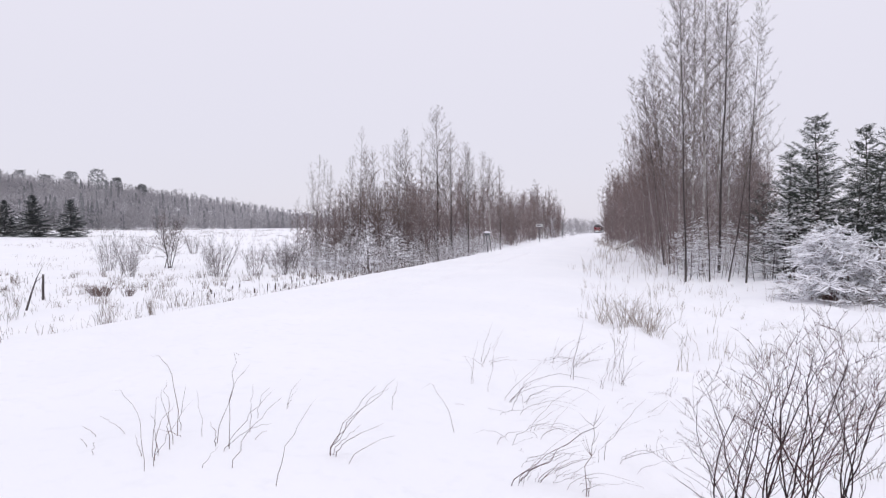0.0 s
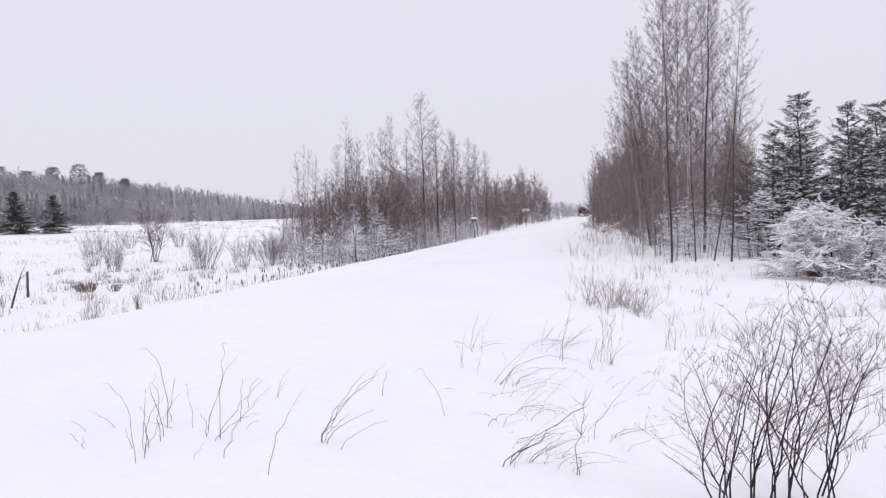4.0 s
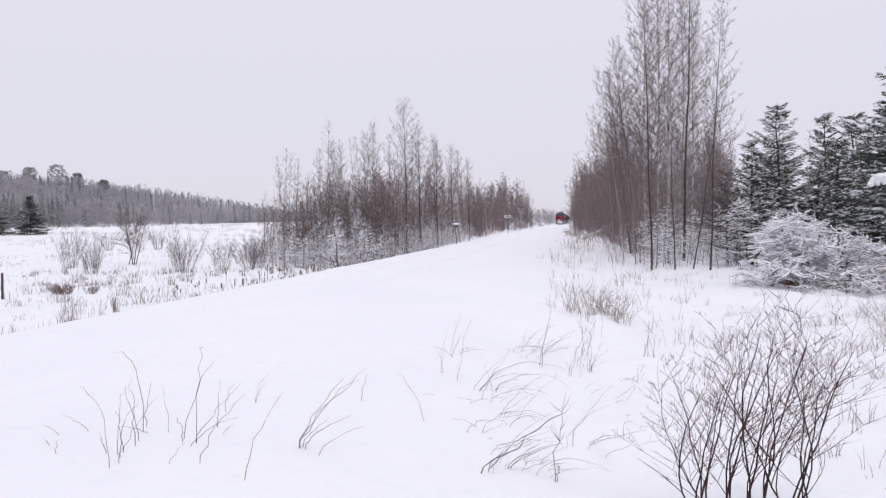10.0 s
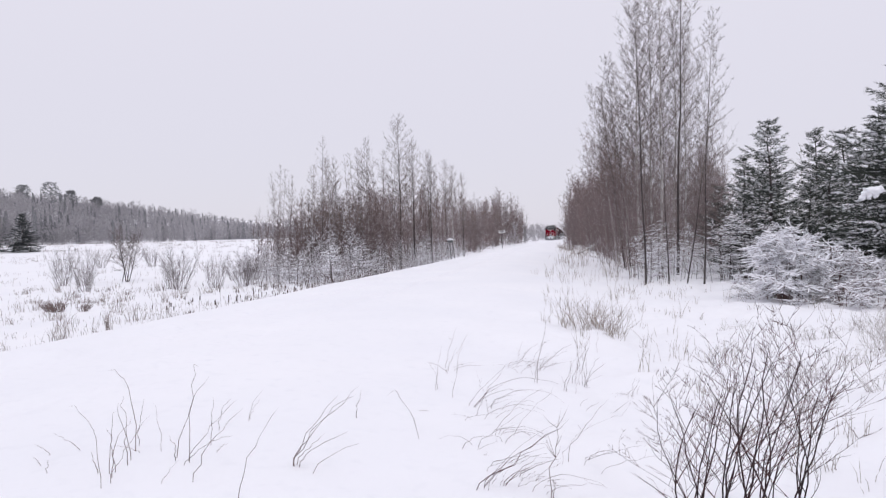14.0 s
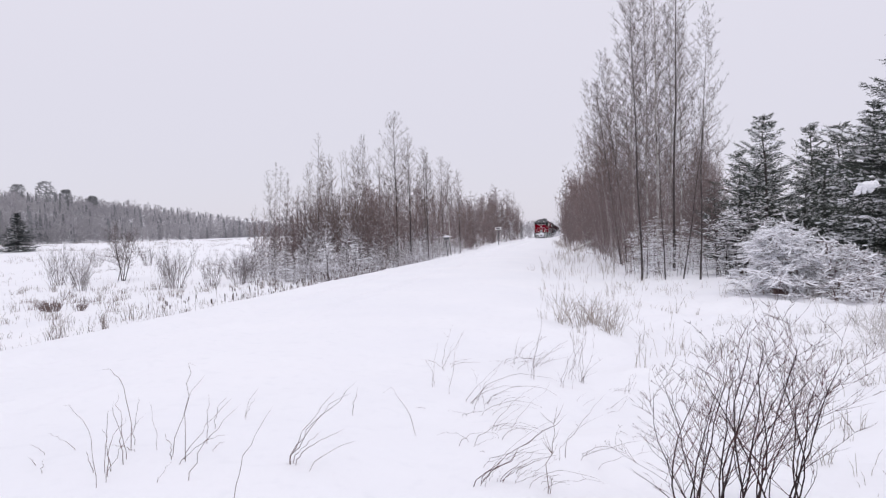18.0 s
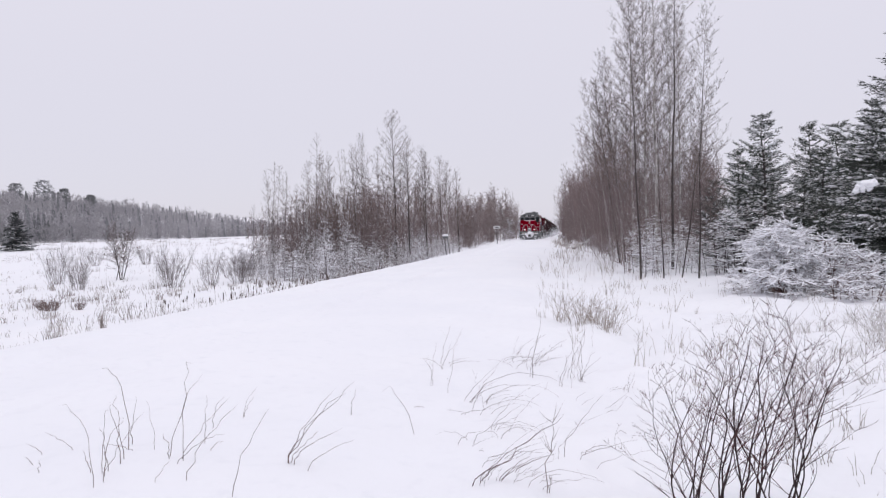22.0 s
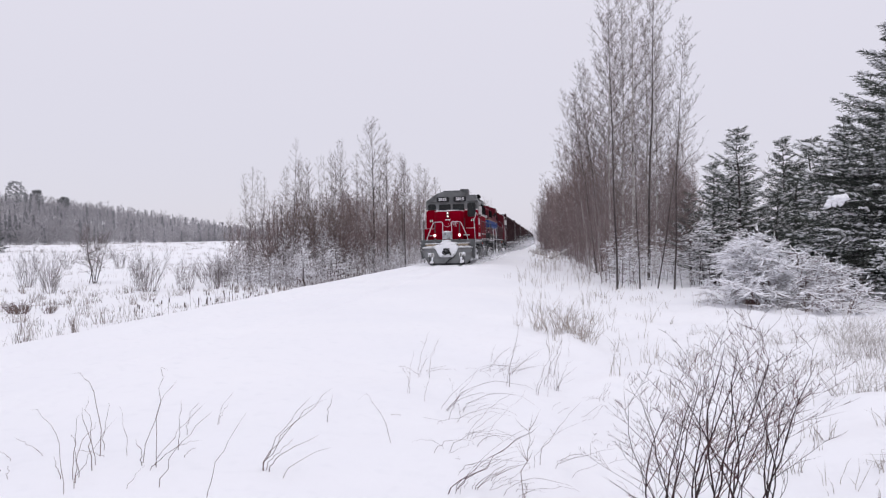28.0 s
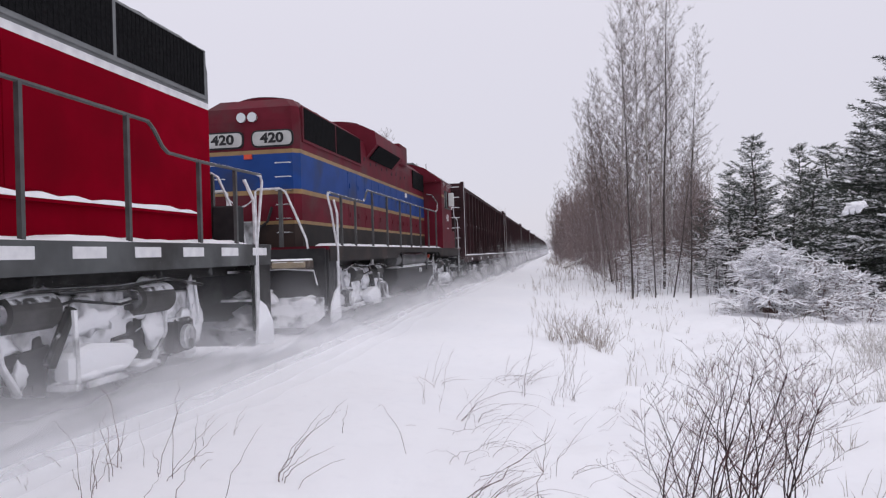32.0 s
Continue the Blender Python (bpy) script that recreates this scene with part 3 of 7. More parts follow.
    for i in range(20):
        y = rng.uniform(23.5, 28)
        put(rng.choice(saplings), rng.uniform(0.195, 0.26) * y, y, rng.uniform(0, 360), rng.uniform(0.6, 1.05), None, 0, rng.uniform(-8, 8))
    # thin saplings behind the pines
    for i in range(30):
        y = rng.uniform(42, 95)
        x = (0.21 + rng.random() * 0.42) * y
        h = rng.uniform(6.5, 8.6) * (y / 60) ** 0.8
        put(rng.choice(slim), x, y, rng.uniform(0, 360), h / 9, h / 9)

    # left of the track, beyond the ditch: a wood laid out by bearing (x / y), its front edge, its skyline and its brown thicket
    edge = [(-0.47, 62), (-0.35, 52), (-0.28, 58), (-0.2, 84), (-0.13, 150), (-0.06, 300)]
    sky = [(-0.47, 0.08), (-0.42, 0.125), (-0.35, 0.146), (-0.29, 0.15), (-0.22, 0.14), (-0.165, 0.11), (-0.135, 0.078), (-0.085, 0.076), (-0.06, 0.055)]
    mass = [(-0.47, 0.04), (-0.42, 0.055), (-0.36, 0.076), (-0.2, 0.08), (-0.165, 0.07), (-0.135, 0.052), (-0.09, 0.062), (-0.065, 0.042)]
    for i, x, y, h, k in ((0, -17.9, 75, 16.4, 1.0), (1, -16.2, 74, 13.6, 0.9), (1, -14.9, 77, 12.0, 0.85), (2, -21.6, 76, 14.2, 0.75), (0, -19.6, 115, 15.8, 0.9), (2, -18.4, 114, 14.6, 0.95), (1, -17.4, 118, 13.8, 0.85), (0, -17.6, 90, 14.4, 0.85)):
        put(crowned[i], x, y, rng.uniform(0, 360), h / 13 * k, h / 13)
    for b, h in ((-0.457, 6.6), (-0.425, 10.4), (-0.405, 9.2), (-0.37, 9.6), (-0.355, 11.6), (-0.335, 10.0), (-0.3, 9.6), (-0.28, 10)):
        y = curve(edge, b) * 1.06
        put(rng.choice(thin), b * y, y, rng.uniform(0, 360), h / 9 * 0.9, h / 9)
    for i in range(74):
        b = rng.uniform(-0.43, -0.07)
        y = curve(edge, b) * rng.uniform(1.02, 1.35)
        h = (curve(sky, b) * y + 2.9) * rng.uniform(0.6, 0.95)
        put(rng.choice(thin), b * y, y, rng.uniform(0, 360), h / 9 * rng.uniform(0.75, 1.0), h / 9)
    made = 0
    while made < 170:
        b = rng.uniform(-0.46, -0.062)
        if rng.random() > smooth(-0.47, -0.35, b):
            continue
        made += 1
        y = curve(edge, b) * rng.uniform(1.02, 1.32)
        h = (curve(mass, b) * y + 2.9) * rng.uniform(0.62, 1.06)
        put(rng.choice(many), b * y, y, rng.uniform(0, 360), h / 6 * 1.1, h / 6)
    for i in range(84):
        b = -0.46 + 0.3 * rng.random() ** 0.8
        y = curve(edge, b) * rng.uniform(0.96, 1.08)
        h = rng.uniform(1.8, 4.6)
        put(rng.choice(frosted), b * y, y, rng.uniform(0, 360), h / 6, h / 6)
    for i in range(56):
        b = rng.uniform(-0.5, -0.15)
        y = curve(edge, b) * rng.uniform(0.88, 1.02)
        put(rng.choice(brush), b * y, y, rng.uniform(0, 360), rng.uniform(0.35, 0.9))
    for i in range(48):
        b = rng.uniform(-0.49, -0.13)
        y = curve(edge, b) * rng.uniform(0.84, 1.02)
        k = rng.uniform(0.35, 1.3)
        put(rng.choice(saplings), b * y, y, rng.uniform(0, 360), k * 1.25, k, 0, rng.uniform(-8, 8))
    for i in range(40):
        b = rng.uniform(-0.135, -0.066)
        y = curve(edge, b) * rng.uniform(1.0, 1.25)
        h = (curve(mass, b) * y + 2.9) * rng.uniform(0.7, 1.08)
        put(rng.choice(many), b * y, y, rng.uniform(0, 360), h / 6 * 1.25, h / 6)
    put(round_crown, -40.6, 60.2, 40, 0.95, 0.95)
    for o in tall + front + slim + crowned + thin + many + near_many + frosted + brush + saplings + [round_crown]:
        clear(o)


woods()


def evergreens():
    pine = conifer("pine", 31, 5.6, 1.75, 15, 5, 0.92, 0.08, -0.1, 0.14, fat=0.0075, long=0.14, shape=0.8, pad=0.04)
    back = conifer("pine", 36, 6.2, 1.5, 16, 5, 0.75, 0.06, -0.05, 0.15, fat=0.0085, long=0.15, shape=0.75, pad=0.032)
    dense = conifer("spruce", 32, 8.2, 3.3, 26, 6, 0.85, 0.03, -0.28, 0.16, fat=0.008, long=0.13, shape=1.0, pad=0.05, ragged=0.5)
    far = conifer("spruce", 33, 9.0, 4.4, 22, 8, 0.35, 0.02, -0.25, 0.05, needle=NEEDLE_MID, fat=0.035, long=0.3, step=0.26, shape=0.95, pad=0.09)
    tagged(pine, "young green pine with snow along its boughs", "tree", "conifers by the wood")
    tagged(back, "slender green pine behind, lightly dusted with snow", "tree", "conifers by the wood")
    tagged(dense, "dense dark spruce with clumps of snow on its boughs", "tree", "conifers by the wood")
    tagged(far, "dark spruce standing alone at the field's edge", "tree", "spruces by the field")
    put(pine, 7.15, 27.3, 20, 1.0, 1.0)
    put(back, 7.2, 31.5, 110, 0.85, 0.78)
    put(back, 10.1, 31.8, 130, 0.9, 0.93)
    put(back, 9.2, 35.0, 250, 0.85, 0.8)
    put(pine, 8.2, 26.6, 200, 0.8, 0.6)
    put(pine, 6.2, 27.2, 300, 0.75, 0.52)
    put(back, 9.5, 28.5, 30, 0.95, 0.7)
    put(back, 8.3, 33.5, 70, 1.0, 0.72)
    put(back, 11.6, 33.0, 190, 1.1, 0.95)
    put(back, 6.6, 33.5, 320, 0.8, 0.6)
    put(dense, 9.4, 20.4, 0, 1.0, 0.9)
    put(dense, 10.6, 22.4, 90, 1.0, 1.0)
    put(dense, 9.7, 24.6, 200, 0.8, 0.66)
    for b, y, k in ((-0.853, 143, 0.98), (-0.926, 141, 1.08), (-0.982, 141, 0.95)):
        put(far, b * y, y, b * 900, k, k)
    for o in (pine, back, dense, far):
        clear(o)


evergreens()


def far_woods():
    """Woods on the hill and at the end of the line: too many trees to count, joined."""
    rng = random.Random(5)
    soft, dark = Geo(), Geo()

    def broad(x, y, z, h, count=25, fat=0.019):
        soft.tube([Vector((x, y, z - 1)), Vector((x, y, z + h * 0.8))], [0.01 * h, 0.0], 3)
        for _ in range(count):
            a, u = rng.uniform(0, 6.28), rng.uniform(0.03, 0.8)
            p = Vector((x, y, z + h * u))
            r = 0.36 * h * math.sqrt(max(0.05, 1 - u * u)) * rng.uniform(0.25, 1.0)
            q = p + Vector((math.cos(a) * r, math.sin(a) * r, h * rng.uniform(0.06, 0.24)))
            soft.tube([p.lerp(q, 0.3), q], [fat * h, 0.0], 3)

    def fir(x, y, z, h):
        for k in range(9):
            u = 0.08 + 0.86 * k / 9
            r = 0.19 * h * (1 - u) ** 0.8
            for b in range(7):
                a = rng.uniform(0, 6.28)
                p = Vector((x, y, z + h * (u + 0.1)))
                dark.tube([p, p + Vector((math.cos(a) * r, math.sin(a) * r, -0.1 * h))], [0.035 * h, 0.0], 3)
        dark.tube([Vector((x, y, z)), Vector((x, y, z + h * 1.05))], [0.02 * h, 0.0], 3)

    def head(x, y, z, h, wide):
        """A tall pine with a broad flat-topped head."""
        dark.tube([Vector((x, y, z - 1)), Vector((x, y, z + h * 0.95))], [0.018 * h, 0.0], 4)
        for _ in range(420):
            u = rng.uniform(0.3, 1.0)
            a, r = rng.uniform(0, 6.28), wide * math.sqrt(rng.random()) * math.sin(math.pi * (0.12 + 0.8 * (1.0 - u) / 0.7)) ** 0.7
            p = Vector((x + r * math.cos(a), y + r * math.sin(a), z + h * u))
            dark.tube([p, p + Vector((rng.gauss(0, 0.9), rng.gauss(0, 0.9), rng.uniform(0.1, 1.0)))], [0.3, 0.0], 3)

    low = [(-1.06, 1.0), (-0.8, 0.92), (-0.7, 0.85), (-0.55, 0.72), (-0.42, 0.6)]
    for i in range(4300):
        b = rng.uniform(-1.06, -0.33)
        d = rng.uniform(0, 1) ** 1.25
        y = (268 + 50 * (b + 1.0)) / math.hypot(1, b) * 1.12 + d * 190
        x = b * y
        h = rng.uniform(7, 11) * curve(low, b) * rng.choice((0.8, 0.9, 1.0, 1.0, 1.15, 1.3))
        (fir if rng.random() < 0.1 else broad)(x, y, ground_z(x, y), h)
    # a few larger heads above the rest
    for b, y, h, w in ((-1.0, 370, 15, 4), (-0.95, 375, 17, 4.5), (-0.9, 380, 14, 4), (-0.85, 375, 15, 4.5), (-0.8, 370, 17, 5.5), (-0.765, 375, 13, 3.5), (-0.72, 380, 11, 3)):
        head(b * y, y, ground_z(b * y, y), h, w)
    # beyond the marsh, behind the left wood, and where the line vanishes
    for i in range(240):
        y = rng.uniform(230, 520)
        x = -14 - rng.uniform(0, 150)
        (fir if rng.random() < 0.15 else broad)(x, y, ground_z(x, y), rng.uniform(6, 10))
    for i in range(150):
        y = rng.uniform(170, 420)
        x = 3.5 + rng.uniform(0, 26)
        broad(x, y, ground_z(x, y), rng.uniform(8, 12))
    for i in range(210):
        x = rng.uniform(-80, 40)
        y = rng.uniform(640, 720)
        broad(x, y, ground_z(x, y), rng.uniform(9, 16))
    # both meshes take the paler colours that hold the haze
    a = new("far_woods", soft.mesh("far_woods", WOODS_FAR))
    tagged(a, "distant leafless woods, snowfall haze painted into their grey", "woods", kind="stuff")
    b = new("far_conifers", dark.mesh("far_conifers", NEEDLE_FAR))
    tagged(b, "distant conifers on the hill beyond the field, haze painted into their colour", "woods", kind="stuff")


far_woods()


# ---- paints and metals of the train ----
RED = surf("red_paint", (0.225, 0.0006, 0.0115), (0.19, 0.0006, 0.009), 3, 0.6, spec=0.012, bump=0.04, fine=14, dirt=(0.15, 0.001, 0.008), dirt_scale=0.7, dirt_from=0.5)
SILL = surf("grimy_grey_sill", (0.14, 0.146, 0.149), (0.09, 0.095, 0.098), 1.2, 0.6, spec=0.12, bump=0.05, dirt=(0.045, 0.045, 0.045), dirt_scale=0.9, dirt_from=0.45)
GREY = surf("grey_paint", (0.19, 0.197, 0.2), (0.15, 0.157, 0.16), 3, 0.6, spec=0.12, bump=0.05, fine=14, dirt=(0.09, 0.09, 0.09), dirt_scale=1.6)
GREY_DARK = surf("dull_dark_grey_paint", (0.09, 0.094, 0.097), (0.06, 0.064, 0.066), 3, 0.6, bump=0.08, dirt=(0.16, 0.16, 0.17), dirt_scale=3)
PLOW_GREY = surf("scuffed_grey_steel", (0.2, 0.205, 0.21), (0.16, 0.165, 0.17), 4, 0.6, spec=0.15, bump=0.1, dirt=(0.1, 0.095, 0.09), dirt_scale=2.5)
CHROME = surf("bright_worn_steel", (0.42, 0.44, 0.45), (0.3, 0.31, 0.32), 5, 0.35, metal=0.6, bump=0.1, dirt=(0.12, 0.12, 0.12), dirt_scale=6)
WHITE = surf("white_paint", (0.74, 0.74, 0.75), (0.62, 0.62, 0.64), 8, 0.5, bump=0.03)
BLACK = surf("black_paint", (0.017, 0.017, 0.019), (0.027, 0.027, 0.029), 6, 0.6, spec=0.2, bump=0.05)
GRILLE = surf("dark_wire_grille", (0.013, 0.013, 0.014), (0.007, 0.007, 0.008), 25, 0.9, spec=0.05, bump=0.8, fine=70)
BROWN = surf("rusty_brown_steel", (0.1, 0.075, 0.06), (0.06, 0.045, 0.04), 6, 0.8, bump=0.3, snow=0.5)
TAN = surf("tan_step_plate", (0.33, 0.27, 0.19), (0.25, 0.2, 0.14), 8, 0.8, bump=0.3, snow=0.3)
UNDER = surf("grimy_steel", (0.04, 0.038, 0.037), (0.02, 0.02, 0.02), 6, 0.8, spec=0.2, bump=0.3, dirt=(0.5, 0.5, 0.53), dirt_scale=2.2, snow=0.35)
UNDER_DARK = surf("greasy_steel_and_gap_shade", (0.02, 0.02, 0.02), (0.035, 0.034, 0.034), 7, 0.8, spec=0.15, bump=0.3, dirt=(0.3, 0.3, 0.32), dirt_scale=5, dirt_from=0.6)
CAKED = surf("snow_caked_steel", (0.88, 0.885, 0.91), (0.74, 0.745, 0.77), 3, 0.8, spec=0.2, bump=0.8, fine=9, dirt=(0.03, 0.029, 0.029), dirt_scale=3.4, dirt_from=0.5)
DRUM = surf("dull_drum_steel", (0.085, 0.083, 0.082), (0.05, 0.049, 0.048), 5, 0.7, spec=0.2, bump=0.2, snow=0.4)
WHEEL = surf("dark_wheel_steel", (0.045, 0.042, 0.04), (0.025, 0.024, 0.023), 5, 0.6, spec=0.3, bump=0.2, dirt=(0.2, 0.2, 0.205), dirt_scale=4, dirt_from=0.58)
BOARD = surf("greyed_white_board", (0.5, 0.5, 0.49), (0.38, 0.38, 0.37), 5, 0.5, bump=0.02)
TANK = surf("frosted_tank_steel", (0.15, 0.15, 0.153), (0.1, 0.1, 0.103), 1.5, 0.65, spec=0.2, bump=0.1, dirt=(0.26, 0.26, 0.27), dirt_scale=1.2, snow=0.25)
RAIL_WHITE = surf("frosted_handrail", (0.72, 0.72, 0.74), (0.5, 0.5, 0.52), 12, 0.6, bump=0.2)
RAIL_GREY = surf("grey_handrail", (0.075, 0.077, 0.077), (0.045, 0.045, 0.047), 6, 0.55, bump=0.1, snow=0.25)
MAROON = surf("maroon_paint", (0.13, 0.012, 0.024), (0.095, 0.01, 0.018), 2, 0.55, spec=0.1, bump=0.05, dirt=(0.09, 0.03, 0.035), dirt_scale=1.4)
BLUE = surf("blue_paint", (0.018, 0.06, 0.24), (0.016, 0.05, 0.19), 2, 0.5, spec=0.1, bump=0.05, dirt=(0.03, 0.045, 0.11), dirt_scale=1.4)
GOLD = surf("faded_gold_stripe", (0.3, 0.19, 0.075), (0.22, 0.14, 0.06), 5, 0.5, bump=0.03)
SOOT = surf("sooty_lower_hood", (0.026, 0.021, 0.02), (0.016, 0.015, 0.015), 3, 0.7, spec=0.2, bump=0.1, dirt=(0.05, 0.035, 0.03), dirt_scale=1.5)
CAR_RED = surf("weathered_car_red", (0.05, 0.022, 0.025), (0.033, 0.016, 0.018), 1.5, 0.7, spec=0.15, bump=0.1, dirt=(0.025, 0.012, 0.013), dirt_scale=0.8, snow=0.15, vary=0.15)
SIGN_WHITE = surf("white_board", (0.75, 0.75, 0.74), (0.66, 0.66, 0.65), 6, 0.5, bump=0.02)
YELLOW = surf("dull_yellow_paint", (0.38, 0.24, 0.06), (0.28, 0.17, 0.05), 9, 0.6, bump=0.1)
ORANGE = surf("orange_reflector", (0.6, 0.06, 0.02), (0.5, 0.05, 0.02), 9, 0.4, bump=0)
GREEN = surf("green_plate", (0.02, 0.2, 0.09), (0.02, 0.16, 0.07), 9, 0.4, bump=0)


def glass():
    m, n, l, p = shader("tinted_cab_glass")
    p.inputs["Base Color"].default_value = (0.014, 0.018, 0.019, 1)
    p.inputs["Roughness"].default_value = 0.1
    p.inputs["Specular IOR Level"].default_value = 0.3
    p.inputs["Transmission Weight"].default_value = 0.12
    return m


def lamp_lens(name, power):
    m, n, l, p = shader(name)
    p.inputs["Base Color"].default_value = (0.55, 0.5, 0.47, 1)
    p.inputs["Emission Color"].default_value = (1.0, 0.84, 0.78, 1)
    p.inputs["Emission Strength"].default_value = power
    p.inputs["Roughness"].default_value = 0.2
    return m


def dull_lens():
    m, n, l, p = shader("unlit_lamp_glass")
    p.inputs["Base Color"].default_value = (0.6, 0.62, 0.64, 1)
    p.inputs["Roughness"].default_value = 0.15
    p.inputs["Metallic"].default_value = 0.6
    return m


GLASS, LENS, LENS_DIM, LENS_OFF = glass(), lamp_lens("lit_ditch_lamp_lens", 3.5), lamp_lens("dimmed_headlight_lens", 0.2), dull_lens()


# ---- building blocks ----
def part(name, bm, material, parent, label="", rounded=False):
    me = bpy.data.meshes.new(name)
    bmesh.ops.recalc_face_normals(bm, faces=bm.faces)
    bm.to_mesh(me)
    bm.free()
    me.materials.append(material)
    if rounded:
        me.polygons.foreach_set("use_smooth", [True] * len(me.polygons))
    ob = new(name, me)
    ob.parent = parent
    return tagged(ob, label)


def box(x0, x1, y0, y1, z0, z1, bev=0.0, bm=None):
    bm = bm or bmesh.new()
    m = Matrix.Translation(((x0 + x1) / 2, (y0 + y1) / 2, (z0 + z1) / 2)) @ Matrix.Diagonal((abs(x1 - x0), abs(y1 - y0), abs(z1 - z0), 1))
    made = bmesh.ops.create_cube(bm, size=1, matrix=m)["verts"]
    if bev:
        edges = list({e for v in made for e in v.link_edges})
        bmesh.ops.bevel(bm, geom=edges, offset=bev, segments=2 if bev > 0.03 else 1, affect="EDGES", profile=0.5)
    return bm


def prism(outline, lo, hi, axis="x", bm=None, bev=0.0):
    """An outline in the two other axes (in their order), drawn out along one axis."""
    bm = bm or bmesh.new()
    turn = {"x": lambda a, b, c: (c, a, b), "y": lambda a, b, c: (a, c, b), "z": lambda a, b, c: (a, b, c)}[axis]
    r0 = [bm.verts.new(turn(a, b, lo)) for a, b in outline]
    r1 = [bm.verts.new(turn(a, b, hi)) for a, b in outline]
    bm.faces.new(r0)
    bm.faces.new(list(reversed(r1)))
    n = len(outline)
    for i in range(n):
        bm.faces.new((r0[i], r1[i], r1[(i + 1) % n], r0[(i + 1) % n]))
    if bev:
        bmesh.ops.recalc_face_normals(bm, faces=bm.faces)
        bmesh.ops.bevel(bm, geom=list(bm.edges), offset=bev, segments=1, affect="EDGES")
    return bm


def rod(p0, p1, r, seg=12, bm=None, r1=None):
    bm = bm or bmesh.new()
    a, b = Vector(p0), Vector(p1)
    m = Matrix.Translation((a + b) / 2) @ (b - a).to_track_quat("Z", "Y").to_matrix().to_4x4()
    bmesh.ops.create_cone(bm, cap_ends=True, segments=seg, radius1=r, radius2=r if r1 is None else r1, depth=(b - a).length, matrix=m)
    return bm


def rounded(u0, u1, v0, v1, r):
    """The outline of a rectangle with rounded corners."""
    out = []
    for cu, cv, a0 in ((u1 - r, v1 - r, 0), (u0 + r, v1 - r, 90), (u0 + r, v0 + r, 180), (u1 - r, v0 + r, 270)):
        for k in range(4):
            a = radians(a0 + 30 * k)
            out.append((cu + r * math.cos(a), cv + r * math.sin(a)))
    return out


def gasket(u0, u1, v0, v1, r, wide, lo, hi):
    """A rounded frame across y with an opening inside it."""
    bm = bmesh.new()
    rings = []
    for y in (lo, hi):
        for grow in (wide, 0.0):
            rings.append([bm.verts.new((a, y, b)) for a, b in rounded(u0 - grow, u1 + grow, v0 - grow, v1 + grow, r + grow)])
    n = len(rings[0])
    for a, b in ((0, 1), (1, 3), (3, 2), (2, 0)):
        for i in range(n):
            bm.faces.new((rings[a][i], rings[a][(i + 1) % n], rings[b][(i + 1) % n], rings[b][i]))
    return bm


def pipe(pts, r=0.022, seg=6, bm=None):
    """A bent round rail through the points."""
    bm = bm or bmesh.new()
    pts = [Vector(p) for p in pts]
    prev = None
    for k, p in enumerate(pts):
        d = pts[min(k + 1, len(pts) - 1)] - pts[max(k - 1, 0)]
        a = d.cross(Vector((0.3, 0.2, 0.93))).normalized()
        b = d.normalized().cross(a)
        ring = [bm.verts.new(p + r * (math.cos(2 * math.pi * s / seg) * a + math.sin(2 * math.pi * s / seg) * b)) for s in range(seg)]
        if prev:
            for s in range(seg):
                bm.faces.new((prev[s], prev[(s + 1) % seg], ring[(s + 1) % seg], ring[s]))
        else:
            bm.faces.new(ring)
        prev = ring
    bm.faces.new(list(reversed(prev)))
    return bm


def panel(axis, at_, thick, u0, u1, v0, v1, holes, bm=None):
    """A wall across one axis with rectangular openings through it; u, v are the other axes."""
    bm = bm or bmesh.new()
    us = sorted({u0, u1, *[h[i] for h in holes for i in (0, 1)]})
    vs = sorted({v0, v1, *[h[i] for h in holes for i in (2, 3)]})
    for a, b in zip(us, us[1:]):
        for c, d in zip(vs, vs[1:]):
            mu, mv = (a + b) / 2, (c + d) / 2
            if any(h[0] < mu < h[1] and h[2] < mv < h[3] for h in holes):
                continue
            if axis == "x":
                box(at_, at_ + thick, a, b, c, d, bm=bm)
            else:
                box(a, b, at_, at_ + thick, c, d, bm=bm)
    bmesh.ops.remove_doubles(bm, verts=bm.verts, dist=1e-4)
    return bm


def chunk_mesh(rng, rx, ry, rz, name):
    """One uneven crust of snow."""
    bm = bmesh.new()
    bmesh.ops.create_icosphere(bm, subdivisions=3, radius=1.0)
    o = Vector((rng.uniform(0, 50), rng.uniform(0, 50), rng.uniform(0, 50)))
    for v in bm.verts:
        k = 1 + 0.6 * noise.noise(v.co * 1.3 + o) + 0.45 * noise.noise(v.co * 3.1 + o) + 0.2 * noise.noise(v.co * 7 + o)
        v.co = Vector((v.co.x * rx * k, v.co.y * ry * k, v.co.z * rz * k))
    me = bpy.data.meshes.new(name)
    bm.to_mesh(me)
    bm.free()
    me.materials.append(SNOW_LUMP)
    me.polygons.foreach_set("use_smooth", [True] * len(me.polygons))
    return me


def lumps(seed, items, material, parent, name="snow_chunk", label="packed white snow"):
    """Uneven snow stuck to a thing: items of x, y, z and the half sizes."""
    rng = random.Random(seed)
    for x, y, z, rx, ry, rz in items:
        ob = new(name, chunk_mesh(rng, rx, ry, rz, name))
        ob.parent = parent
        ob.location = (x, y, z)
        tagged(ob, label)


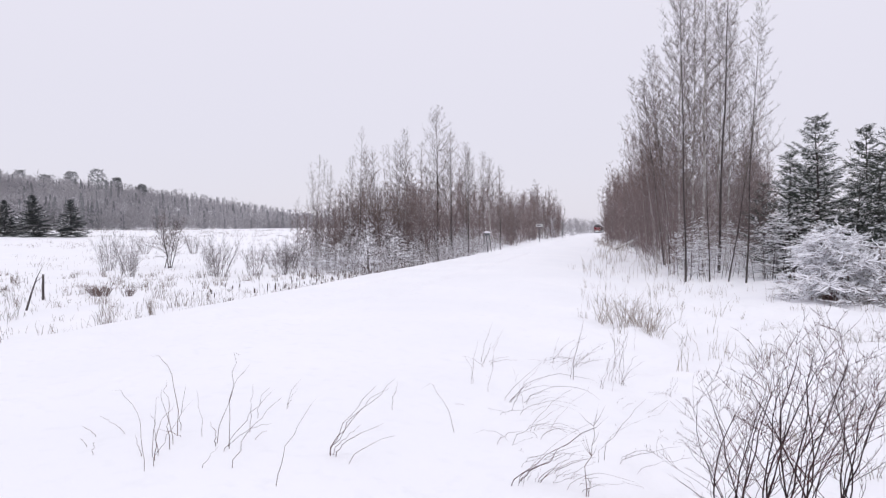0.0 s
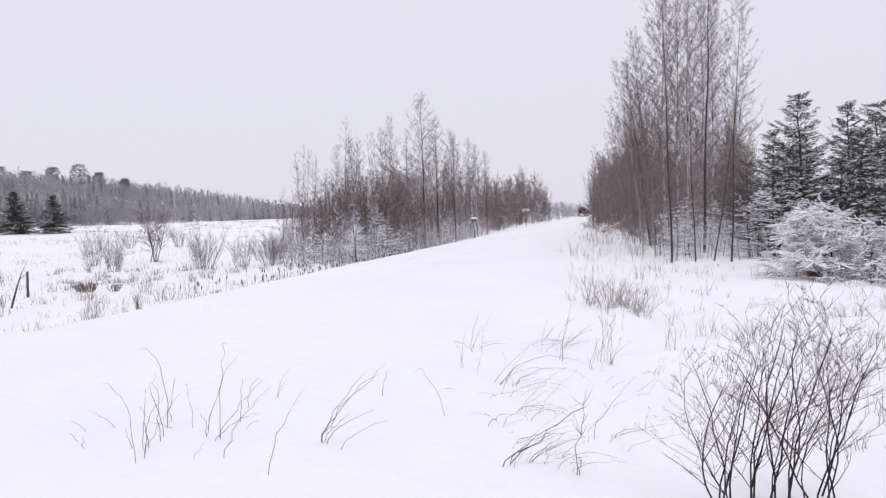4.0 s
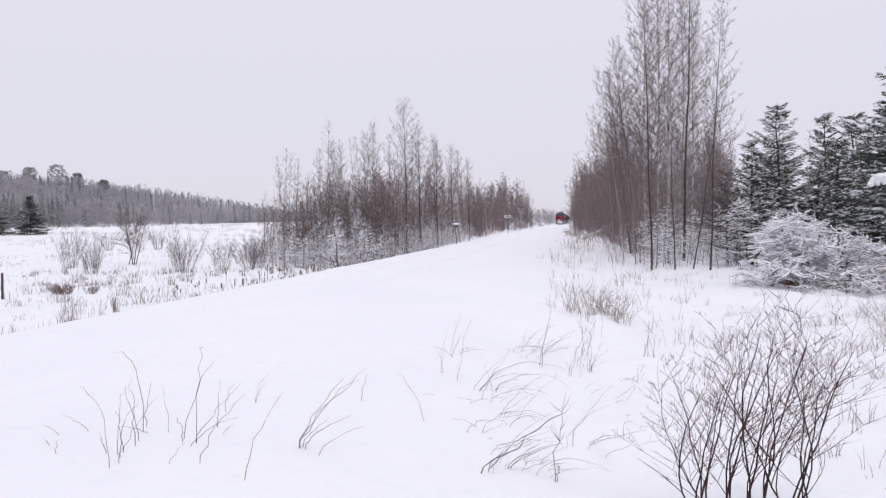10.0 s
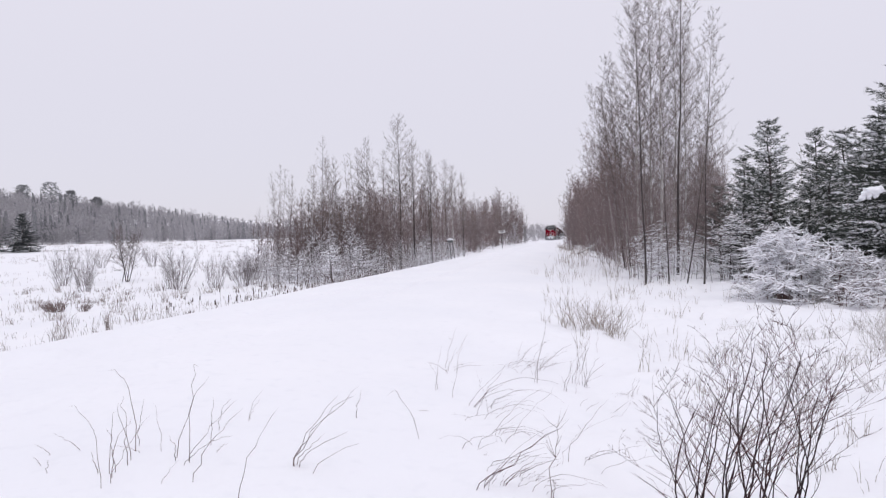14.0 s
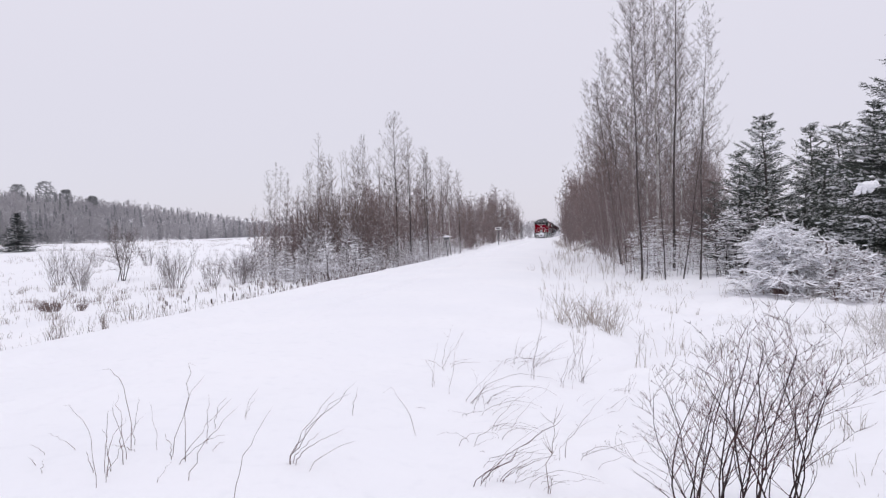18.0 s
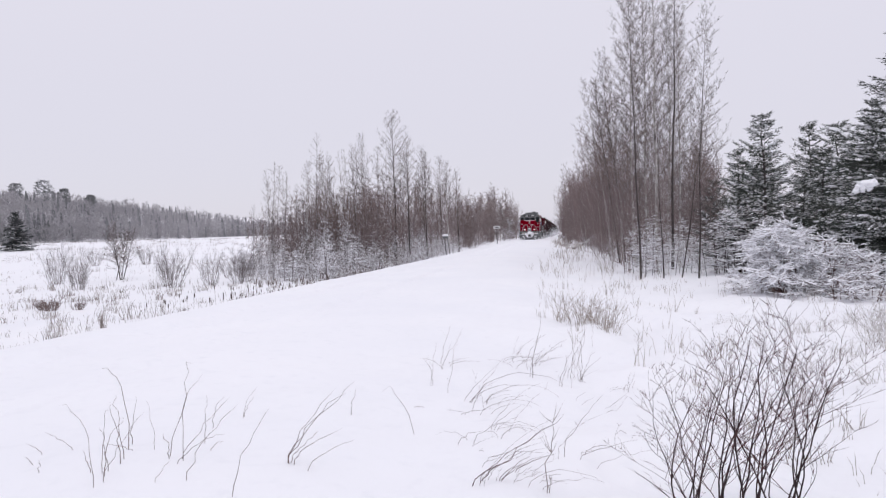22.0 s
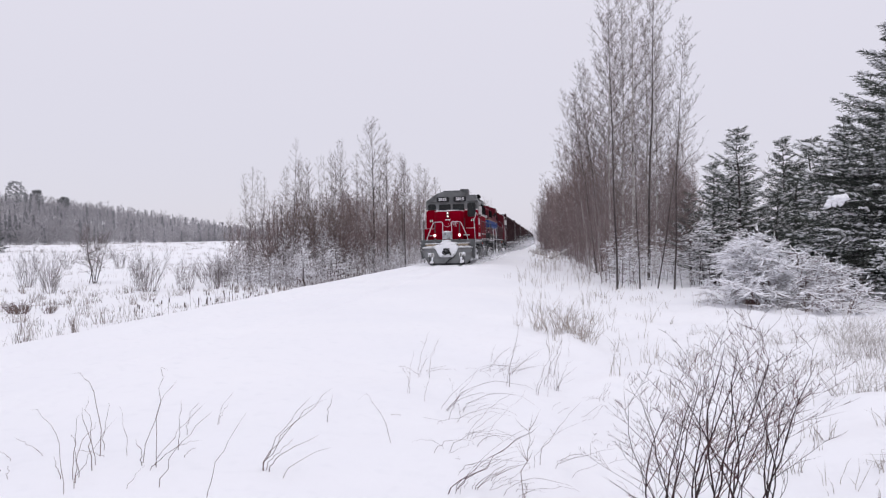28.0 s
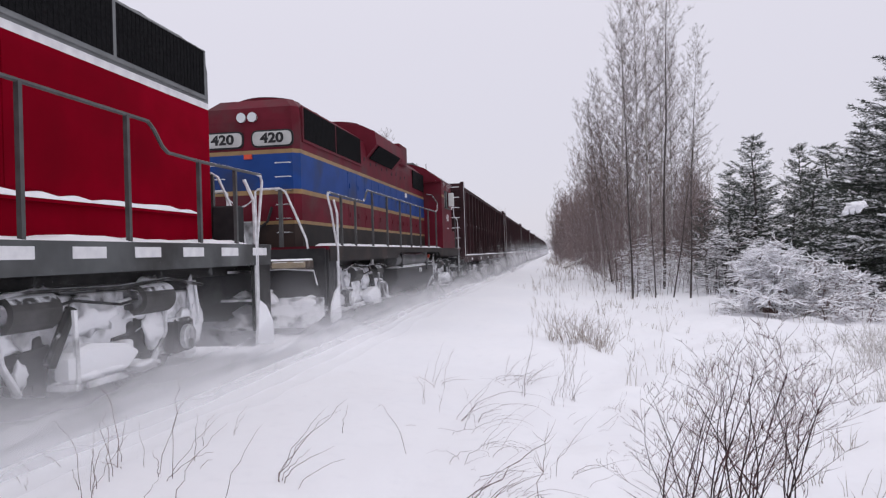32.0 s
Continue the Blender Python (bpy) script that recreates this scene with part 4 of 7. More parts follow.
def drift(seed, x0, x1, y0, y1, z, h, parent, name="snow_strip", step=0.22):
    """A long low ridge of snow lying on a ledge."""
    rng = random.Random(seed)
    geo = Geo()
    n = max(3, int((y1 - y0) / step))
    for i in range(n + 1):
        y = y0 + (y1 - y0) * i / n
        k = h * rng.uniform(0.5, 1.3) * (0.15 if i in (0, n) else 1)
        geo.v += [(x0, y, z), (x0 + 0.2 * (x1 - x0), y, z + k), (x0 + 0.75 * (x1 - x0), y, z + k * 0.9), (x1, y, z)]
    for i in range(n):
        for j in range(3):
            q = 4 * i + j
            geo.f.append((q, q + 1, q + 5, q + 4))
    return piece(name, geo, SNOW_LUMP, parent, "line of lying snow")


def lettering(name, text, size, m, material, parent, wide=1.0):
    cu = bpy.data.curves.new(name, "FONT")
    cu.body, cu.size, cu.align_x, cu.align_y, cu.extrude, cu.offset = text, size, "CENTER", "CENTER", 0.002, 0.04 * size
    tmp = bpy.data.objects.new("tmp_text", cu)
    me = bpy.data.meshes.new_from_object(tmp)
    me.name = name
    bpy.data.objects.remove(tmp)
    me.materials.clear()
    me.materials.append(material)
    ob = new(name, me)
    ob.parent = parent
    ob.matrix_local = m @ Matrix.Diagonal((wide, 1, 1, 1))
    return ob


# ---- locomotive ----
def bogie(root, c, seed):
    """A four-wheel truck: two side frames with boxes, springs, brake cylinders and snow caked over them."""
    b = new("bogie")
    b.parent = root
    b.location = (0, c, 0)
    outline = [(-1.85, 1.0), (-1.85, 0.66), (-1.66, 0.36), (-1.12, 0.36), (-0.98, 0.72), (-0.5, 0.56), (0.5, 0.56), (0.98, 0.72), (1.12, 0.36), (1.66, 0.36), (1.85, 0.66), (1.85, 1.0), (0.9, 0.98), (0.6, 1.06), (-0.6, 1.06), (-0.9, 0.98)]
    for s in (-1, 1):
        part("side_frame", prism(outline, s * 1.02, s * 1.14, "x", bev=0.015), CAKED, b, "steel side frame caked with snow")
        for y in (-1.37, 1.37):
            part("axle_box", box(s * 1.12, s * 1.3, y - 0.19, y + 0.19, 0.36, 0.72, 0.03), UNDER, b)
            part("box_lid", rod((s * 1.29, y, 0.52), (s * 1.35, y, 0.52), 0.13, 14), CAKED, b)
            part("brake_cylinder", rod((s * 1.2, y * 0.62 - 0.26, 0.96), (s * 1.2, y * 0.62 + 0.26, 0.96), 0.15, 18), DRUM, b, "dark steel brake cylinder")
            part("cylinder_cap", rod((s * 1.2, y * 0.62 - 0.32, 0.96), (s * 1.2, y * 0.62 - 0.26, 0.96), 0.1, 12), UNDER, b)
            part("piston_rod", rod((s * 1.2, y * 0.62 - 0.55, 0.94), (s * 1.2, y * 0.62 - 0.32, 0.96), 0.03, 8), CAKED, b)
            part("brake_hanger", pipe([(s * 1.2, y * 0.82, 0.98), (s * 1.22, y * 0.8, 0.6), (s * 1.2, y * 0.66, 0.34)], 0.03), CAKED, b)
        for y in (-1.62, -0.62, 0.62, 1.62):
            part("brake_shoe", prism([(y - 0.1, 0.3), (y + 0.06, 0.26), (y + 0.1, 0.5), (y + 0.02, 0.76), (y - 0.06, 0.74)], s * 0.9, s * 1.16, "x", bev=0.01), UNDER_DARK, b)
        part("sand_pipe", pipe([(s * 1.22, 1.72, 1.1), (s * 1.24, 1.78, 0.7), (s * 1.0, 1.74, 0.3)], 0.02), CAKED, b)
        part("air_line", pipe([(s * 1.24, -1.2, 1.06), (s * 1.3, -0.8, 0.96), (s * 1.3, -0.4, 1.02), (s * 1.26, 0.3, 0.94), (s * 1.3, 0.8, 1.0)], 0.013), BLACK, b)
        part("swing_hanger", box(s * 1.14, s * 1.26, -0.5, 0.5, 0.5, 0.6, 0.02), CAKED, b)
        part("damper", rod((s * 1.24, -0.62, 0.52), (s * 1.24, -0.35, 0.95), 0.05, 10), UNDER, b)
        part("pipe_run", pipe([(s * 1.26, -1.75, 1.05), (s * 1.3, -0.9, 1.12), (s * 1.3, 0.2, 1.1), (s * 1.27, 1.1, 1.14), (s * 1.3, 1.75, 1.05)], 0.018), UNDER, b)
        rng = random.Random(seed + s)
        crust = []
        for _ in range(16):
            y = rng.uniform(-1.85, 1.85)
            crust.append((s * rng.uniform(1.13, 1.2), y, rng.uniform(0.45, 1.08), rng.uniform(0.02, 0.045), rng.uniform(0.06, 0.2), rng.uniform(0.05, 0.2)))
        for y in (-1.1, -0.1, 0.9):
            crust.append((s * 1.16, y + rng.uniform(-0.15, 0.15), 0.84, 0.05, rng.uniform(0.26, 0.42), rng.uniform(0.1, 0.17)))
        # flat dark plates on the frame's face stand in for shaded recesses
        for y, z, w, h in ((-0.72, 0.52, 0.2, 0.16), (0.45, 0.5, 0.22, 0.16), (0.75, 0.78, 0.1, 0.12), (-1.62, 0.86, 0.1, 0.09), (0.2, 0.82, 0.05, 0.05)):
            part("frame_hollow", prism([(y - w, z - h), (y + 0.8 * w, z - 0.7 * h), (y + w, z + h), (y - 0.6 * w, z + 0.8 * h)], s * 1.14, s * 1.165, "x"), UNDER_DARK, b)
        for y in (-1.75, -0.25, 0.7, 1.5):
            crust.append((s * 1.2, y + rng.uniform(-0.1, 0.1), 0.33, 0.1, rng.uniform(0.15, 0.42), 0.055))
        crust.append((s * 1.28, -0.2, 0.4, 0.14, 0.38, 0.07))
        lumps(seed + s, crust, SNOW_LUMP, b)
        part("step_ledge", box(s * 1.12, s * 1.42, -0.55, 0.15, 0.3, 0.36, 0.01), CAKED, b)
        part("ledge_snow", prism([(-0.56, 0.36), (0.2, 0.36), (0.42, 0.5), (0.2, 0.6), (-0.3, 0.66), (-0.56, 0.6)], s * 1.2, s * 1.4, "x", bev=0.04), SNOW_LUMP, b, "thick snow on the ledge")
        part("ledge_strap", pipe([(s * 1.4, -0.5, 0.34), (s * 1.38, -0.5, 0.95)], 0.025), CAKED, b)
    part("bolster", box(-1.0, 1.0, -0.35, 0.35, 0.6, 1.1, 0.03), UNDER, b)
    return b


def wheelset(root, y):
    bm = bmesh.new()
    for s in (-1, 1):
        rod((s * 0.7, 0, 0), (s * 0.83, 0, 0), 0.508, 28, bm)
        rod((s * 0.66, 0, 0), (s * 0.7, 0, 0), 0.535, 28, bm)
        rod((s * 0.83, 0, 0), (s * 0.86, 0, 0), 0.36, 20, bm)
        for k in range(3):
            a = k * 2.094
            rod((s * 0.86, 0.22 * math.cos(a), 0.22 * math.sin(a)), (s * 0.875, 0.22 * math.cos(a), 0.22 * math.sin(a)), 0.06, 8, bm)
    rod((-1.2, 0, 0), (1.2, 0, 0), 0.1, 12, bm)
    ob = part("wheelset", bm, WHEEL, root, "steel wheels with frost in the webs")
    ob.location = (0, y, 0.508)
    return ob


def locomotive(name, label, hood_bands, cab_low, cab_high, stripe, roof, door_rows, front_no, side_no, lit, seed):
    """A four-axle road switcher. Its front (short hood) faces -y, x to its left-hand side seen from behind; y runs back from the plow."""
    root = new(name)
    tagged(root, label, "locomotive", "the train's locomotives")

    # running gear and frame
    for c in (3.27, 13.5):
        bogie(root, c, seed + int(c))
    wheels = [wheelset(root, y) for y in (1.9, 4.64, 12.13, 14.87)]
    part("frame", box(-1.1, 1.1, 0.55, 16.6, 1.12, 1.46, 0.02), UNDER_DARK, root)
    deck = box(-1.5, 1.5, 0.45, 16.75, 1.44, 1.5)
    part("walkway", deck, roof, root)
    for s in (-1, 1):
        sill = prism([(0.95, 1.22), (5.35, 1.22), (5.62, 1.37), (11.35, 1.37), (11.6, 1.24), (16.7, 1.24), (16.7, 1.496), (0.95, 1.496)], s * 1.47, s * 1.51, "x")
        part("side_sill", sill, SILL if lit else SOOT, root)
        for k in range(19 if lit else 0):
            y = 1.2 + k * 0.83
            part("reflector_patch", box(s * 1.511, s * 1.516, y, y + 0.42, 1.36 if y < 5.3 or y > 11.6 else 1.41, 1.455 if y < 5.3 or y > 11.6 else 1.45), WHITE if y < 5.3 or y > 11.6 else GREY, root)
        drift(seed + 3, s * 0.93, s * 1.49, 4.85, 16.1, 1.5, 0.05, root)
        if lit:
            drift(seed + 4, s * 0.9, s * 0.97, 5.6, 15.9, 1.88, 0.05, root)
            part("hood_ledge", box(s * 0.89, s * 0.965, 5.5, 16.0, 1.85, 1.879), cab_low, root)
        # air reservoir and fuel tank flanks
        part("air_reservoir", rod((s * 1.2, 6.6, 1.19), (s * 1.2, 11.0, 1.19), 0.15, 16), TANK, root, rounded=False)
        part("reservoir_bracket", box(s * 1.02, s * 1.36, 6.95, 7.02, 1.0, 1.4), UNDER, root)
        part("reservoir_bracket", box(s * 1.02, s * 1.36, 10.4, 10.47, 1.0, 1.4), UNDER, root)
        part("fuel_filler", rod((s * 1.36, 8.3, 0.88), (s * 1.44, 8.3, 0.88), 0.06, 12), WHITE, root)
        part("tank_gauge", box(s * 1.37, s * 1.42, 7.2, 7.28, 0.86, 1.12), UNDER, root)
        part("drop_pipe", pipe([(s * 1.38, 5.9, 1.3), (s * 1.4, 6.2, 1.08), (s * 1.38, 7.1, 1.06)], 0.025), UNDER, root)
        part("yellow_cap", rod((s * 1.1, 1.55, 1.3), (s * 1.18, 1.55, 1.3), 0.09, 16), YELLOW, root, "dull yellow round cap")
        part("jack_pad", box(s * 1.1, s * 1.3, 5.2, 5.4, 1.12, 1.3, 0.02), UNDER_DARK, root)
        part("emergency_valve", rod((s * 1.38, 6.95, 1.25), (s * 1.43, 6.95, 1.25), 0.055, 10), ORANGE, root)
        drift(seed + 9, s * 1.02, s * 1.37, 6.3, 11.0, 0.985, 0.06, root)
    tank = [(-1.38, 0.98), (-1.38, 0.72), (-1.22, 0.42), (-0.95, 0.28), (0.95, 0.28), (1.22, 0.42), (1.38, 0.72), (1.38, 0.98)]
    part("fuel_tank", prism(tank, 6.1, 11.05, "y", bev=0.03), TANK if lit else BLACK, root, "frosted steel fuel tank" if lit else "black steel fuel tank")

    # both ends: pilot plate, steps, coupler, hoses, corner handrails
    for end, y0, d in (("front", 0.45, -1), ("rear", 16.75, 1)):
        part("pilot_plate", box(-1.45, 1.45, y0, y0 + d * 0.05, 0.5, 1.46), GREY_DARK if lit else BLACK, root)
        part("coupler_shank", box(-0.1, 0.1, y0, y0 + d * 0.5, 0.76, 0.98, 0.02), UNDER, root)
        part("coupler_knuckle", prism([(-0.19, 0.0), (0.14, 0.0), (0.2, 0.16), (0.08, 0.3), (0.02, 0.18), (-0.08, 0.16), (-0.19, 0.28)], 0.7, 1.03, "z", bev=0.02), UNDER, root).location = (0, y0 + d * 0.42, 0)
        for hx in (-0.55, -0.42, 0.42, 0.55):
            part("air_hose", pipe([(hx, y0 + d * 0.05, 1.08), (hx, y0 + d * 0.16, 0.98), (hx * 0.9, y0 + d * 0.2, 0.72), (hx * 0.75, y0 + d * 0.24, 0.6)], 0.022), BLACK, root)
        for s in (-1, 1):
            # stepwell with its outer plate, and two treads
            part("step_plate", box(s * 1.44, s * 1.485, y0 - d * 0.02, y0 - d * 0.52, 0.42, 1.5, 0.01), (SILL if end == "front" else UNDER_DARK) if lit else BLACK, root)
            for k, z in enumerate((0.42, 0.78, 1.14)):
                part("step_tread", box(s * 1.0, s * 1.46, y0 - d * 0.08, y0 - d * 0.46, z, z + 0.03), CAKED, root)
            lumps(seed + 21, [(s * 1.24, y0 - d * 0.25, 0.5, 0.12, 0.2, 0.1), (s * 1.22, y0 - d * 0.28, 0.85, 0.1, 0.14, 0.05)], SNOW_LUMP, root)
            if end == "front":
                bend = [(1.5, 0.93, 0.62), (1.5, 0.98, 1.5), (1.48, 0.84, 2.2), (1.47, 0.8, 2.48), (1.46, 0.86, 2.6), (1.45, 1.0, 2.64), (1.45, 1.56, 2.68), (1.46, 1.66, 2.72), (1.48, 1.94, 3.0), (1.49, 2.05, 3.02), (1.5, 2.64, 2.88)]
            else:
                bend = [(1.5, 16.3, 0.62), (1.5, 16.3, 1.5), (1.48, 16.5, 2.1), (1.46, 16.6, 2.32), (1.455, 16.57, 2.39), (1.455, 16.4, 2.4)]
            part("grab_rail", pipe([(s * a, b, c) for a, b, c in bend], 0.018, 8), RAIL_WHITE, root, "frosted handrail")
            if end == "rear":
                part("step_rail", pipe([(s * 1.5, y0 - d * 0.5, 0.5), (s * 1.5, y0 - d * 0.5, 1.45), (s * 1.5, y0 - d * 0.52, 2.05), (s * 1.42, y0 - d * 0.6, 2.3)], 0.022), RAIL_WHITE, root)
            part("rail_post", box(s * 1.43, s * 1.47, y0 - d * 0.9, y0 - d * 0.94, 1.5, 2.64 if end == "front" else 2.4), RAIL_GREY, root)
            # end handrail of the platform
            part("end_rail", pipe([(s * 1.2, y0 + d * 0.02, 1.15), (s * 1.12, y0, 1.62), (s * 0.92, y0, 2.1), (s * 0.78, y0, 2.42), (s * 0.68, y0, 2.48), (s * 0.3, y0, 2.48), (s * 0.25, y0, 2.44), (s * 0.25, y0, 1.5)], 0.02), RAIL_WHITE, root)
            part("rail_post", box(s * 0.66, s * 0.72, y0 - 0.025, y0 + 0.025, 1.5, 2.46), RAIL_GREY, root)
            part("uncoupling_lever", pipe([(s * 0.2, y0 + d * 0.2, 1.12), (s * 0.8, y0 + d * 0.22, 1.14), (s * 1.3, y0 + d * 0.2, 1.1), (s * 1.36, y0 + d * 0.2, 0.86)], 0.014), RAIL_WHITE, root)
        chain = [(-0.25 + 0.5 * k / 8, y0, 2.36 - 0.16 * math.sin(math.pi * k / 8)) for k in range(9)]
        part("safety_chain", pipe(chain, 0.012, 5), RAIL_WHITE, root)
        part("drop_plate", box(-0.27, 0.27, y0 + d * 0.02, y0 - d * 0.06, 1.52, 1.95, 0.02), CHROME, root, "bright steel drop plate")
        part("anticlimber", box(-1.25, 1.25, y0, y0 + d * 0.24, 1.12, 1.3, 0.03), BROWN, root)
        for s in (-1, 1):
            part("toe_plate", box(s * 0.62, s * 1.18, y0 + d * 0.2, y0 + d * 0.28, 1.15, 1.25, 0.01), TAN, root)
            part("class_lamp", rod((s * 0.62, y0 - d * 0.3, 1.38), (s * 0.62, y0 - d * 0.2, 1.38), 0.05, 10), UNDER, root)
        # snow plow: two winged plates with a notch for the coupler
        if end == "front":
            wing = [(-1.34, 1.03), (-0.7, 1.03), (-0.42, 0.53), (0.42, 0.53), (0.66, 1.03), (1.36, 1.03), (1.38, 0.52), (1.12, 0.16), (-1.0, 0.16), (-1.2, 0.5)]
            part("snow_plow", prism(wing, 0.0, 0.05, "y"), PLOW_GREY, root, "grey steel snow plow, snow packed in its notch")
            part("plow_lip", prism([(-1.0, 0.2), (1.1, 0.2), (0.98, 0.1), (-0.9, 0.1)], -0.06, 0.0, "y"), BLACK, root)
            for s in (-1, 1):
                part("plow_side", box(s * 1.28, s * 1.32, 0.05, 0.5, 0.55, 1.02), PLOW_GREY, root)
                part("plow_slot", box(s * 0.86 - 0.17, s * 0.86 + 0.17, -0.006, 0.0, 0.56, 0.78, 0.0), SIGN_WHITE, root)
                for k in (-0.09, 0.0, 0.09):
                    part("plow_brace", box(s * 0.86 + k - 0.018, s * 0.86 + k + 0.018, -0.03, -0.007, 0.2, 0.74), BLACK, root)
                lumps(seed + 40 + s, [(s * 0.84, -0.03, 0.28, 0.1, 0.04, 0.09), (s * 0.8, -0.03, 0.42, 0.06, 0.03, 0.14), (s * 0.95, -0.02, 0.72, 0.09, 0.03, 0.07), (s * 1.0, 0.22, 1.06, 0.34, 0.16, 0.08), (s * 0.75, 0.3, 1.08, 0.22, 0.14, 0.1)], SNOW_LUMP, root)
            part("snow_fill", prism([(-0.68, 1.05), (-0.44, 0.56), (-0.2, 0.5), (0.25, 0.52), (0.44, 0.56), (0.64, 1.05), (0.5, 1.16), (0.15, 1.22), (-0.2, 1.2), (-0.55, 1.14)], 0.055, 0.3, "y", bev=0.03), SNOW_LUMP, root, "snow packed into the plow's notch")
            lumps(seed + 50, [(-0.28, 0.05, 0.66, 0.16, 0.05, 0.12), (0.3, 0.06, 0.68, 0.16, 0.05, 0.14), (-0.42, 0.22, 1.12, 0.3, 0.14, 0.08), (0.36, 0.24, 1.12, 0.34, 0.14, 0.08), (0.05, 0.26, 1.26, 0.5, 0.1, 0.1), (-0.05, 0.4, 1.42, 0.24, 0.05, 0.06), (-0.02, 0.43, 1.93, 0.2, 0.03, 0.035)], SNOW_LUMP, root, label="snow packed over the coupler pocket")
            for k, bend in enumerate((((-0.22, 0.0, 0.86), (-0.2, -0.06, 0.74), (-0.1, -0.08, 0.66), (0.0, -0.04, 0.72), (0.04, 0.0, 0.9)), ((0.06, 0.0, 0.96), (0.14, -0.06, 0.88), (0.2, -0.08, 0.74), (0.22, -0.06, 0.64)), ((-0.18, -0.02, 0.92), (-0.06, -0.07, 0.98), (0.08, -0.06, 0.94), (0.16, -0.05, 0.8)))):
                part("coupled_hose", pipe(bend, 0.034), BLACK, root)
            part("brake_pipe_hose", pipe([(0.5, -0.05, 0.62), (0.36, -0.1, 0.52), (0.12, -0.12, 0.36), (-0.06, -0.1, 0.18), (-0.14, -0.08, 0.12)], 0.035), BLACK, root)
        else:
            lumps(seed + 60, [(0.3, y0 + 0.1, 0.7, 0.3, 0.1, 0.16), (-0.3, y0 + 0.1, 0.66, 0.3, 0.1, 0.14), (1.1, y0 + 0.02, 0.5, 0.3, 0.1, 0.18), (-1.1, y0 + 0.02, 0.5, 0.3, 0.1, 0.18)], SNOW_LUMP, root)
            part("end_skirt", prism([(-1.2, 0.16), (1.2, 0.16), (1.42, 0.36), (1.42, 0.66), (-1.42, 0.66), (-1.42, 0.36)], y0 + 0.05, y0 + 0.1, "y"), CAKED, root, "snow-caked end plow")
            for s in (-1, 1):
                part("snow_apron", prism([(0.0, 0.26), (0.52, 0.22), (0.5, 0.5), (0.3, 0.72), (0.1, 0.8)], s * 1.487, s * 1.52, "x"), SNOW_LUMP, root, "snow frozen over the step").location = (0, y0 - 0.55, 0)

    # short hood
    nose = [(-0.82, 2.66), (-0.82, 1.25), (-0.66, 1.0), (0.66, 1.0), (0.82, 1.25), (0.82, 2.66)]
    bm = bmesh.new()
    low = [bm.verts.new((x, y, 1.5)) for x, y in nose]
    top = [bm.verts.new((x, y, 3.02 + 0.1 * (y - 1.0) / 1.66)) for x, y in nose]
    cap = [bm.verts.new((x * 0.94, 1.06 + (y - 1.0) * 0.97, 3.08 + 0.1 * (y - 1.0) / 1.66)) for x, y in nose]
    for a, b in ((low, top), (top, cap)):
        for i in range(6):
            bm.faces.new((a[i], a[(i + 1) % 6], b[(i + 1) % 6], b[i]))
    bm.faces.new(list(reversed(cap)))
    bm.faces.new(low)
    part("short_hood", bm, cab_low, root)
    # shade inside the recessed doorway is put into a flat black panel
    part("nose_door", box(0.822, 0.832, 1.72, 2.05, 1.6, 2.72, 0.0), BLACK, root, "flat black panel for the shaded doorway in the nose's side")
    lumps(seed + 70, [(-0.3, 1.25, 3.09, 0.34, 0.2, 0.04), (0.25, 1.7, 3.14, 0.5, 0.35, 0.04), (-0.4, 2.2, 3.16, 0.36, 0.3, 0.04)], SNOW_LUMP, root)
    for z in (2.98, 2.8):
        part("headlight", rod((-0.02, 1.0, z), (-0.02, 0.95, z), 0.095, 18), BLACK, root)
        part("headlight_lens", rod((-0.02, 0.955, z), (-0.02, 0.935, z), 0.06, 18), LENS_DIM if lit else LENS_OFF, root, "glowing headlight" if lit else "")
        if lit:
            part("headlight_bulb", rod((-0.02, 0.94, z), (-0.02, 0.928, z), 0.026, 12), LENS, root)
    if lit:
        part("maker_mark", box(-0.16, -0.05, 0.99, 0.994, 2.58, 2.65), WHITE, root)
        part("maker_mark", box(-0.03, 0.12, 0.99, 0.994, 2.58, 2.65), WHITE, root)
        rng = random.Random(seed)
        for k in range(18):
            x = 0.12 + rng.gauss(0.2, 0.13)
            z = rng.uniform(2.28, 2.62)
            part("frozen_spray", box(x, x + 0.012, 0.988, 0.9985, z - rng.uniform(0.03, 0.16), z), WHITE, root)
        part("spray_line", box(0.1, 0.55, 0.988, 0.9985, 2.4, 2.415), WHITE, root)
    for s in (-1, 1):
        part("ditch_light", box(s * 0.685 - 0.13, s * 0.685 + 0.13, 0.34, 0.5, 1.58, 1.86, 0.03), cab_low, root)
        part("ditch_light_lens", rod((s * 0.685, 0.345, 1.73), (s * 0.685, 0.32, 1.73), 0.07, 18), LENS if lit else LENS_OFF, root, "glowing ditch light" if lit else "")
        part("light_bracket", box(s * 0.685 - 0.05, s * 0.685 + 0.05, 0.42, 0.5, 1.46, 1.6), UNDER, root)
        # battery box and ledge beside the nose
        part("battery_box", box(s * 0.84, s * 1.425, 1.35, 2.64, 1.5, 2.12, 0.02), cab_low, root)
        drift(seed + 5, s * 0.86, s * 1.41, 1.4, 2.62, 2.12, 0.03, root)
        part("brake_wheel_step", box(s * 0.84, s * 1.15, 1.02, 1.34, 1.72, 1.76), CAKED, root)

    # cab: walls with window openings, faceted roof
    split = 3.24
    y0, y1, w = 2.66, 4.76, 1.51
    part("cab_front_wall", panel("y", y0, 0.05, -w, w, 1.5, split, [(0.95, 1.38, 2.82, split), (-0.74, -0.06, 3.14, split), (0.06, 0.74, 3.14, split)]), cab_low, root)
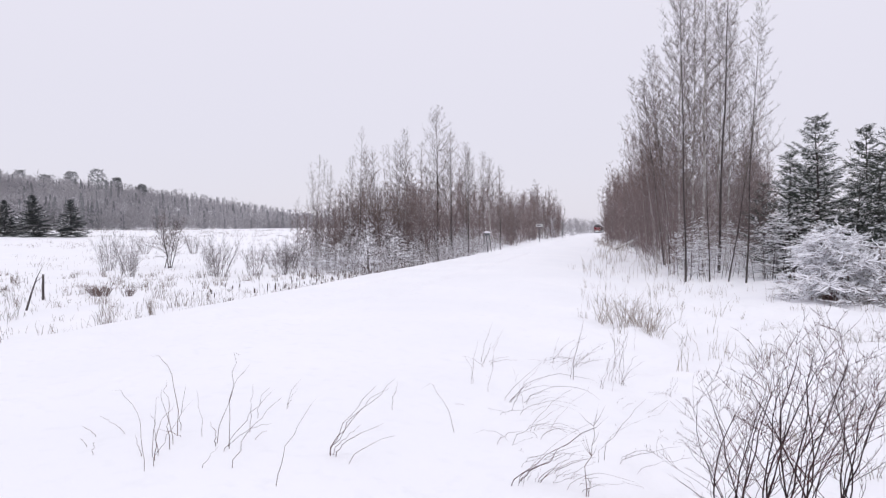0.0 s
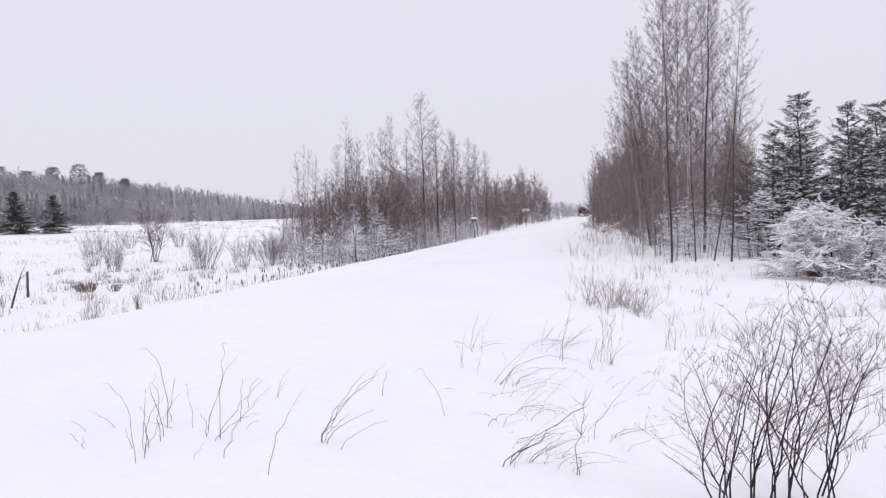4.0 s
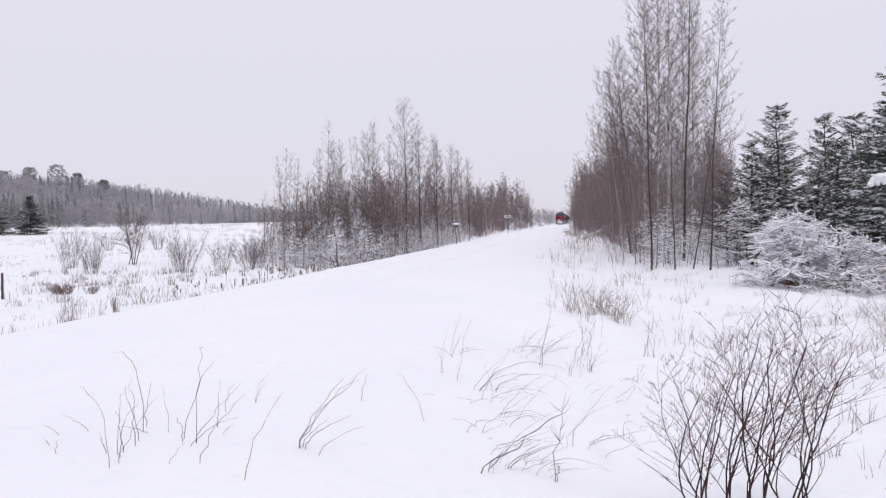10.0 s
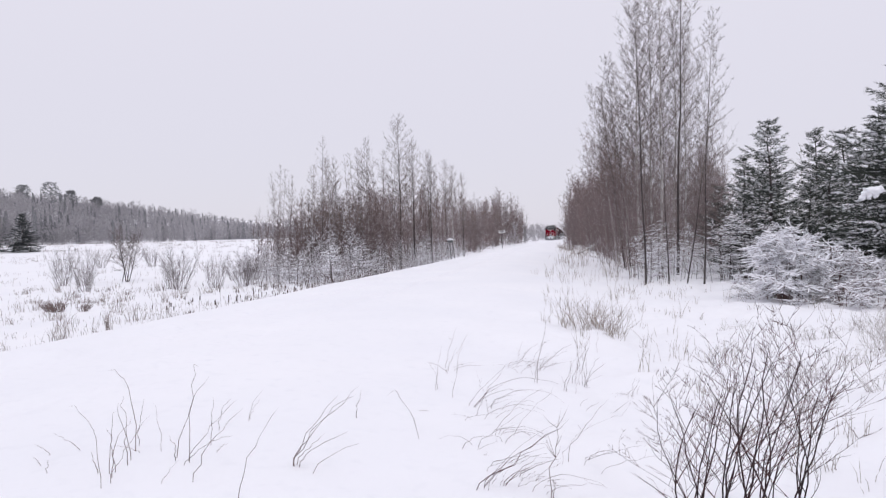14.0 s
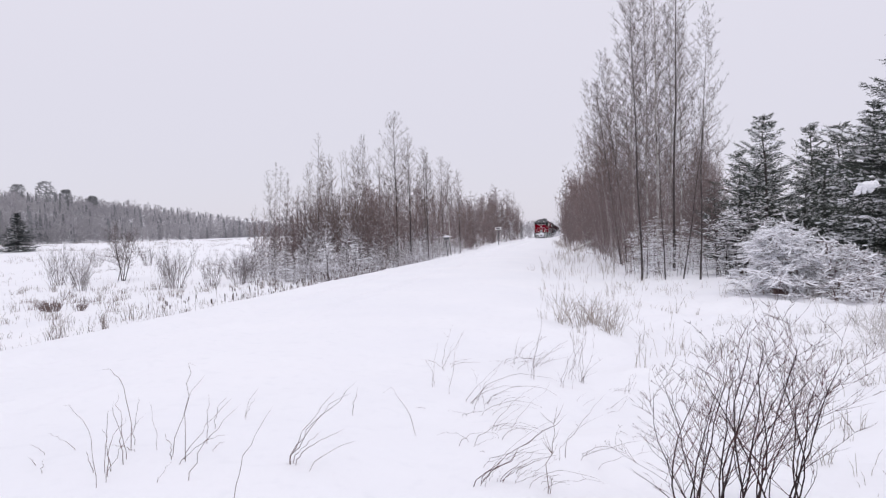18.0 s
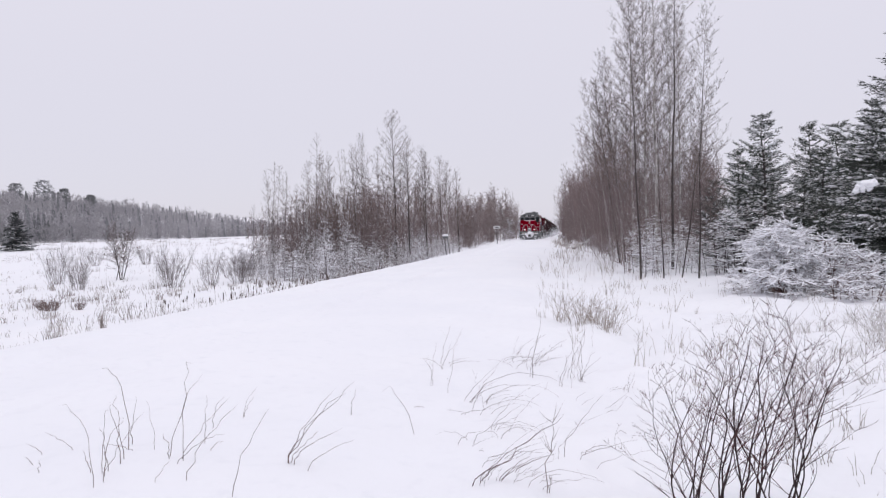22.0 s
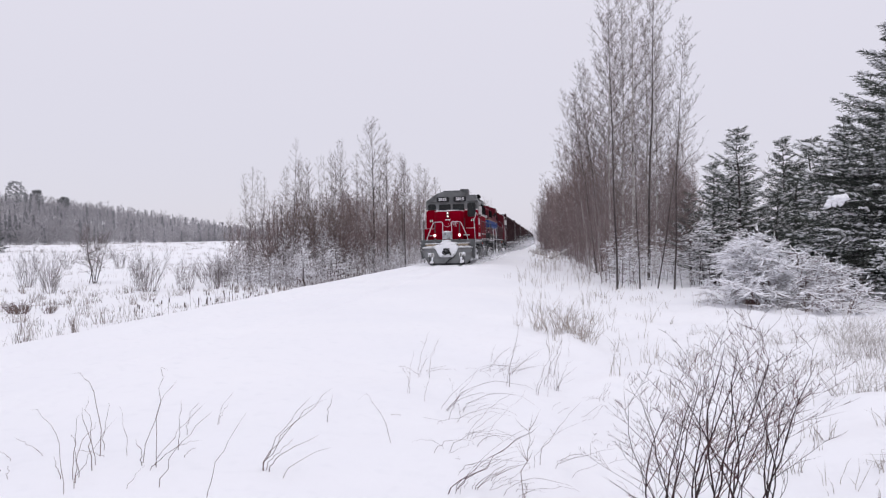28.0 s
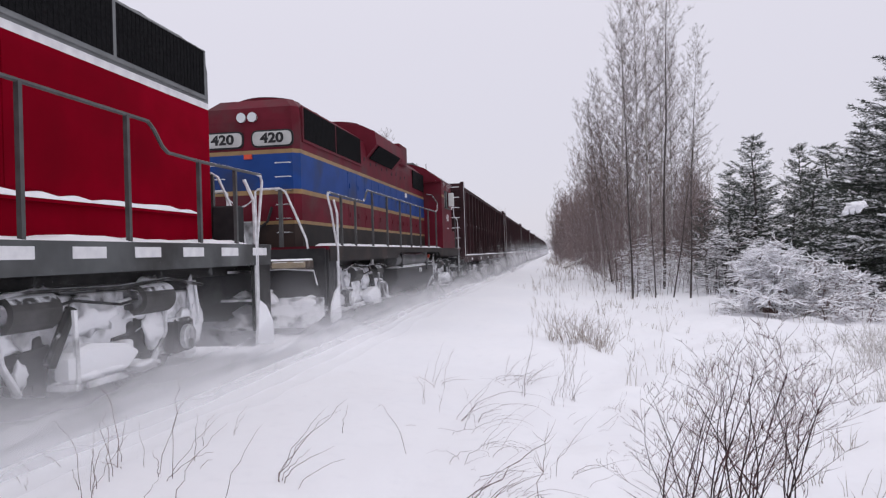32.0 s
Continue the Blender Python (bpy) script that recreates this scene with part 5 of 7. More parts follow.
    part("cab_front_upper", panel("y", y0, 0.05, -w, w, split, 3.72, [(-1.38, -0.95, split + 0.02, 3.58), (0.95, 1.38, split, 3.62), (-0.74, -0.06, split, 3.56), (0.06, 0.74, split, 3.56)]), cab_high, root)
    part("cab_rear_wall", box(-w, w, y1 - 0.05, y1, 1.5, 3.72), cab_low, root)
    for s in (-1, 1):
        a = s * w - (0.05 if s > 0 else 0)
        part("cab_side", panel("x", a, 0.05, y0 + 0.05, y1 - 0.05, 1.5, split, [(3.28, 4.24, 2.86, split)]), cab_low, root)
        part("cab_side_upper", panel("x", a, 0.05, y0 + 0.05, y1 - 0.05, split, 3.72, [(3.28, 4.24, split, 3.46)]), cab_high, root)
        for ya, yb in ((y0, 3.24), (4.28, y1)):
            part("cab_stripe", box(s * w, s * (w + 0.004), ya, yb, split - 0.05, split + 0.03), stripe, root)
        part("cab_stripe", box(s * 1.42, s * w, y0 - 0.004, y0, split - 0.05, split + 0.03), stripe, root)
        part("cab_stripe", box(s * 0.78, s * 0.92, y0 - 0.004, y0, split - 0.05, split + 0.03), stripe, root)
        part("side_window", box(s * (w - 0.03), s * (w - 0.02), 3.3, 4.22, 2.88, 3.45), GLASS, root, "tinted sliding window")
        part("window_bar", box(s * (w - 0.02), s * (w + 0.006), 3.78, 3.83, 2.86, 3.46), GREY_DARK, root)
        part("window_sill", box(s * w, s * (w + 0.08), 3.24, 4.3, 2.83, 2.865, 0.006), RAIL_GREY, root)
        part("wind_deflector", box(s * (w + 0.01), s * (w + 0.2), 3.3, 3.34, 2.95, 3.42, 0.008), SIGN_WHITE, root, "pale hinged wind deflector")
        part("armrest", box(s * w, s * (w + 0.07), 3.45, 4.15, 2.865, 2.89), BLACK, root)
        low, high = (2.82, 3.62) if s > 0 else (split + 0.02, 3.58)
        part("front_door_window", box(s * 0.95, s * 1.38, y0 + 0.01, y0 + 0.02, low, high), GLASS, root)
        part("door_window_gasket", gasket(min(s * 0.97, s * 1.36), max(s * 0.97, s * 1.36), low + 0.03, high - 0.03, 0.07, 0.05, y0 - 0.016, y0 - 0.001), BLACK, root)
        part("windshield", box(s * 0.06, s * 0.74, y0 + 0.01, y0 + 0.02, 3.14, 3.56), GLASS, root, "tinted windshield")
        part("windshield_wiper", pipe([(s * 0.6, y0 - 0.02, 3.58), (s * 0.5, y0 - 0.025, 3.4), (s * 0.3, y0 - 0.02, 3.26)], 0.008, 4), BLACK, root)
        part("door_wiper", pipe([(s * 1.15, y0 - 0.03, 3.66), (s * 1.2, y0 - 0.03, 3.4), (s * 1.28, y0 - 0.02, 3.16)], 0.01, 4), BLACK, root)
        part("number_board", prism(rounded(-0.37, 0.37, -0.14, 0.14, 0.07), -0.05, 0.1, "y"), BLACK if lit else BOARD, root).matrix_local = pose(s * 0.5, y0 - 0.11, 3.85, 0, 0, s * 14)
        lettering("road_number", front_no, 0.23, pose(s * 0.5, y0 - 0.11, 3.85, 0, 0, s * 14) @ pose(0, -0.054, 0, 90, 0, 0), WHITE if lit else BLACK, root, 1.08)
        lettering("road_number", side_no, 0.5 if lit else 0.3, pose(s * (w + 0.004), 3.62, 2.53, 90, 0, 90 * s), WHITE, root, 1.08)
        for k in range(16 if lit else 0):
            if k in (3, 11):
                continue
            yb = 3.0 + k * 0.078
            part("marking_bar", box(s * w, s * (w + 0.004), yb, yb + 0.056, 1.68, 1.86), WHITE, root)
        part("small_print", box(s * w, s * (w + 0.004), 3.42, 3.8, 2.16, 2.19), WHITE, root)
        part("notice_plate", box(s * 1.12, s * 1.3, y0 - 0.006, y0, 2.56, 2.68), SIGN_WHITE, root)
        part("notice_mark", box(s * 1.16, s * 1.26, y0 - 0.009, y0 - 0.006, 2.58, 2.66), GREEN, root)
        drift(seed + 7, s * (w - 0.16), s * (w + 0.05), y0, y1 + 0.1, 3.74, 0.04, root)
        for k in range(7):
            yi = 2.95 + k * 0.27
            part("icicle", rod((s * (w + 0.04), yi, 3.7), (s * (w + 0.04), yi, 3.7 - 0.05 - 0.07 * ((k * 5) % 4)), 0.012, 5, r1=0.002), WHITE, root)
        # lower air intake and snow thrown behind the cab
        part("intake_screen", box(s * 0.9, s * 0.93, 4.85, 6.6, 3.36, 3.9), GRILLE, root)
        wedge = [(4.8, 3.5), (5.6, 3.46), (6.5, 3.4), (7.2, 3.3), (7.45, 3.2), (7.3, 3.12), (6.6, 3.08), (5.8, 3.16), (4.8, 3.2)]
        if lit:
            part("snow_patch", prism(wedge, s * 0.905, s * 1.0, "x", bev=0.02), SNOW_LUMP, root, "snow clinging behind the cab")
    roofline = [(-w - 0.03, 3.68), (-w - 0.03, 3.73), (-0.95, 4.16), (-0.52, 4.3), (0.52, 4.3), (0.95, 4.16), (w + 0.03, 3.73), (w + 0.03, 3.68)]
    part("cab_roof", prism(roofline, y0 + 0.0, y1 + 0.08, "y"), cab_high, root)
    part("roof_visor", prism([(-0.92, 3.62), (-0.92, 4.08), (-0.5, 4.22), (0.5, 4.22), (0.92, 4.08), (0.92, 3.62), (0.78, 3.58), (-0.78, 3.58)], y0 - 0.03, y0, "y"), cab_high, root)
    part("roof_hatch", box(-0.55, 0.5, 3.1, 4.5, 4.3, 4.4, 0.03), GREY_DARK, root)
    part("roof_cooler", box(0.35, 0.85, 4.15, 4.72, 4.2, 4.55, 0.03), GREY_DARK, root)
    part("antenna", rod((-0.7, 3.0, 4.28), (-0.7, 3.0, 4.52), 0.012, 6), BLACK, root)

    # long hood in its painted bands, cut corners at the rear
    plan = [(-0.9, 4.76), (0.9, 4.76), (0.9, 16.3), (0.8, 16.42), (-0.8, 16.42), (-0.9, 16.3)]
    for z0, z1, m, bandname in hood_bands:
        part(bandname, prism(plan, z0, z1, "z"), m, root)
    bm = bmesh.new()
    rings = []
    for z, k in ((hood_bands[-1][1], 1.0), (3.93, 0.97), (4.11, 0.76)):
        rings.append([bm.verts.new((x * k, 10.48 + (y - 10.48) * (1 - (1 - k) * 0.18), z)) for x, y in plan])
    for a, b in zip(rings, rings[1:]):
        for i in range(6):
            bm.faces.new((a[i], a[(i + 1) % 6], b[(i + 1) % 6], b[i]))
    bm.faces.new(rings[-1])
    bm.faces.new(list(reversed(rings[0])))
    part("hood_roof", bm, roof, root)
    for s in (-1, 1):
        for z0, z1, m in door_rows:
            for k in range(12):
                ya = 5.6 + k * 0.66
                part("hood_door", box(s * 0.9, s * 0.906, ya, ya + 0.645, z0, z1), m, root)
                if not lit:
                    part("door_latch", box(s * 0.91, s * 0.925, ya + 0.55, ya + 0.58, (z0 + z1) / 2 - 0.05, (z0 + z1) / 2 + 0.05), m, root)
        for k in range(9):
            part("lift_hole", box(s * 0.9, s * 0.908, 7.7 + k * 0.55, 7.77 + k * 0.55, 3.5 - 0.06 * (k % 2), 3.58 - 0.06 * (k % 2)), BLACK, root)
        part("radiator_frame", box(s * 0.885, s * 0.925, 12.45, 16.22, 3.33, 3.95, 0.005), roof, root)
        for ya, yb in ((12.52, 14.3), (14.36, 16.16)):
            part("radiator_grille", box(s * 0.9, s * 0.93, ya, yb, 3.38, 3.93), GRILLE, root, "dark radiator grille")
            for k in range(24):
                y = ya + (yb - ya) * (k + 0.5) / 24
                part("grille_slat", box(s * 0.93, s * 0.934, y - 0.004, y + 0.004, 3.38, 3.93), GRILLE, root)
        # dynamic-brake blister with its screened intake
        bl = [(0.88, 3.58), (1.16, 3.9), (1.12, 4.2), (0.8, 4.36), (0.0, 4.4), (0.0, 3.58)]
        part("brake_blister", prism([(s * a, b) for a, b in bl], 9.1, 11.95, "y"), roof, root)
        screen = bmesh.new()
        q = [(s * 0.915, 9.5, 3.605), (s * 0.915, 11.75, 3.605), (s * 1.165, 11.75, 3.89), (s * 1.165, 9.5, 3.89)]
        low = [screen.verts.new(p) for p in q]
        hi = [screen.verts.new((p[0] + s * 0.02, p[1], p[2] - 0.02)) for p in q]
        screen.faces.new(low)
        screen.faces.new(hi)
        for i in range(4):
            screen.faces.new((low[i], low[(i + 1) % 4], hi[(i + 1) % 4], hi[i]))
        part("blister_screen", screen, GRILLE, root)
        part("equipment_box", box(s * 0.3, s * 0.98, 7.65, 8.62, 3.86, 4.42, 0.02), roof, root)
        part("box_panel", box(s * 0.98, s * 0.99, 7.75, 8.52, 3.92, 4.36), roof, root)
        part("fan_shroud", rod((0, 9.9 if s < 0 else 11.2, 4.38), (0, 9.9 if s < 0 else 11.2, 4.52), 0.55, 24), GREY_DARK if lit else roof, root)
        # side handrail on its posts
        posts = (5.72, 7.1, 8.4, 9.7, 11.0, 12.36, 13.66, 14.95)
        for y in posts:
            part("rail_post", box(s * 1.435, s * 1.475, y - 0.02, y + 0.02, 1.4, 2.64 if y < 14 else 2.38), RAIL_GREY, root)
        part("side_handrail", pipe([(s * 1.0, 4.78, 3.28), (s * 1.2, 4.85, 3.25), (s * 1.42, 5.1, 2.95), (s * 1.455, 5.4, 2.72), (s * 1.455, 5.75, 2.64)] + [(s * 1.455, y, 2.64) for y in posts[1:-1]] + [(s * 1.455, 14.0, 2.64), (s * 1.455, 14.1, 2.58), (s * 1.455, 14.24, 2.44), (s * 1.455, 14.34, 2.39), (s * 1.455, 14.95, 2.38), (s * 1.455, 16.57, 2.4)], 0.02), RAIL_GREY, root)
        if lit:
            for k, wd in enumerate((0.3, 0.36, 0.36, 0.42)):
                ya = 8.4 + k * 0.5
                part("name_block", box(s * 0.911, s * 0.916, ya, ya + wd, 2.76, 2.84 if k == 0 else 3.15), WHITE, root, "white block lettering shape")
            part("name_block", box(s * 0.911, s * 0.916, 8.4, 8.5, 2.84, 3.15), WHITE, root)
        part("notice_plate", box(s * 0.905, s * 0.912, 7.5, 7.75, 2.98, 3.1), SIGN_WHITE, root)
    for y in (13.1, 14.35, 15.4):
        part("radiator_fan", rod((0, y, 4.03), (0, y, 4.2), 0.56, 24), GREY_DARK if lit else roof, root)
        part("fan_guard", rod((0, y, 4.2), (0, y, 4.23), 0.48, 24), BLACK, root)
    part("exhaust_stack", box(-0.2, 0.2, 8.75, 9.05, 4.0, 4.5, 0.02), BLACK, root)
    # horn: three bells on a stand
    part("horn_stand", box(0.8, 0.9, 11.0, 11.3, 4.25, 4.36), BLACK, root)
    for k, (hx, hz) in enumerate(((0.78, 4.44), (0.92, 4.46), (0.85, 4.53))):
        part("horn_bell", rod((hx, 11.3, hz), (hx, 10.9, hz), 0.05, 14, r1=0.12), BLACK, root)
    # rear end of the hood: lamps, boards, grab irons
    for x in (-0.1, 0.1):
        part("rear_headlight", rod((x, 16.41, 3.76), (x, 16.46, 3.76), 0.085, 16), LENS_OFF, root)
    for s in (-1, 1):
        b = part("rear_number_board", prism(rounded(-0.35, 0.35, -0.12, 0.12, 0.08), 0.0, 0.035, "y"), BOARD, root, "white oval number board")
        b.matrix_local = pose(s * 0.45, 16.42, 3.38)
        part("board_rim", prism(rounded(s * 0.45 - 0.38, s * 0.45 + 0.38, 3.23, 3.53, 0.1), 16.415, 16.44, "y"), BLACK, root)
        lettering("road_number", front_no, 0.23, pose(s * 0.45, 16.458, 3.38, 90, 0, 180), BLACK, root, 1.2)
        for k in range(6):
            part("grab_iron", pipe([(s * 0.6 - 0.16, 16.42, 1.75 + 0.24 * k), (s * 0.6 - 0.16, 16.48, 1.75 + 0.24 * k), (s * 0.6 + 0.1, 16.48, 1.75 + 0.24 * k), (s * 0.6 + 0.1, 16.42, 1.75 + 0.24 * k)], 0.01, 5), RAIL_WHITE if k > 3 else RAIL_GREY, root)
    part("rear_marker", box(-0.07, 0.07, 16.42, 16.45, 3.04, 3.12), ORANGE, root)
    part("control_cable", pipe([(-0.4, 16.42, 2.2), (-0.36, 16.52, 1.95), (-0.1, 16.56, 1.75), (0.2, 16.52, 1.9), (0.3, 16.42, 2.1)], 0.025), BLACK, root)
    part("cable_box", box(0.9, 1.25, 16.3, 16.5, 1.5, 2.0, 0.02), BLACK, root)
    if lit:
        lettering("frame_mark", "F", 0.2, pose(1.517, 0.98 + 0.12, 1.38, 90, 0, 90), WHITE, root)
    return root, wheels


lead, lead_wheels = locomotive(
    "locomotive", "red and grey diesel locomotive with lit headlights, caked with snow",
    [(1.5, 3.22, RED, "hood_red_panel"), (3.22, 3.3, WHITE, "hood_white_stripe"), (3.3, 3.7, GREY, "hood_grey_panel")],
    RED, GREY, WHITE, GREY, [(1.96, 3.12, RED)], "3815", "3815", True, 100)
second, second_wheels = locomotive(
    "locomotive", "maroon diesel locomotive with blue band, coupled long hood first",
    [(1.5, 1.9, SOOT, "hood_sooty_panel"), (1.9, 1.96, GOLD, "hood_gold_stripe"), (1.96, 2.42, MAROON, "hood_maroon_panel"), (2.42, 2.5, GOLD, "hood_gold_stripe"), (2.5, 3.12, BLUE, "hood_blue_band"), (3.12, 3.19, GOLD, "hood_gold_stripe"), (3.19, 3.7, MAROON, "hood_upper_panel")],
    MAROON, MAROON, GOLD, MAROON, [(1.97, 2.41, MAROON), (2.52, 3.1, BLUE)], "420", "420", False, 300)


# ---- high-sided freight cars with ribbed walls ----
def freight_car():
    root = new("freight_car")
    tagged(root, "dark red freight car with ribbed walls and snowy sill", "freight car", "the train's freight cars")
    n = 22.9
    part("underframe", box(-0.5, 0.5, 0.2, n - 0.2, 0.75, 1.1, 0.02), UNDER, root)
    part("deck", box(-1.46, 1.46, 0.0, n, 1.06, 1.18, 0.01), CAR_RED, root)
    for s in (-1, 1):
        part("side_sill", prism([(0.0, 0.92), (n, 0.92), (n, 1.2), (0.0, 1.2)], s * 1.46, s * 1.5, "x"), CAR_RED, root)
        drift(77 + s, s * 0.2, s * 1.45, 0.35, n - 0.35, 1.18, 0.07, root, step=0.9)
        drift(87 + s, s * 1.44, s * 1.53, 0.1, n - 0.1, 1.2, 0.05, root, step=0.5)
        for k in range(6):
            y = 2.2 + k * (n - 4.4) / 5
            part("reflector_patch", box(s * 1.501, s * 1.506, y, y + 0.4, 0.99, 1.09), WHITE, root)
    for y, d in ((0.0, 1), (n, -1)):
        # end bulkhead: plate, corner posts, ribs with snow on them
        part("bulkhead_plate", box(-1.4, 1.4, y + d * 0.14, y + d * 0.2, 1.18, 4.2), CAR_RED, root)
        for s in (-1, 1):
            part("corner_post", box(s * 1.36, s * 1.5, y, y + d * 0.24, 1.18, 4.25, 0.01), CAR_RED, root)
            part("post_edge", box(s * 1.5, s * 1.506, y, y + d * 0.1, 1.18, 4.25), WHITE, root, "snow-white post edge")
            part("bulkhead_gusset", prism([(y + d * 0.2, 1.18), (y + d * 0.2, 4.2), (y + d * 0.55, 4.2), (y + d * 1.5, 1.18)], s * 0.08, s * 0.12, "x"), CAR_RED, root)
        for k in range(7):
            z = 1.4 + k * 0.42
            part("bulkhead_rib", box(-1.36, 1.36, y, y + d * 0.14, z, z + 0.1), CAR_RED, root)
            part("rib_snow", box(-1.3, 1.3, y + d * 0.01, y + d * 0.1, z + 0.1, z + 0.13, 0.008), SNOW_LUMP, root, "snow on the rib")
    # ribbed walls between the bulkheads
    rng = random.Random(55)
    for s in (-1, 1):
        part("side_wall", box(s * 1.26, s * 1.3, 0.24, n - 0.24, 1.18, 3.98), CAR_RED, root)
        part("top_chord", box(s * 1.22, s * 1.4, 0.24, n - 0.24, 3.98, 4.12, 0.02), CAR_RED, root)
        drift(97 + s, s * 1.23, s * 1.39, 0.3, n - 0.3, 4.12, 0.03, root, step=0.8)
        for k in range(17):
            y = 1.2 + k * (n - 2.4) / 16
            part("wall_rib", box(s * 1.3, s * 1.42, y - 0.07, y + 0.07, 1.18, 3.98, 0.01), CAR_RED, root)
            if k < 16:
                z = rng.uniform(1.5, 3.4)
                part("wall_rail", box(s * 1.3, s * 1.34, y + 0.07, y + (n - 2.4) / 16 - 0.07, 2.5, 2.6), CAR_RED, root)
                part("rail_snow", box(s * 1.301, s * 1.335, y + 0.12, y + rng.uniform(0.5, 1.1), 2.6, 2.63, 0.006), SNOW_LUMP, root)
                if k % 3 == 0:
                    part("stencil_bar", box(s * 1.3, s * 1.303, y + 0.3, y + 0.95, z, z + 0.12), BOARD, root)
    for c in (2.6, n - 2.6):
        b = new("bogie")
        b.parent = root
        b.location = (0, c, 0)
        for s in (-1, 1):
            side = [(-1.2, 0.62), (-1.2, 0.4), (-0.75, 0.36), (-0.35, 0.24), (0.35, 0.24), (0.75, 0.36), (1.2, 0.4), (1.2, 0.62), (0.55, 0.76), (-0.55, 0.76)]
            part("side_frame", prism(side, s * 0.98, s * 1.08, "x", bev=0.01), UNDER, b)
            for y in (-0.89, 0.89):
                part("wheel", rod((s * 0.7, y, 0.46), (s * 0.83, y, 0.46), 0.46, 22), UNDER, b)
                part("bearing_cap", rod((s * 1.08, y, 0.46), (s * 1.14, y, 0.46), 0.1, 12), CAKED, b)
        part("bolster", box(-0.95, 0.95, -0.2, 0.2, 0.5, 0.8), UNDER, b)
    for y, d in ((0.0, -1), (n, 1)):
        part("coupler", box(-0.12, 0.12, y, y + d * 0.85, 0.76, 1.0, 0.02), UNDER, root)
    return root


CAR_PITCH = 24.65
cars = [freight_car()]
for k in range(1, 9):
    cars.append(copy_thing(cars[0], pose(TRACK_X, 400 + 36.6 + k * CAR_PITCH, 0)))


# ---- powder snow whirled up by the train: thin veils that travel with it ----
def powder():
    m, n, l, p = shader("blowing_powder_snow")
    p.inputs["Base Color"].default_value = (0.88, 0.88, 0.91, 1)
    p.inputs["Roughness"].default_value = 1.0
    p.inputs["Specular IOR Level"].default_value = 0.0
    uv = n.new("ShaderNodeUVMap")
    sx = n.new("ShaderNodeSeparateXYZ")
    l.new(uv.outputs[0], sx.inputs[0])
    f, _ = noise_fac(n, l, 0.6, 3.0, 0.0, 0.62)
    fall = n.new("ShaderNodeMapRange")
    fall.interpolation_type = "SMOOTHSTEP"
    fall.inputs[1].default_value, fall.inputs[2].default_value = 1.0, 0.0
    fall.inputs[3].default_value, fall.inputs[4].default_value = 0.0, 0.78
    l.new(sx.outputs["Y"], fall.inputs[0])
    foot = n.new("ShaderNodeMapRange")
    foot.interpolation_type = "SMOOTHSTEP"
    foot.inputs[1].default_value, foot.inputs[2].default_value = 0.0, 0.36
    l.new(sx.outputs["Y"], foot.inputs[0])
    low = n.new("ShaderNodeMath")
    low.operation = "MULTIPLY"
    l.new(f, low.inputs[0])
    l.new(foot.outputs[0], low.inputs[1])
    f = low.outputs[0]
    mu = n.new("ShaderNodeMath")
    mu.operation = "MULTIPLY"
    l.new(f, mu.inputs[0])
    l.new(fall.outputs[0], mu.inputs[1])
    mu2 = n.new("ShaderNodeMath")
    mu2.operation = "MULTIPLY"
    l.new(mu.outputs[0], mu2.inputs[0])
    l.new(sx.outputs["X"], mu2.inputs[1])
    l.new(mu2.outputs[0], p.inputs["Alpha"])
    return m


def veil(name, x, y0, y1, high, lean, material, seed, strength=1.0):
    """A wavy upright sheet of whirling powder beside the wheels; thick at the foot, thinning upwards."""
    geo = Geo()
    n, k = int((y1 - y0) / 0.6), 6
    for i in range(n + 1):
        y = y0 + (y1 - y0) * i / n
        ends = min(1.0, 0.3 + (y - y0) / 3.0)
        for j in range(k + 1):
            u = j / k
            wave = 0.22 * noise.noise((y * 0.5, u * 2, seed)) * (0.3 + u)
            geo.v.append((x - lean * u + wave, y, -0.12 + u * high * ends * (0.62 + 0.38 * smooth(30, 60, y)) * (0.8 + 0.4 * noise.noise((y * 0.35, 9, seed)))))
    for i in range(n):
        for j in range(k):
            q = i * (k + 1) + j
            geo.f.append((q, q + k + 1, q + k + 2, q + 1))
    me = geo.mesh(name, material, True)
    layer = me.uv_layers.new(name="UVMap")
    for loop in me.loops:
        layer.data[loop.index].uv = (strength, (loop.vertex_index % (k + 1)) / k)
    ob = new(name, me)
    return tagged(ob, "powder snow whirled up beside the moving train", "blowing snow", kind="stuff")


POWDER = powder()
# two thin clouds beside the nose, then the trail
veils = [veil("blowing_snow", 1.55 + 0.28 * i, 1.5 + 1.5 * i, 250.0, 1.5 - 0.2 * i, 0.3, POWDER, 3.0 * i, (1.0, 0.9, 0.65, 0.35, 0.15)[i]) for i in range(5)]
veils += [veil("blowing_snow", s * (1.75 + 0.3 * i), 3.0 + 3 * i, 120.0, 2.6 + 0.4 * i, 0.5 * s, POWDER, 100 + 7 * i + s, 0.3) for i in range(2) for s in (-1, 1)]
veils += [veil("blowing_snow", -1.6 - 0.4 * i, 2.0, 250.0, 0.8, -0.3, POWDER, 40 + 3.0 * i) for i in range(2)]
veils += [veil("blowing_snow", 1.9 + 0.4 * i, 38.0 + 6 * i, 250.0, 1.9 + 0.5 * i, 0.5, POWDER, 60 + 3.0 * i, 0.85) for i in range(3)]
veils += [veil("blowing_snow", 1.8 + 0.35 * i, 75.0 + 14 * i, 250.0, 3.4 + 0.4 * i, 0.4, POWDER, 80 + 3.0 * i, 0.6) for i in range(3)]


# ---- plants in the snow near the camera ----
RIGHT = Vector((0.974, 0.225, 0))
AWAY = Vector((-0.225, 0.974, 0))


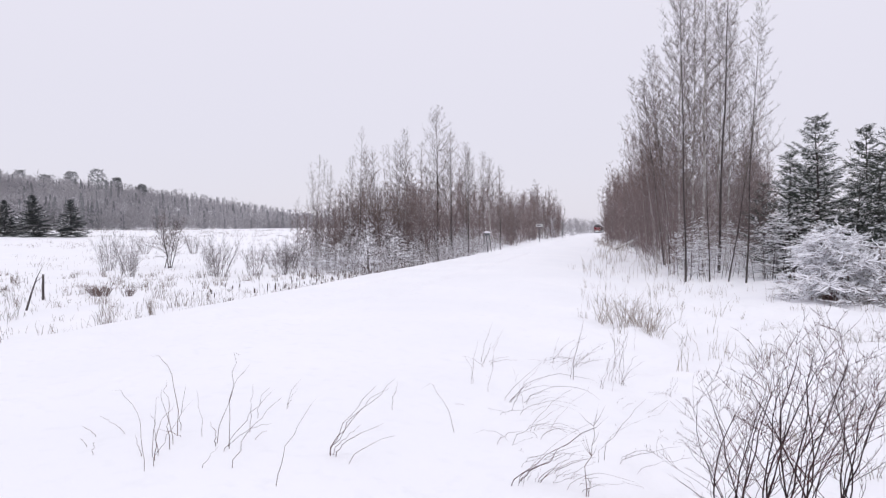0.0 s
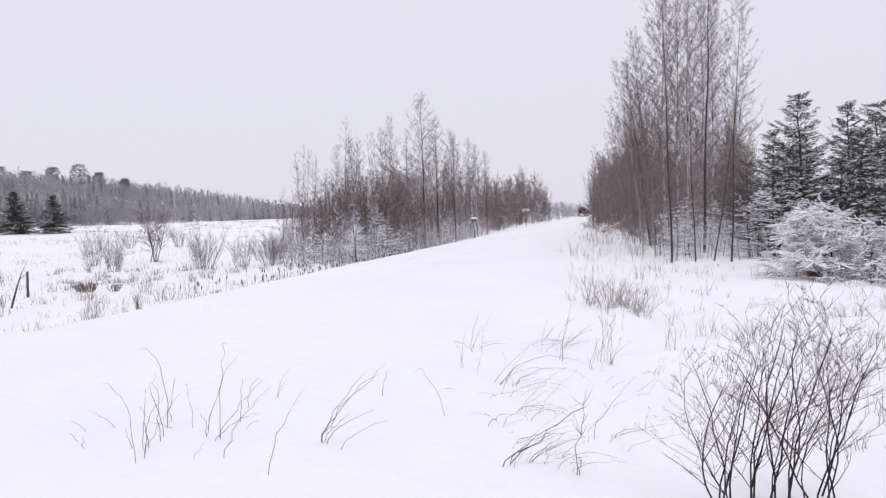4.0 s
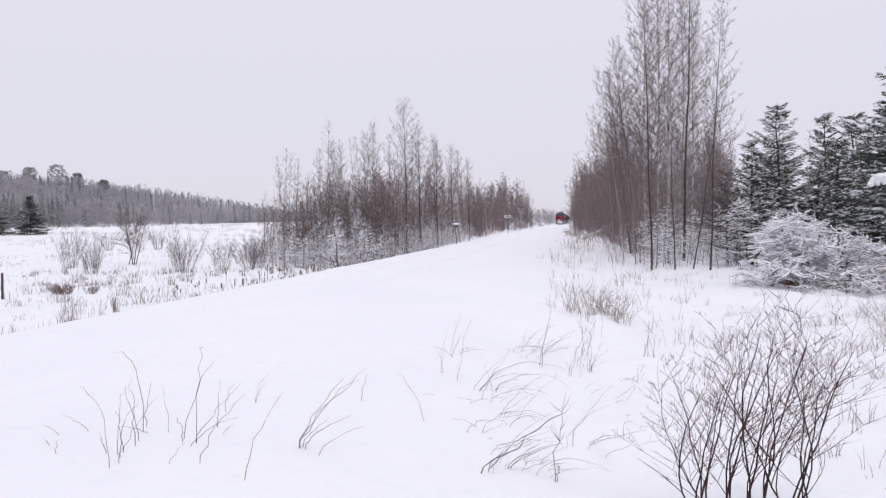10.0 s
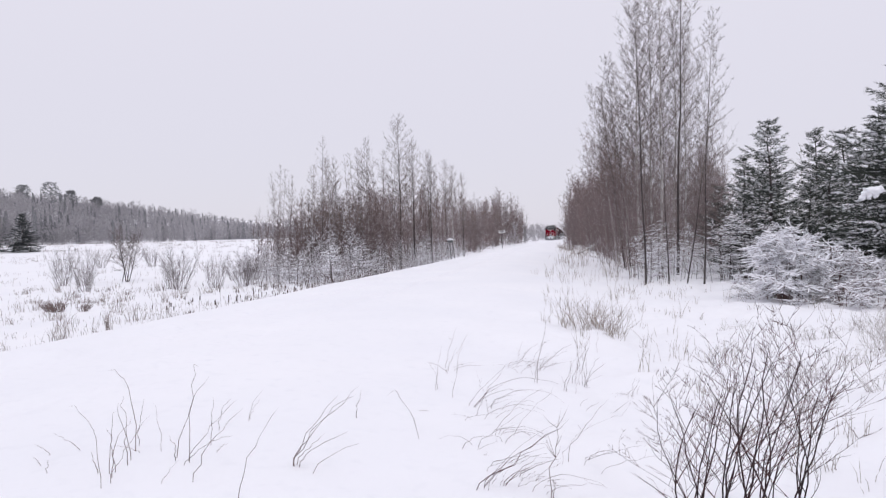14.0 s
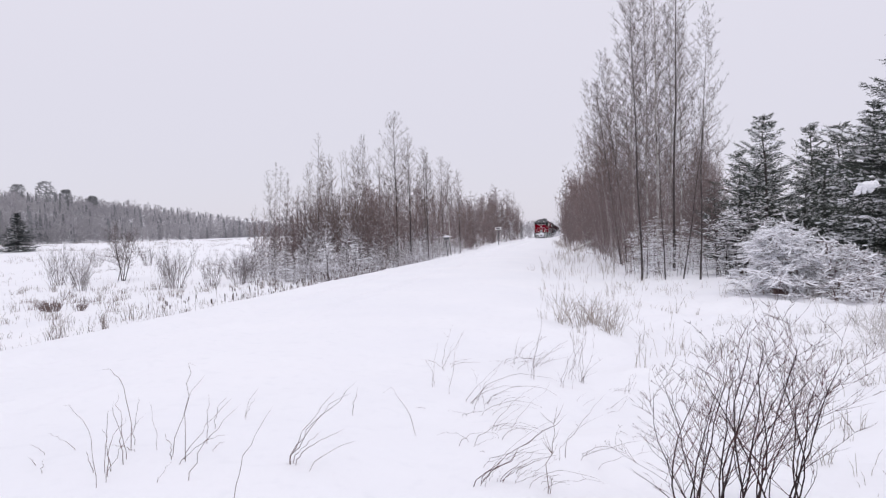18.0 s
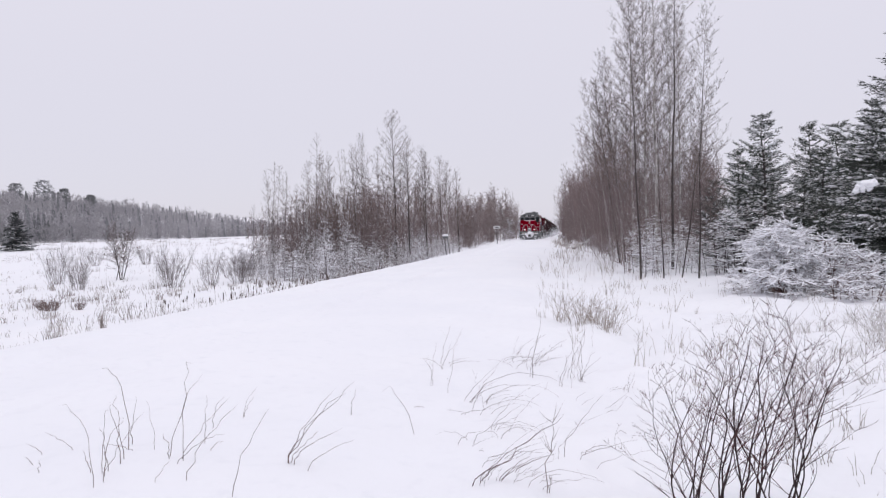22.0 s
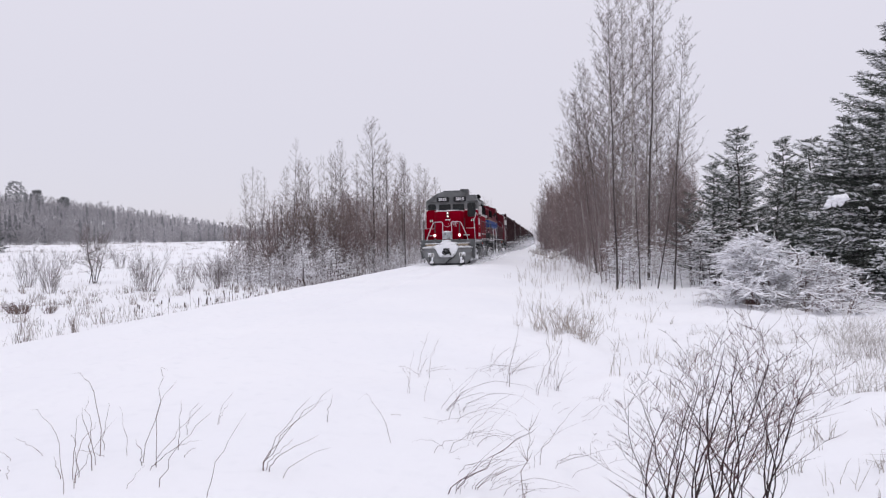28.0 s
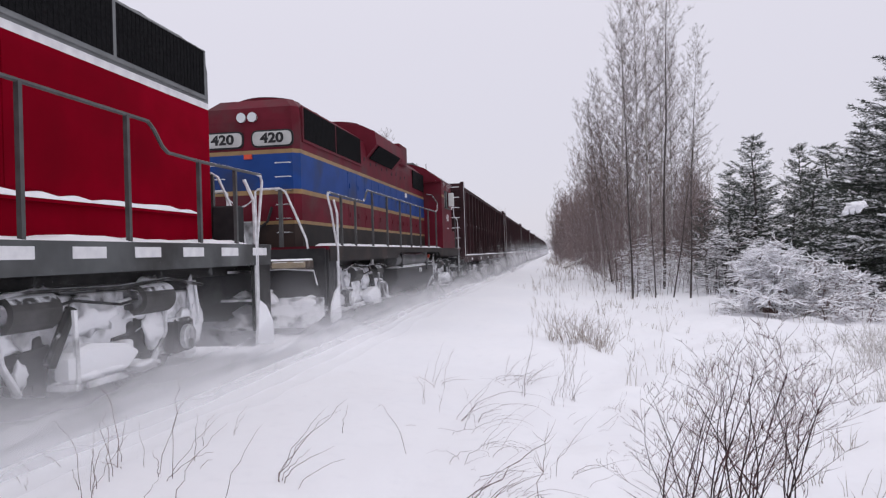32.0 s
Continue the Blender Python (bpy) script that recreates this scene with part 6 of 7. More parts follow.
def stalk(rng, geo_parent, base, high, lean, curl, arch, r, mat, side=0, name="stalk"):
    """One crooked stalk leaning across the view; its tip curls over, or the whole of it arches."""
    geo = Geo()
    pts = []
    n = 9
    depth = rng.uniform(-0.12, 0.16) * max(0.5 * high, abs(lean))
    kink = 0.012 * math.hypot(high, lean) + 0.003
    for i in range(n + 1):
        u = i / n
        bent = abs(curl)
        p = base + RIGHT * lean * (u if arch else u ** (1.25 + 3 * bent)) + AWAY * depth * math.sin(math.pi * u) + Vector((0, 0, high * ((1 + 0.9 * bent) * u - 0.9 * bent * u ** 4) + 4 * arch * u * (1 - u)))
        if 0 < i < n:
            p = p + RIGHT * rng.gauss(0, kink) + Vector((0, 0, rng.gauss(0, kink * 0.6)))
        pts.append(p)
    pts[0] = pts[0] - Vector((0, 0, 0.06))
    geo.tube(pts, [r * (1 - 0.7 * i / n) for i in range(n)] + [0.0], 5)
    for _ in range(side):
        k = rng.randint(3, n - 1)
        d = (RIGHT * rng.uniform(-1, 1) + AWAY * rng.uniform(-0.6, 0.6) + Vector((0, 0, rng.uniform(0.2, 1)))).normalized()
        ln = max(abs(high), 0.5 * abs(lean)) * rng.uniform(0.1, 0.28)
        geo.tube([pts[k], pts[k] + d * ln * 0.5, pts[k] + d * ln + Vector((0, 0, 0.02))], [r * 0.5, r * 0.4, 0.0], 4)
    piece(name, geo, mat, geo_parent)


def weed(seed, x, y, rows, label, mat, r=0.0045, side=0, name="weed_clump"):
    """A clump of stalks: rows of the foot's place in the clump, then height, lean, curl and arch."""
    rng = random.Random(seed)
    root = new(name)
    z0 = ground_z(x, y)
    root.location = (x, y, z0)
    tagged(root, label, "weed", "bare weeds in the snow")
    for dx, dy, h, lean, curl, arch in rows:
        stalk(rng, root, Vector((dx, dy, ground_z(x + dx, y + dy) - z0)), h, lean, curl, arch, 0.54 * r * rng.uniform(0.75, 1.1), mat, side)
        for _ in range(1 if "tangle" in label else 0):
            ex, ey = dx + rng.uniform(-0.06, 0.12), dy + rng.uniform(-0.08, 0.12)
            stalk(rng, root, Vector((ex, ey, ground_z(x + ex, y + ey) - z0)), h * rng.uniform(0.2, 1.0) + 0.02, lean * rng.choice((-0.5, 0.3, 0.7, 1.1)) * rng.uniform(0.7, 1.1), curl + rng.gauss(0, 0.1), max(0.0, 0.4 * arch + rng.uniform(-0.02, 0.02)), 0.0011, mat, 1)


def near_weeds():
    bare = "thin bare weed stalks standing in the snow"
    bundle = "bundle of bare stalks bent over in the snow"
    tangle = "tangle of bent brown stalks half buried in the snow"
    upright = "upright dead weed with short side shoots"
    weed(1, -2.46, 3.35, [(0, 0, 0.442, -0.16, -0.35, 0), (-0.17, 0.21, 0.125, -0.03, 0, 0)], bare, TWIG_BARE, 0.0042, 0)
    weed(2, -2.67, 3.97, [(0, 0, 0.503, -0.16, -0.5, 0), (0.1, -0.19, 0.397, -0.03, -0.1, 0), (0.14, -0.28, 0.365, -0.04, 0, 0), (-0.07, 0.14, 0.305, 0.04, 0.1, 0)], bare, TWIG_BARE, 0.0045, 0)
    weed(3, -2.46, 3.43, [(0, 0, 0.364, 0.23, 0.05, 0), (-0.09, 0.12, 0.349, 0.06, -0.3, 0), (-0.05, 0.08, 0.328, 0.12, 0.1, 0), (-0.08, 0.15, 0.245, -0.03, -0.2, 0)], bare, TWIG_BARE, 0.004, 0)
    weed(4, -2.52, 4.02, [(0, 0, 0.307, -0.04, -0.2, 0)], bare, TWIG_BARE, 0.003, 0)
    weed(5, -2.37, 3.92, [(0, 0, 0.487, 0.22, -0.1, 0), (0.13, -0.07, 0.563, 0.09, -0.6, 0), (0.11, -0.14, 0.161, 0.31, 0.1, 0.02), (0.09, -0.03, 0.357, 0.31, 0, 0), (0.04, -0.06, 0.16, -0.03, 0, 0)], bare, TWIG_BARE, 0.0045, 0)
    weed(6, -2.05, 3.54, [(0, 0, 0.402, 0.3, 0.05, 0), (-0.27, 0.71, 0.328, 0.03, 0, 0), (-0.37, 1.01, 0.211, 0.1, -0.3, 0)], bare, TWIG_BARE, 0.004, 0)
    weed(7, -2.20, 3.49, [(0, 0, 0.123, 0.1, 0, 0)], bare, TWIG_BARE, 0.0032, 0)
    weed(8, -2.34, 4.84, [(0, 0, 0.226, 0.12, 0.1, 0), (-0.01, 0.05, 0.149, 0.08, 0, 0)], bare, TWIG_BARE, 0.0035, 0)
    weed(9, -1.71, 3.37, [(0, 0, 0.458, 0.23, 0.05, 0)], bare, TWIG_BARE, 0.0042, 0)
    weed(10, -1.66, 3.98, [(0, 0, 0.468, 0.43, 0, 0), (0, 0.02, 0.4, 0.39, 0.1, 0), (0.02, 0, 0.428, 0.29, 0.05, 0), (0.04, -0, 0.2, 0.31, 0.1, 0), (0.01, 0.02, 0.183, 0.19, 0, 0), (0.02, 1.25, 0.216, 0.04, 0, 0)], bundle, TWIG_BARE, 0.005, 0)
    weed(11, -1.52, 3.89, [(0, 0, 0.161, 0.3, 0.1, 0.015)], bare, TWIG_BARE, 0.0038, 0)
    weed(12, -1.06, 4.84, [(0, 0, 0.302, -0.23, -0.5, 0.06), (-0.19, 0.81, -0.031, 0.13, 0.2, 0.02)], bare, TWIG_BARE, 0.0036, 0)
    weed(13, -1.25, 6.44, [(0, 0, 0.416, 0.06, 0, 0), (0, 0.05, 0.252, -0.08, -0.3, 0), (0.19, -0.22, 0.31, 0.08, 0, 0), (0.04, 0.96, 0.426, 0.13, 0.1, 0)], bare, TWIG_BARE, 0.0036, 1)
    weed(14, -1.32, 7.39, [(0, 0, 0.32, 0.2, 0, 0), (-0.01, 0.18, 0.273, 0.1, 0, 0), (0.02, 0.19, 0.029, 0.38, 0.2, 0.03), (0.04, -0, 0.12, -0.26, -0.2, 0.02), (0.01, 0.39, 0.061, 0.26, 0, 0), (-0.07, 0.34, 0.434, 0.14, 0, 0)], bare, TWIG_BARE, 0.0036, 1)
    weed(15, -0.58, 3.98, [(0, 0, 0.383, 0.57, 0, 0), (0.05, 0.03, 0.324, 0.47, 0, 0), (0.06, 0.08, 0.181, 0.27, 0, 0)], tangle, TWIG_RED, 0.0052, 0)
    weed(16, -0.43, 4.09, [(0, 0, 0.177, 0.24, 0, 0.01), (0.01, -0.02, 0.158, 0.28, 0, 0), (0.01, 0.05, 0.096, 0.16, 0, 0), (0.07, 0.25, 0.098, 0.28, 0.1, 0.02)], tangle, TWIG_RED, 0.0046, 0)
    weed(17, -0.54, 4.48, [(0, 0, -0.04, 0.16, 0, 0.02), (-0.01, -0.07, 0.009, 0.46, 0, 0.05), (0.11, 0.01, 0.101, 0.26, 0, 0), (0.21, -0.21, 0.053, 0.1, 0, 0)], tangle, TWIG_RED, 0.003, 0)
    weed(18, -0.28, 4.05, [(0, 0, -0.003, 0.48, 0.1, 0.09), (0.07, 0.15, -0.022, 0.2, 0, 0.02), (0.1, 0.27, 0.003, 0.12, 0, 0.01)], tangle, TWIG_RED, 0.003, 0)
    weed(19, -0.05, 4.66, [(0, 0, 0.403, 0.29, 0, 0), (0.02, 1.09, -0.089, 0.08, 0, 0.03), (0.08, -0.02, 0.097, 0.43, 0, 0.03), (0.12, 0.06, 0.03, 0.22, 0, 0.03)], tangle, TWIG_RED, 0.0034, 1)
    weed(20, -0.76, 4.70, [(0, 0, 0.071, 0.18, 0, 0.02), (0.09, 0.04, 0.034, 0.5, 0.1, 0.12), (0.14, 0.43, -0.077, 0.37, 0.1, 0.05), (0.27, 0.14, 0.019, 0.29, 0, 0.05)], tangle, TWIG_RED, 0.0032, 0)
    weed(21, -0.58, 5.04, [(0, 0, 0.323, 0.4, 0.1, 0.04), (0.01, 0.04, 0.176, 0.26, 0, 0.02), (-0.15, 0.49, 0.026, 0.53, 0.1, 0.09), (-0.28, 0.45, 0.033, 0.31, 0, 0.02)], tangle, TWIG_RED, 0.0032, 0)
    weed(22, -0.88, 5.89, [(0, 0, 0.125, 0.82, 0.2, 0.16), (0.03, -0.03, 0.096, 0.5, 0.1, 0.06), (0, 0.04, 0.313, 0.32, 0, 0), (0.1, -0.3, 0.429, 0.29, 0, 0.03), (0.18, -0.09, 0.094, 0.24, 0, 0.03), (0.19, -0.13, -0.009, 0.66, 0.1, 0.14)], tangle, TWIG_RED, 0.0034, 0)
    weed(23, -0.36, 7.08, [(0, 0, 0.656, 0.15, 0.02, 0), (-0.02, 0.04, 0.191, 0.03, 0, 0), (-0.12, 1.46, 0.281, 0.17, 0, 0), (-0.26, 1.79, 0.208, 0.23, 0.1, 0), (-0.03, 0.98, 0.283, 0.39, 0.1, 0.02), (-0.05, 0.68, 0.23, 0.38, 0, 0.04)], tangle, TWIG_RED, 0.0042, 2)
    weed(24, -0.79, 8.32, [(0, 0, -0.035, 0.5, 0, 0.06), (0.03, -0.1, 0.051, 0.35, 0, 0.03), (0.19, 0.17, -0.135, 0.47, 0.1, 0.04), (0.21, -0.6, 0.121, 0.31, 0, 0.03), (0.44, -0.27, 0.062, 0.26, 0, 0.02), (0.13, 0, 0.23, 0.18, 0, 0), (0.23, 0.01, 0.13, 0.32, 0, 0.03)], tangle, TWIG_RED, 0.0034, 1)
    weed(25, -0.08, 6.80, [(0, 0, 0.446, 0.17, 0, 0), (-0.02, 0.04, 0.268, 0.11, 0, 0), (0.06, 0.74, 0.511, 0.22, 0, 0), (0.09, 0.74, 0.271, 0.07, 0, 0)], tangle, TWIG_RED, 0.0034, 1)
    weed(26, 0.11, 7.57, [(0, 0, 0.59, 0.07, 0, 0), (0.02, -0.05, 0.322, 0.16, 0.1, 0), (0, -0.05, 0.257, 0.25, 0.1, 0), (-0.01, -0.03, 0.247, -0.08, -0.1, 0)], tangle, TWIG_RED, 0.0036, 1)
    weed(27, 0.57, 7.31, [(0, 0, 0.169, 0.08, 0, 0), (0.01, -0.03, 0.067, -0.08, 0, 0), (0.02, -0, -0.14, 0.1, 0, 0.02), (-0.01, 0.03, -0.012, -0.17, 0, 0.02), (0, 0.03, 0.187, 0.04, 0, 0)], tangle, TWIG_RED, 0.003, 2)
    weed(28, 0.09, 6.17, [(0, 0, 0.063, 0.13, 0, 0.01), (0.26, 0.23, 0.115, 0.15, 0, 0), (0.2, -0.05, 0.006, 0.11, 0, 0.01), (0.22, -1.01, -0.058, 0.12, 0, 0.03)], tangle, TWIG_RED, 0.003, 0)
    weed(29, -0.15, 4.06, [(0, 0, 0.533, 0.08, 0, 0), (0.01, 0.01, 0.11, 0.02, 0, 0)], upright, TWIG_BARE, 0.0055, 7)
    weed(30, 0.31, 9.70, [(0, 0, 0.301, 0.02, 0, 0), (0.54, -0.59, 0.281, -0.03, 0, 0), (0.53, -0.54, 0.324, 0.05, 0, 0)], upright, TWIG_BARE, 0.0034, 3)
    for k, (x, y, h, ln) in enumerate(((-3.05, 4.0, 0.12, -0.18), (-3.2, 3.9, 0.07, -0.1), (-2.95, 3.55, 0.08, 0.02), (-3.1, 3.7, 0.05, -0.05), (-2.62, 3.95, 0.05, -0.16), (-2.2, 4.1, 0.05, 0.08))):
        weed(130 + k, x, y, [(0, 0, h, ln, 0, 0.01)], "tip of a buried weed poking out of the snow", TWIG_BARE, 0.0035)
    weed(91, 0.05, 8.3, [(0, 0, 0.55, -0.02, 0, 0), (0.05, 0.1, 0.4, 0.1, 0, 0)], upright, TWIG_BARE, 0.006, 5)


near_weeds()


def dogwood():
    """The many-stemmed bush beside the camera: crooked stems from three feet, forking in pairs, then fine twigs."""
    rng = random.Random(4)
    root = new("dogwood_bush")
    x, y = 0.86, 3.9
    root.location = (x, y, ground_z(x, y))
    tagged(root, "leafless dark-stemmed bush fanning up from the snow", "bush")
    fine = Geo()

    def shoot(geo, p, d, ln, r, level):
        n = (9, 6, 4, 3)[level]
        pts = [p.copy()]
        for i in range(n):
            d = (d + RIGHT * rng.gauss(0, 0.15 if level < 2 else 0.17) + AWAY * rng.gauss(0, 0.09) + Vector((0, 0, 0.035 if level else 0.02))).normalized()
            p = p + d * ln / n
            pts.append(p.copy())
        geo.tube(pts, [r * (1 - 0.72 * i / n) for i in range(n)] + [0.0], 6 if level == 0 else 4)
        if level == 3:
            return
        nodes = (6, 4, 2)[level]
        for c in range(nodes):
            u = (0.16, 0.1, 0.2)[level] + 0.84 * (c + rng.uniform(0.1, 0.9)) / nodes
            i = min(int(u * n), n - 1)
            q = pts[i].lerp(pts[i + 1], u * n - i)
            along = (pts[i + 1] - pts[i]).normalized()
            first = rng.choice((-1, 1))
            for s in (first, -first):
                if rng.random() < 0.46:
                    continue
                d1 = (along + RIGHT * s * rng.uniform(0.3, 1.15) + AWAY * rng.gauss(0, 0.35) + Vector((0, 0, 0.1))).normalized()
                l1 = ln * (0.6 - 0.36 * u) * rng.uniform(0.5, 1.3)
                shoot(geo if level == 0 and rng.random() < 0.4 else fine, q, d1, l1, max(r * (1 - 0.72 * u) * rng.uniform(0.42, 0.68), 0.0011), level + 1)

    stems = ((-0.24, -0.2, 0.95), (-0.22, -0.14, 0.95), (-0.27, -0.1, 0.85), (-0.24, 0.02, 0.9), (-0.14, -0.08, 1.1), (-0.12, 0.08, 1.15), (-0.02, -0.03, 1.25), (0.0, 0.03, 1.2), (0.01, 0.11, 1.2), (-0.01, -0.12, 1.05), (0.2, 0.02, 1.05), (0.22, 0.1, 1.1), (0.23, 0.2, 1.0), (0.25, 0.3, 0.95), (0.26, 0.55, 0.9), (0.18, -0.08, 0.95), (-0.2, 0.12, 1.0), (-0.06, -0.18, 1.0), (0.08, 0.04, 1.15), (0.12, 0.16, 1.1), (-0.2, -0.02, 0.9), (0.3, 0.08, 0.85))
    for foot, fan, ln in stems:
        geo = Geo()
        base = RIGHT * (foot * 1.05 - 0.005 + rng.gauss(0, 0.012)) + Vector((0, rng.gauss(0, 0.08), -0.06))
        d = (Vector((0, 0, 1)) + RIGHT * fan * 0.62 + AWAY * rng.uniform(-0.1, 0.2)).normalized()
        shoot(geo, base, d, ln * 0.93, rng.uniform(0.0038, 0.006), 0)
        piece("stem", geo, BARK_STEM, root)
    piece("twig_crown", fine, TWIG_RED, root, "fine red-brown twigs")


BARK_STEM = surf("dark_red_bark", (0.045, 0.025, 0.026), (0.022, 0.014, 0.015), 14, 0.75, bump=0.3, fine=90, spec=0.2)
dogwood()


def blades(name, label, mat, spots, seed, category="grass", stout=1.0):
    """Grass too fine to count: spots of x, y, spread, count, height."""
    rng = random.Random(seed)
    geo = Geo()
    for x, y, sp, n, h in spots:
        for _ in range(n):
            a, r = rng.uniform(0, 6.28), sp * math.sqrt(rng.random())
            bx, by = x + r * math.cos(a), y + r * math.sin(a)
            b = Vector((bx, by, ground_z(bx, by) - 0.03))
            hh = h * rng.uniform(0.35, 1.1)
            d = Vector((rng.gauss(0, 0.22), rng.gauss(0, 0.22), 1))
            m = b + d * hh * 0.6
            t = b + d * hh + Vector((rng.gauss(0, 0.14), rng.gauss(0, 0.14), -0.03)) * hh
            w = (0.0012 + 0.0001 * math.hypot(bx, by) + 0.001 * rng.random()) * stout
            geo.tube([b, m, t], [w, w * 0.9, 0.0], 3)
    ob = new(name, geo.mesh(name, mat))
    tagged(ob, label, category, kind="stuff")


def grasses():
    rng = random.Random(8)
    for x, y, sp, n, h in ((0.12, 12.4, 0.36, 84, 0.66), (0.5, 12.0, 0.38, 84, 0.62), (0.66, 11.4, 0.16, 34, 0.42)):
        geo = Geo()
        root = new("grass_clump")
        root.location = (x, y, ground_z(x, y))
        for _ in range(n):
            a, r = rng.uniform(0, 6.28), sp * math.sqrt(rng.random())
            b = Vector((r * math.cos(a), r * math.sin(a), -0.05))
            d = Vector((rng.gauss(0, 0.38), rng.gauss(0, 0.2), 1))
            hh = h * rng.uniform(0.4, 1.1)
            geo.tube([b, b + d * hh * 0.6, b + d * hh + Vector((rng.gauss(0, 0.1), 0, -0.04))], [0.003, 0.0026, 0.0], 3)
        piece("blade_tuft", geo, GRASS_DRY, root)
        tagged(root, "clump of dry tan grass standing out of the snow", "grass", "dry grass clumps")
    for x, y, sp, n, h in ((3.2, 7.8, 0.3, 80, 0.34), (4.5, 10.8, 0.5, 150, 0.5), (3.35, 9.5, 0.25, 50, 0.3), (4.9, 11.6, 0.5, 120, 0.5), (3.0, 6.2, 0.2, 40, 0.25), (2.6, 8.6, 0.3, 60, 0.3), (3.9, 8.6, 0.4, 90, 0.36), (4.2, 9.8, 0.5, 120, 0.42), (3.6, 11.6, 0.4, 80, 0.34), (5.3, 13.2, 0.6, 120, 0.45), (2.5, 10.6, 0.25, 40, 0.3), (2.0, 7.0, 0.2, 30, 0.25), (4.6, 12.4, 0.4, 90, 0.4), (2.7, 12.6, 0.3, 40, 0.3), (2.4, 5.4, 0.15, 30, 0.2)):
        geo = Geo()
        root = new("frosted_grass")
        root.location = (x, y, ground_z(x, y))
        for _ in range(n):
            a, r = rng.uniform(0, 6.28), sp * math.sqrt(rng.random())
            b = Vector((r * math.cos(a), r * math.sin(a), -0.05))
            d = Vector((rng.gauss(0, 0.45), rng.gauss(0, 0.4), 1))
            hh = h * rng.uniform(0.3, 1.1)
            geo.tube([b, b + d * hh * 0.6, b + d * hh + Vector((rng.gauss(0, 0.12), 0, -0.06))], [0.0028, 0.0022, 0.0], 3)
        piece("blade_tuft", geo, GRASS_FROST, root)
        tagged(root, "pale tangle of grass white with frost and snow", "grass", "frosted grass tufts")
    spots = []
    for _ in range(110):
        y = rng.uniform(8.5, 26)
        x = rng.uniform(-0.6, 0.36 * y)
        spots.append((x, y, rng.uniform(0.05, 0.3), rng.randint(2, 9), rng.uniform(0.1, 0.45)))
    for _ in range(70):
        y = rng.uniform(22, 90)
        spots.append((rng.uniform(-1.2, 2.0), y, rng.uniform(0.3, 0.9), rng.randint(4, 12), rng.uniform(0.4, 1.0)))
    for _ in range(34):
        y = rng.uniform(4.5, 10)
        spots.append((rng.uniform(1.2, 1.6 + 0.28 * y), y, rng.uniform(0.05, 0.25), rng.randint(3, 12), rng.uniform(0.1, 0.35)))
    blades("verge_weeds", "sparse dry weeds poking through the snowy verge", GRASS_DRY, spots, 9)
    reeds = []
    for _ in range(520):
        y = rng.uniform(12, 52)
        x = -9.8 - rng.random() ** 1.2 * (4 + 0.75 * y)
        reeds.append((x, y, rng.uniform(0.1, 1.3), rng.randint(2, 7), rng.uniform(0.15, 0.55)))
    for _ in range(180):
        y = rng.uniform(9, 50)
        x = -9.8 - rng.random() ** 1.4 * (4 + 0.75 * y)
        reeds.append((x, y, rng.uniform(0.1, 0.7), rng.randint(4, 26), rng.uniform(0.3, 0.95)))
    for _ in range(200):
        y = rng.uniform(16, 60)
        x = -9.9 - rng.random() * 4 - 0.02 * y
        reeds.append((x, y, rng.uniform(0.4, 1.4), rng.randint(5, 14), rng.uniform(0.5, 1.0)))
    for _ in range(210):
        y = rng.uniform(9, 34)
        x = -9.3 - rng.random() * 2.6
        reeds.append((x, y, rng.uniform(0.08, 0.4), rng.randint(5, 18), rng.uniform(0.4, 0.95)))
    blades("marsh_reeds", "frosted brown reeds and dead grass across the snowy marsh", REED_DARK, reeds, 10, "reeds", 1.5)
    field = []
    for _ in range(260):
        y = rng.uniform(55, 230)
        x = -rng.uniform(0.42, 0.95) * y
        field.append((x, y, rng.uniform(0.5, 3.5), rng.randint(3, 14), rng.uniform(0.3, 0.8)))
    for _ in range(46):
        y = rng.uniform(90, 250)
        x = -rng.uniform(0.4, 1.0) * y
        for k in range(rng.randint(6, 16)):
            field.append((x + k * rng.uniform(1.2, 2.2), y + rng.gauss(0, 0.4), 0.9, rng.randint(4, 9), rng.uniform(0.25, 0.6)))
    blades("field_stubble", "thin lines of dead grass across the snowy field", REED_DARK, field, 12)


grasses()


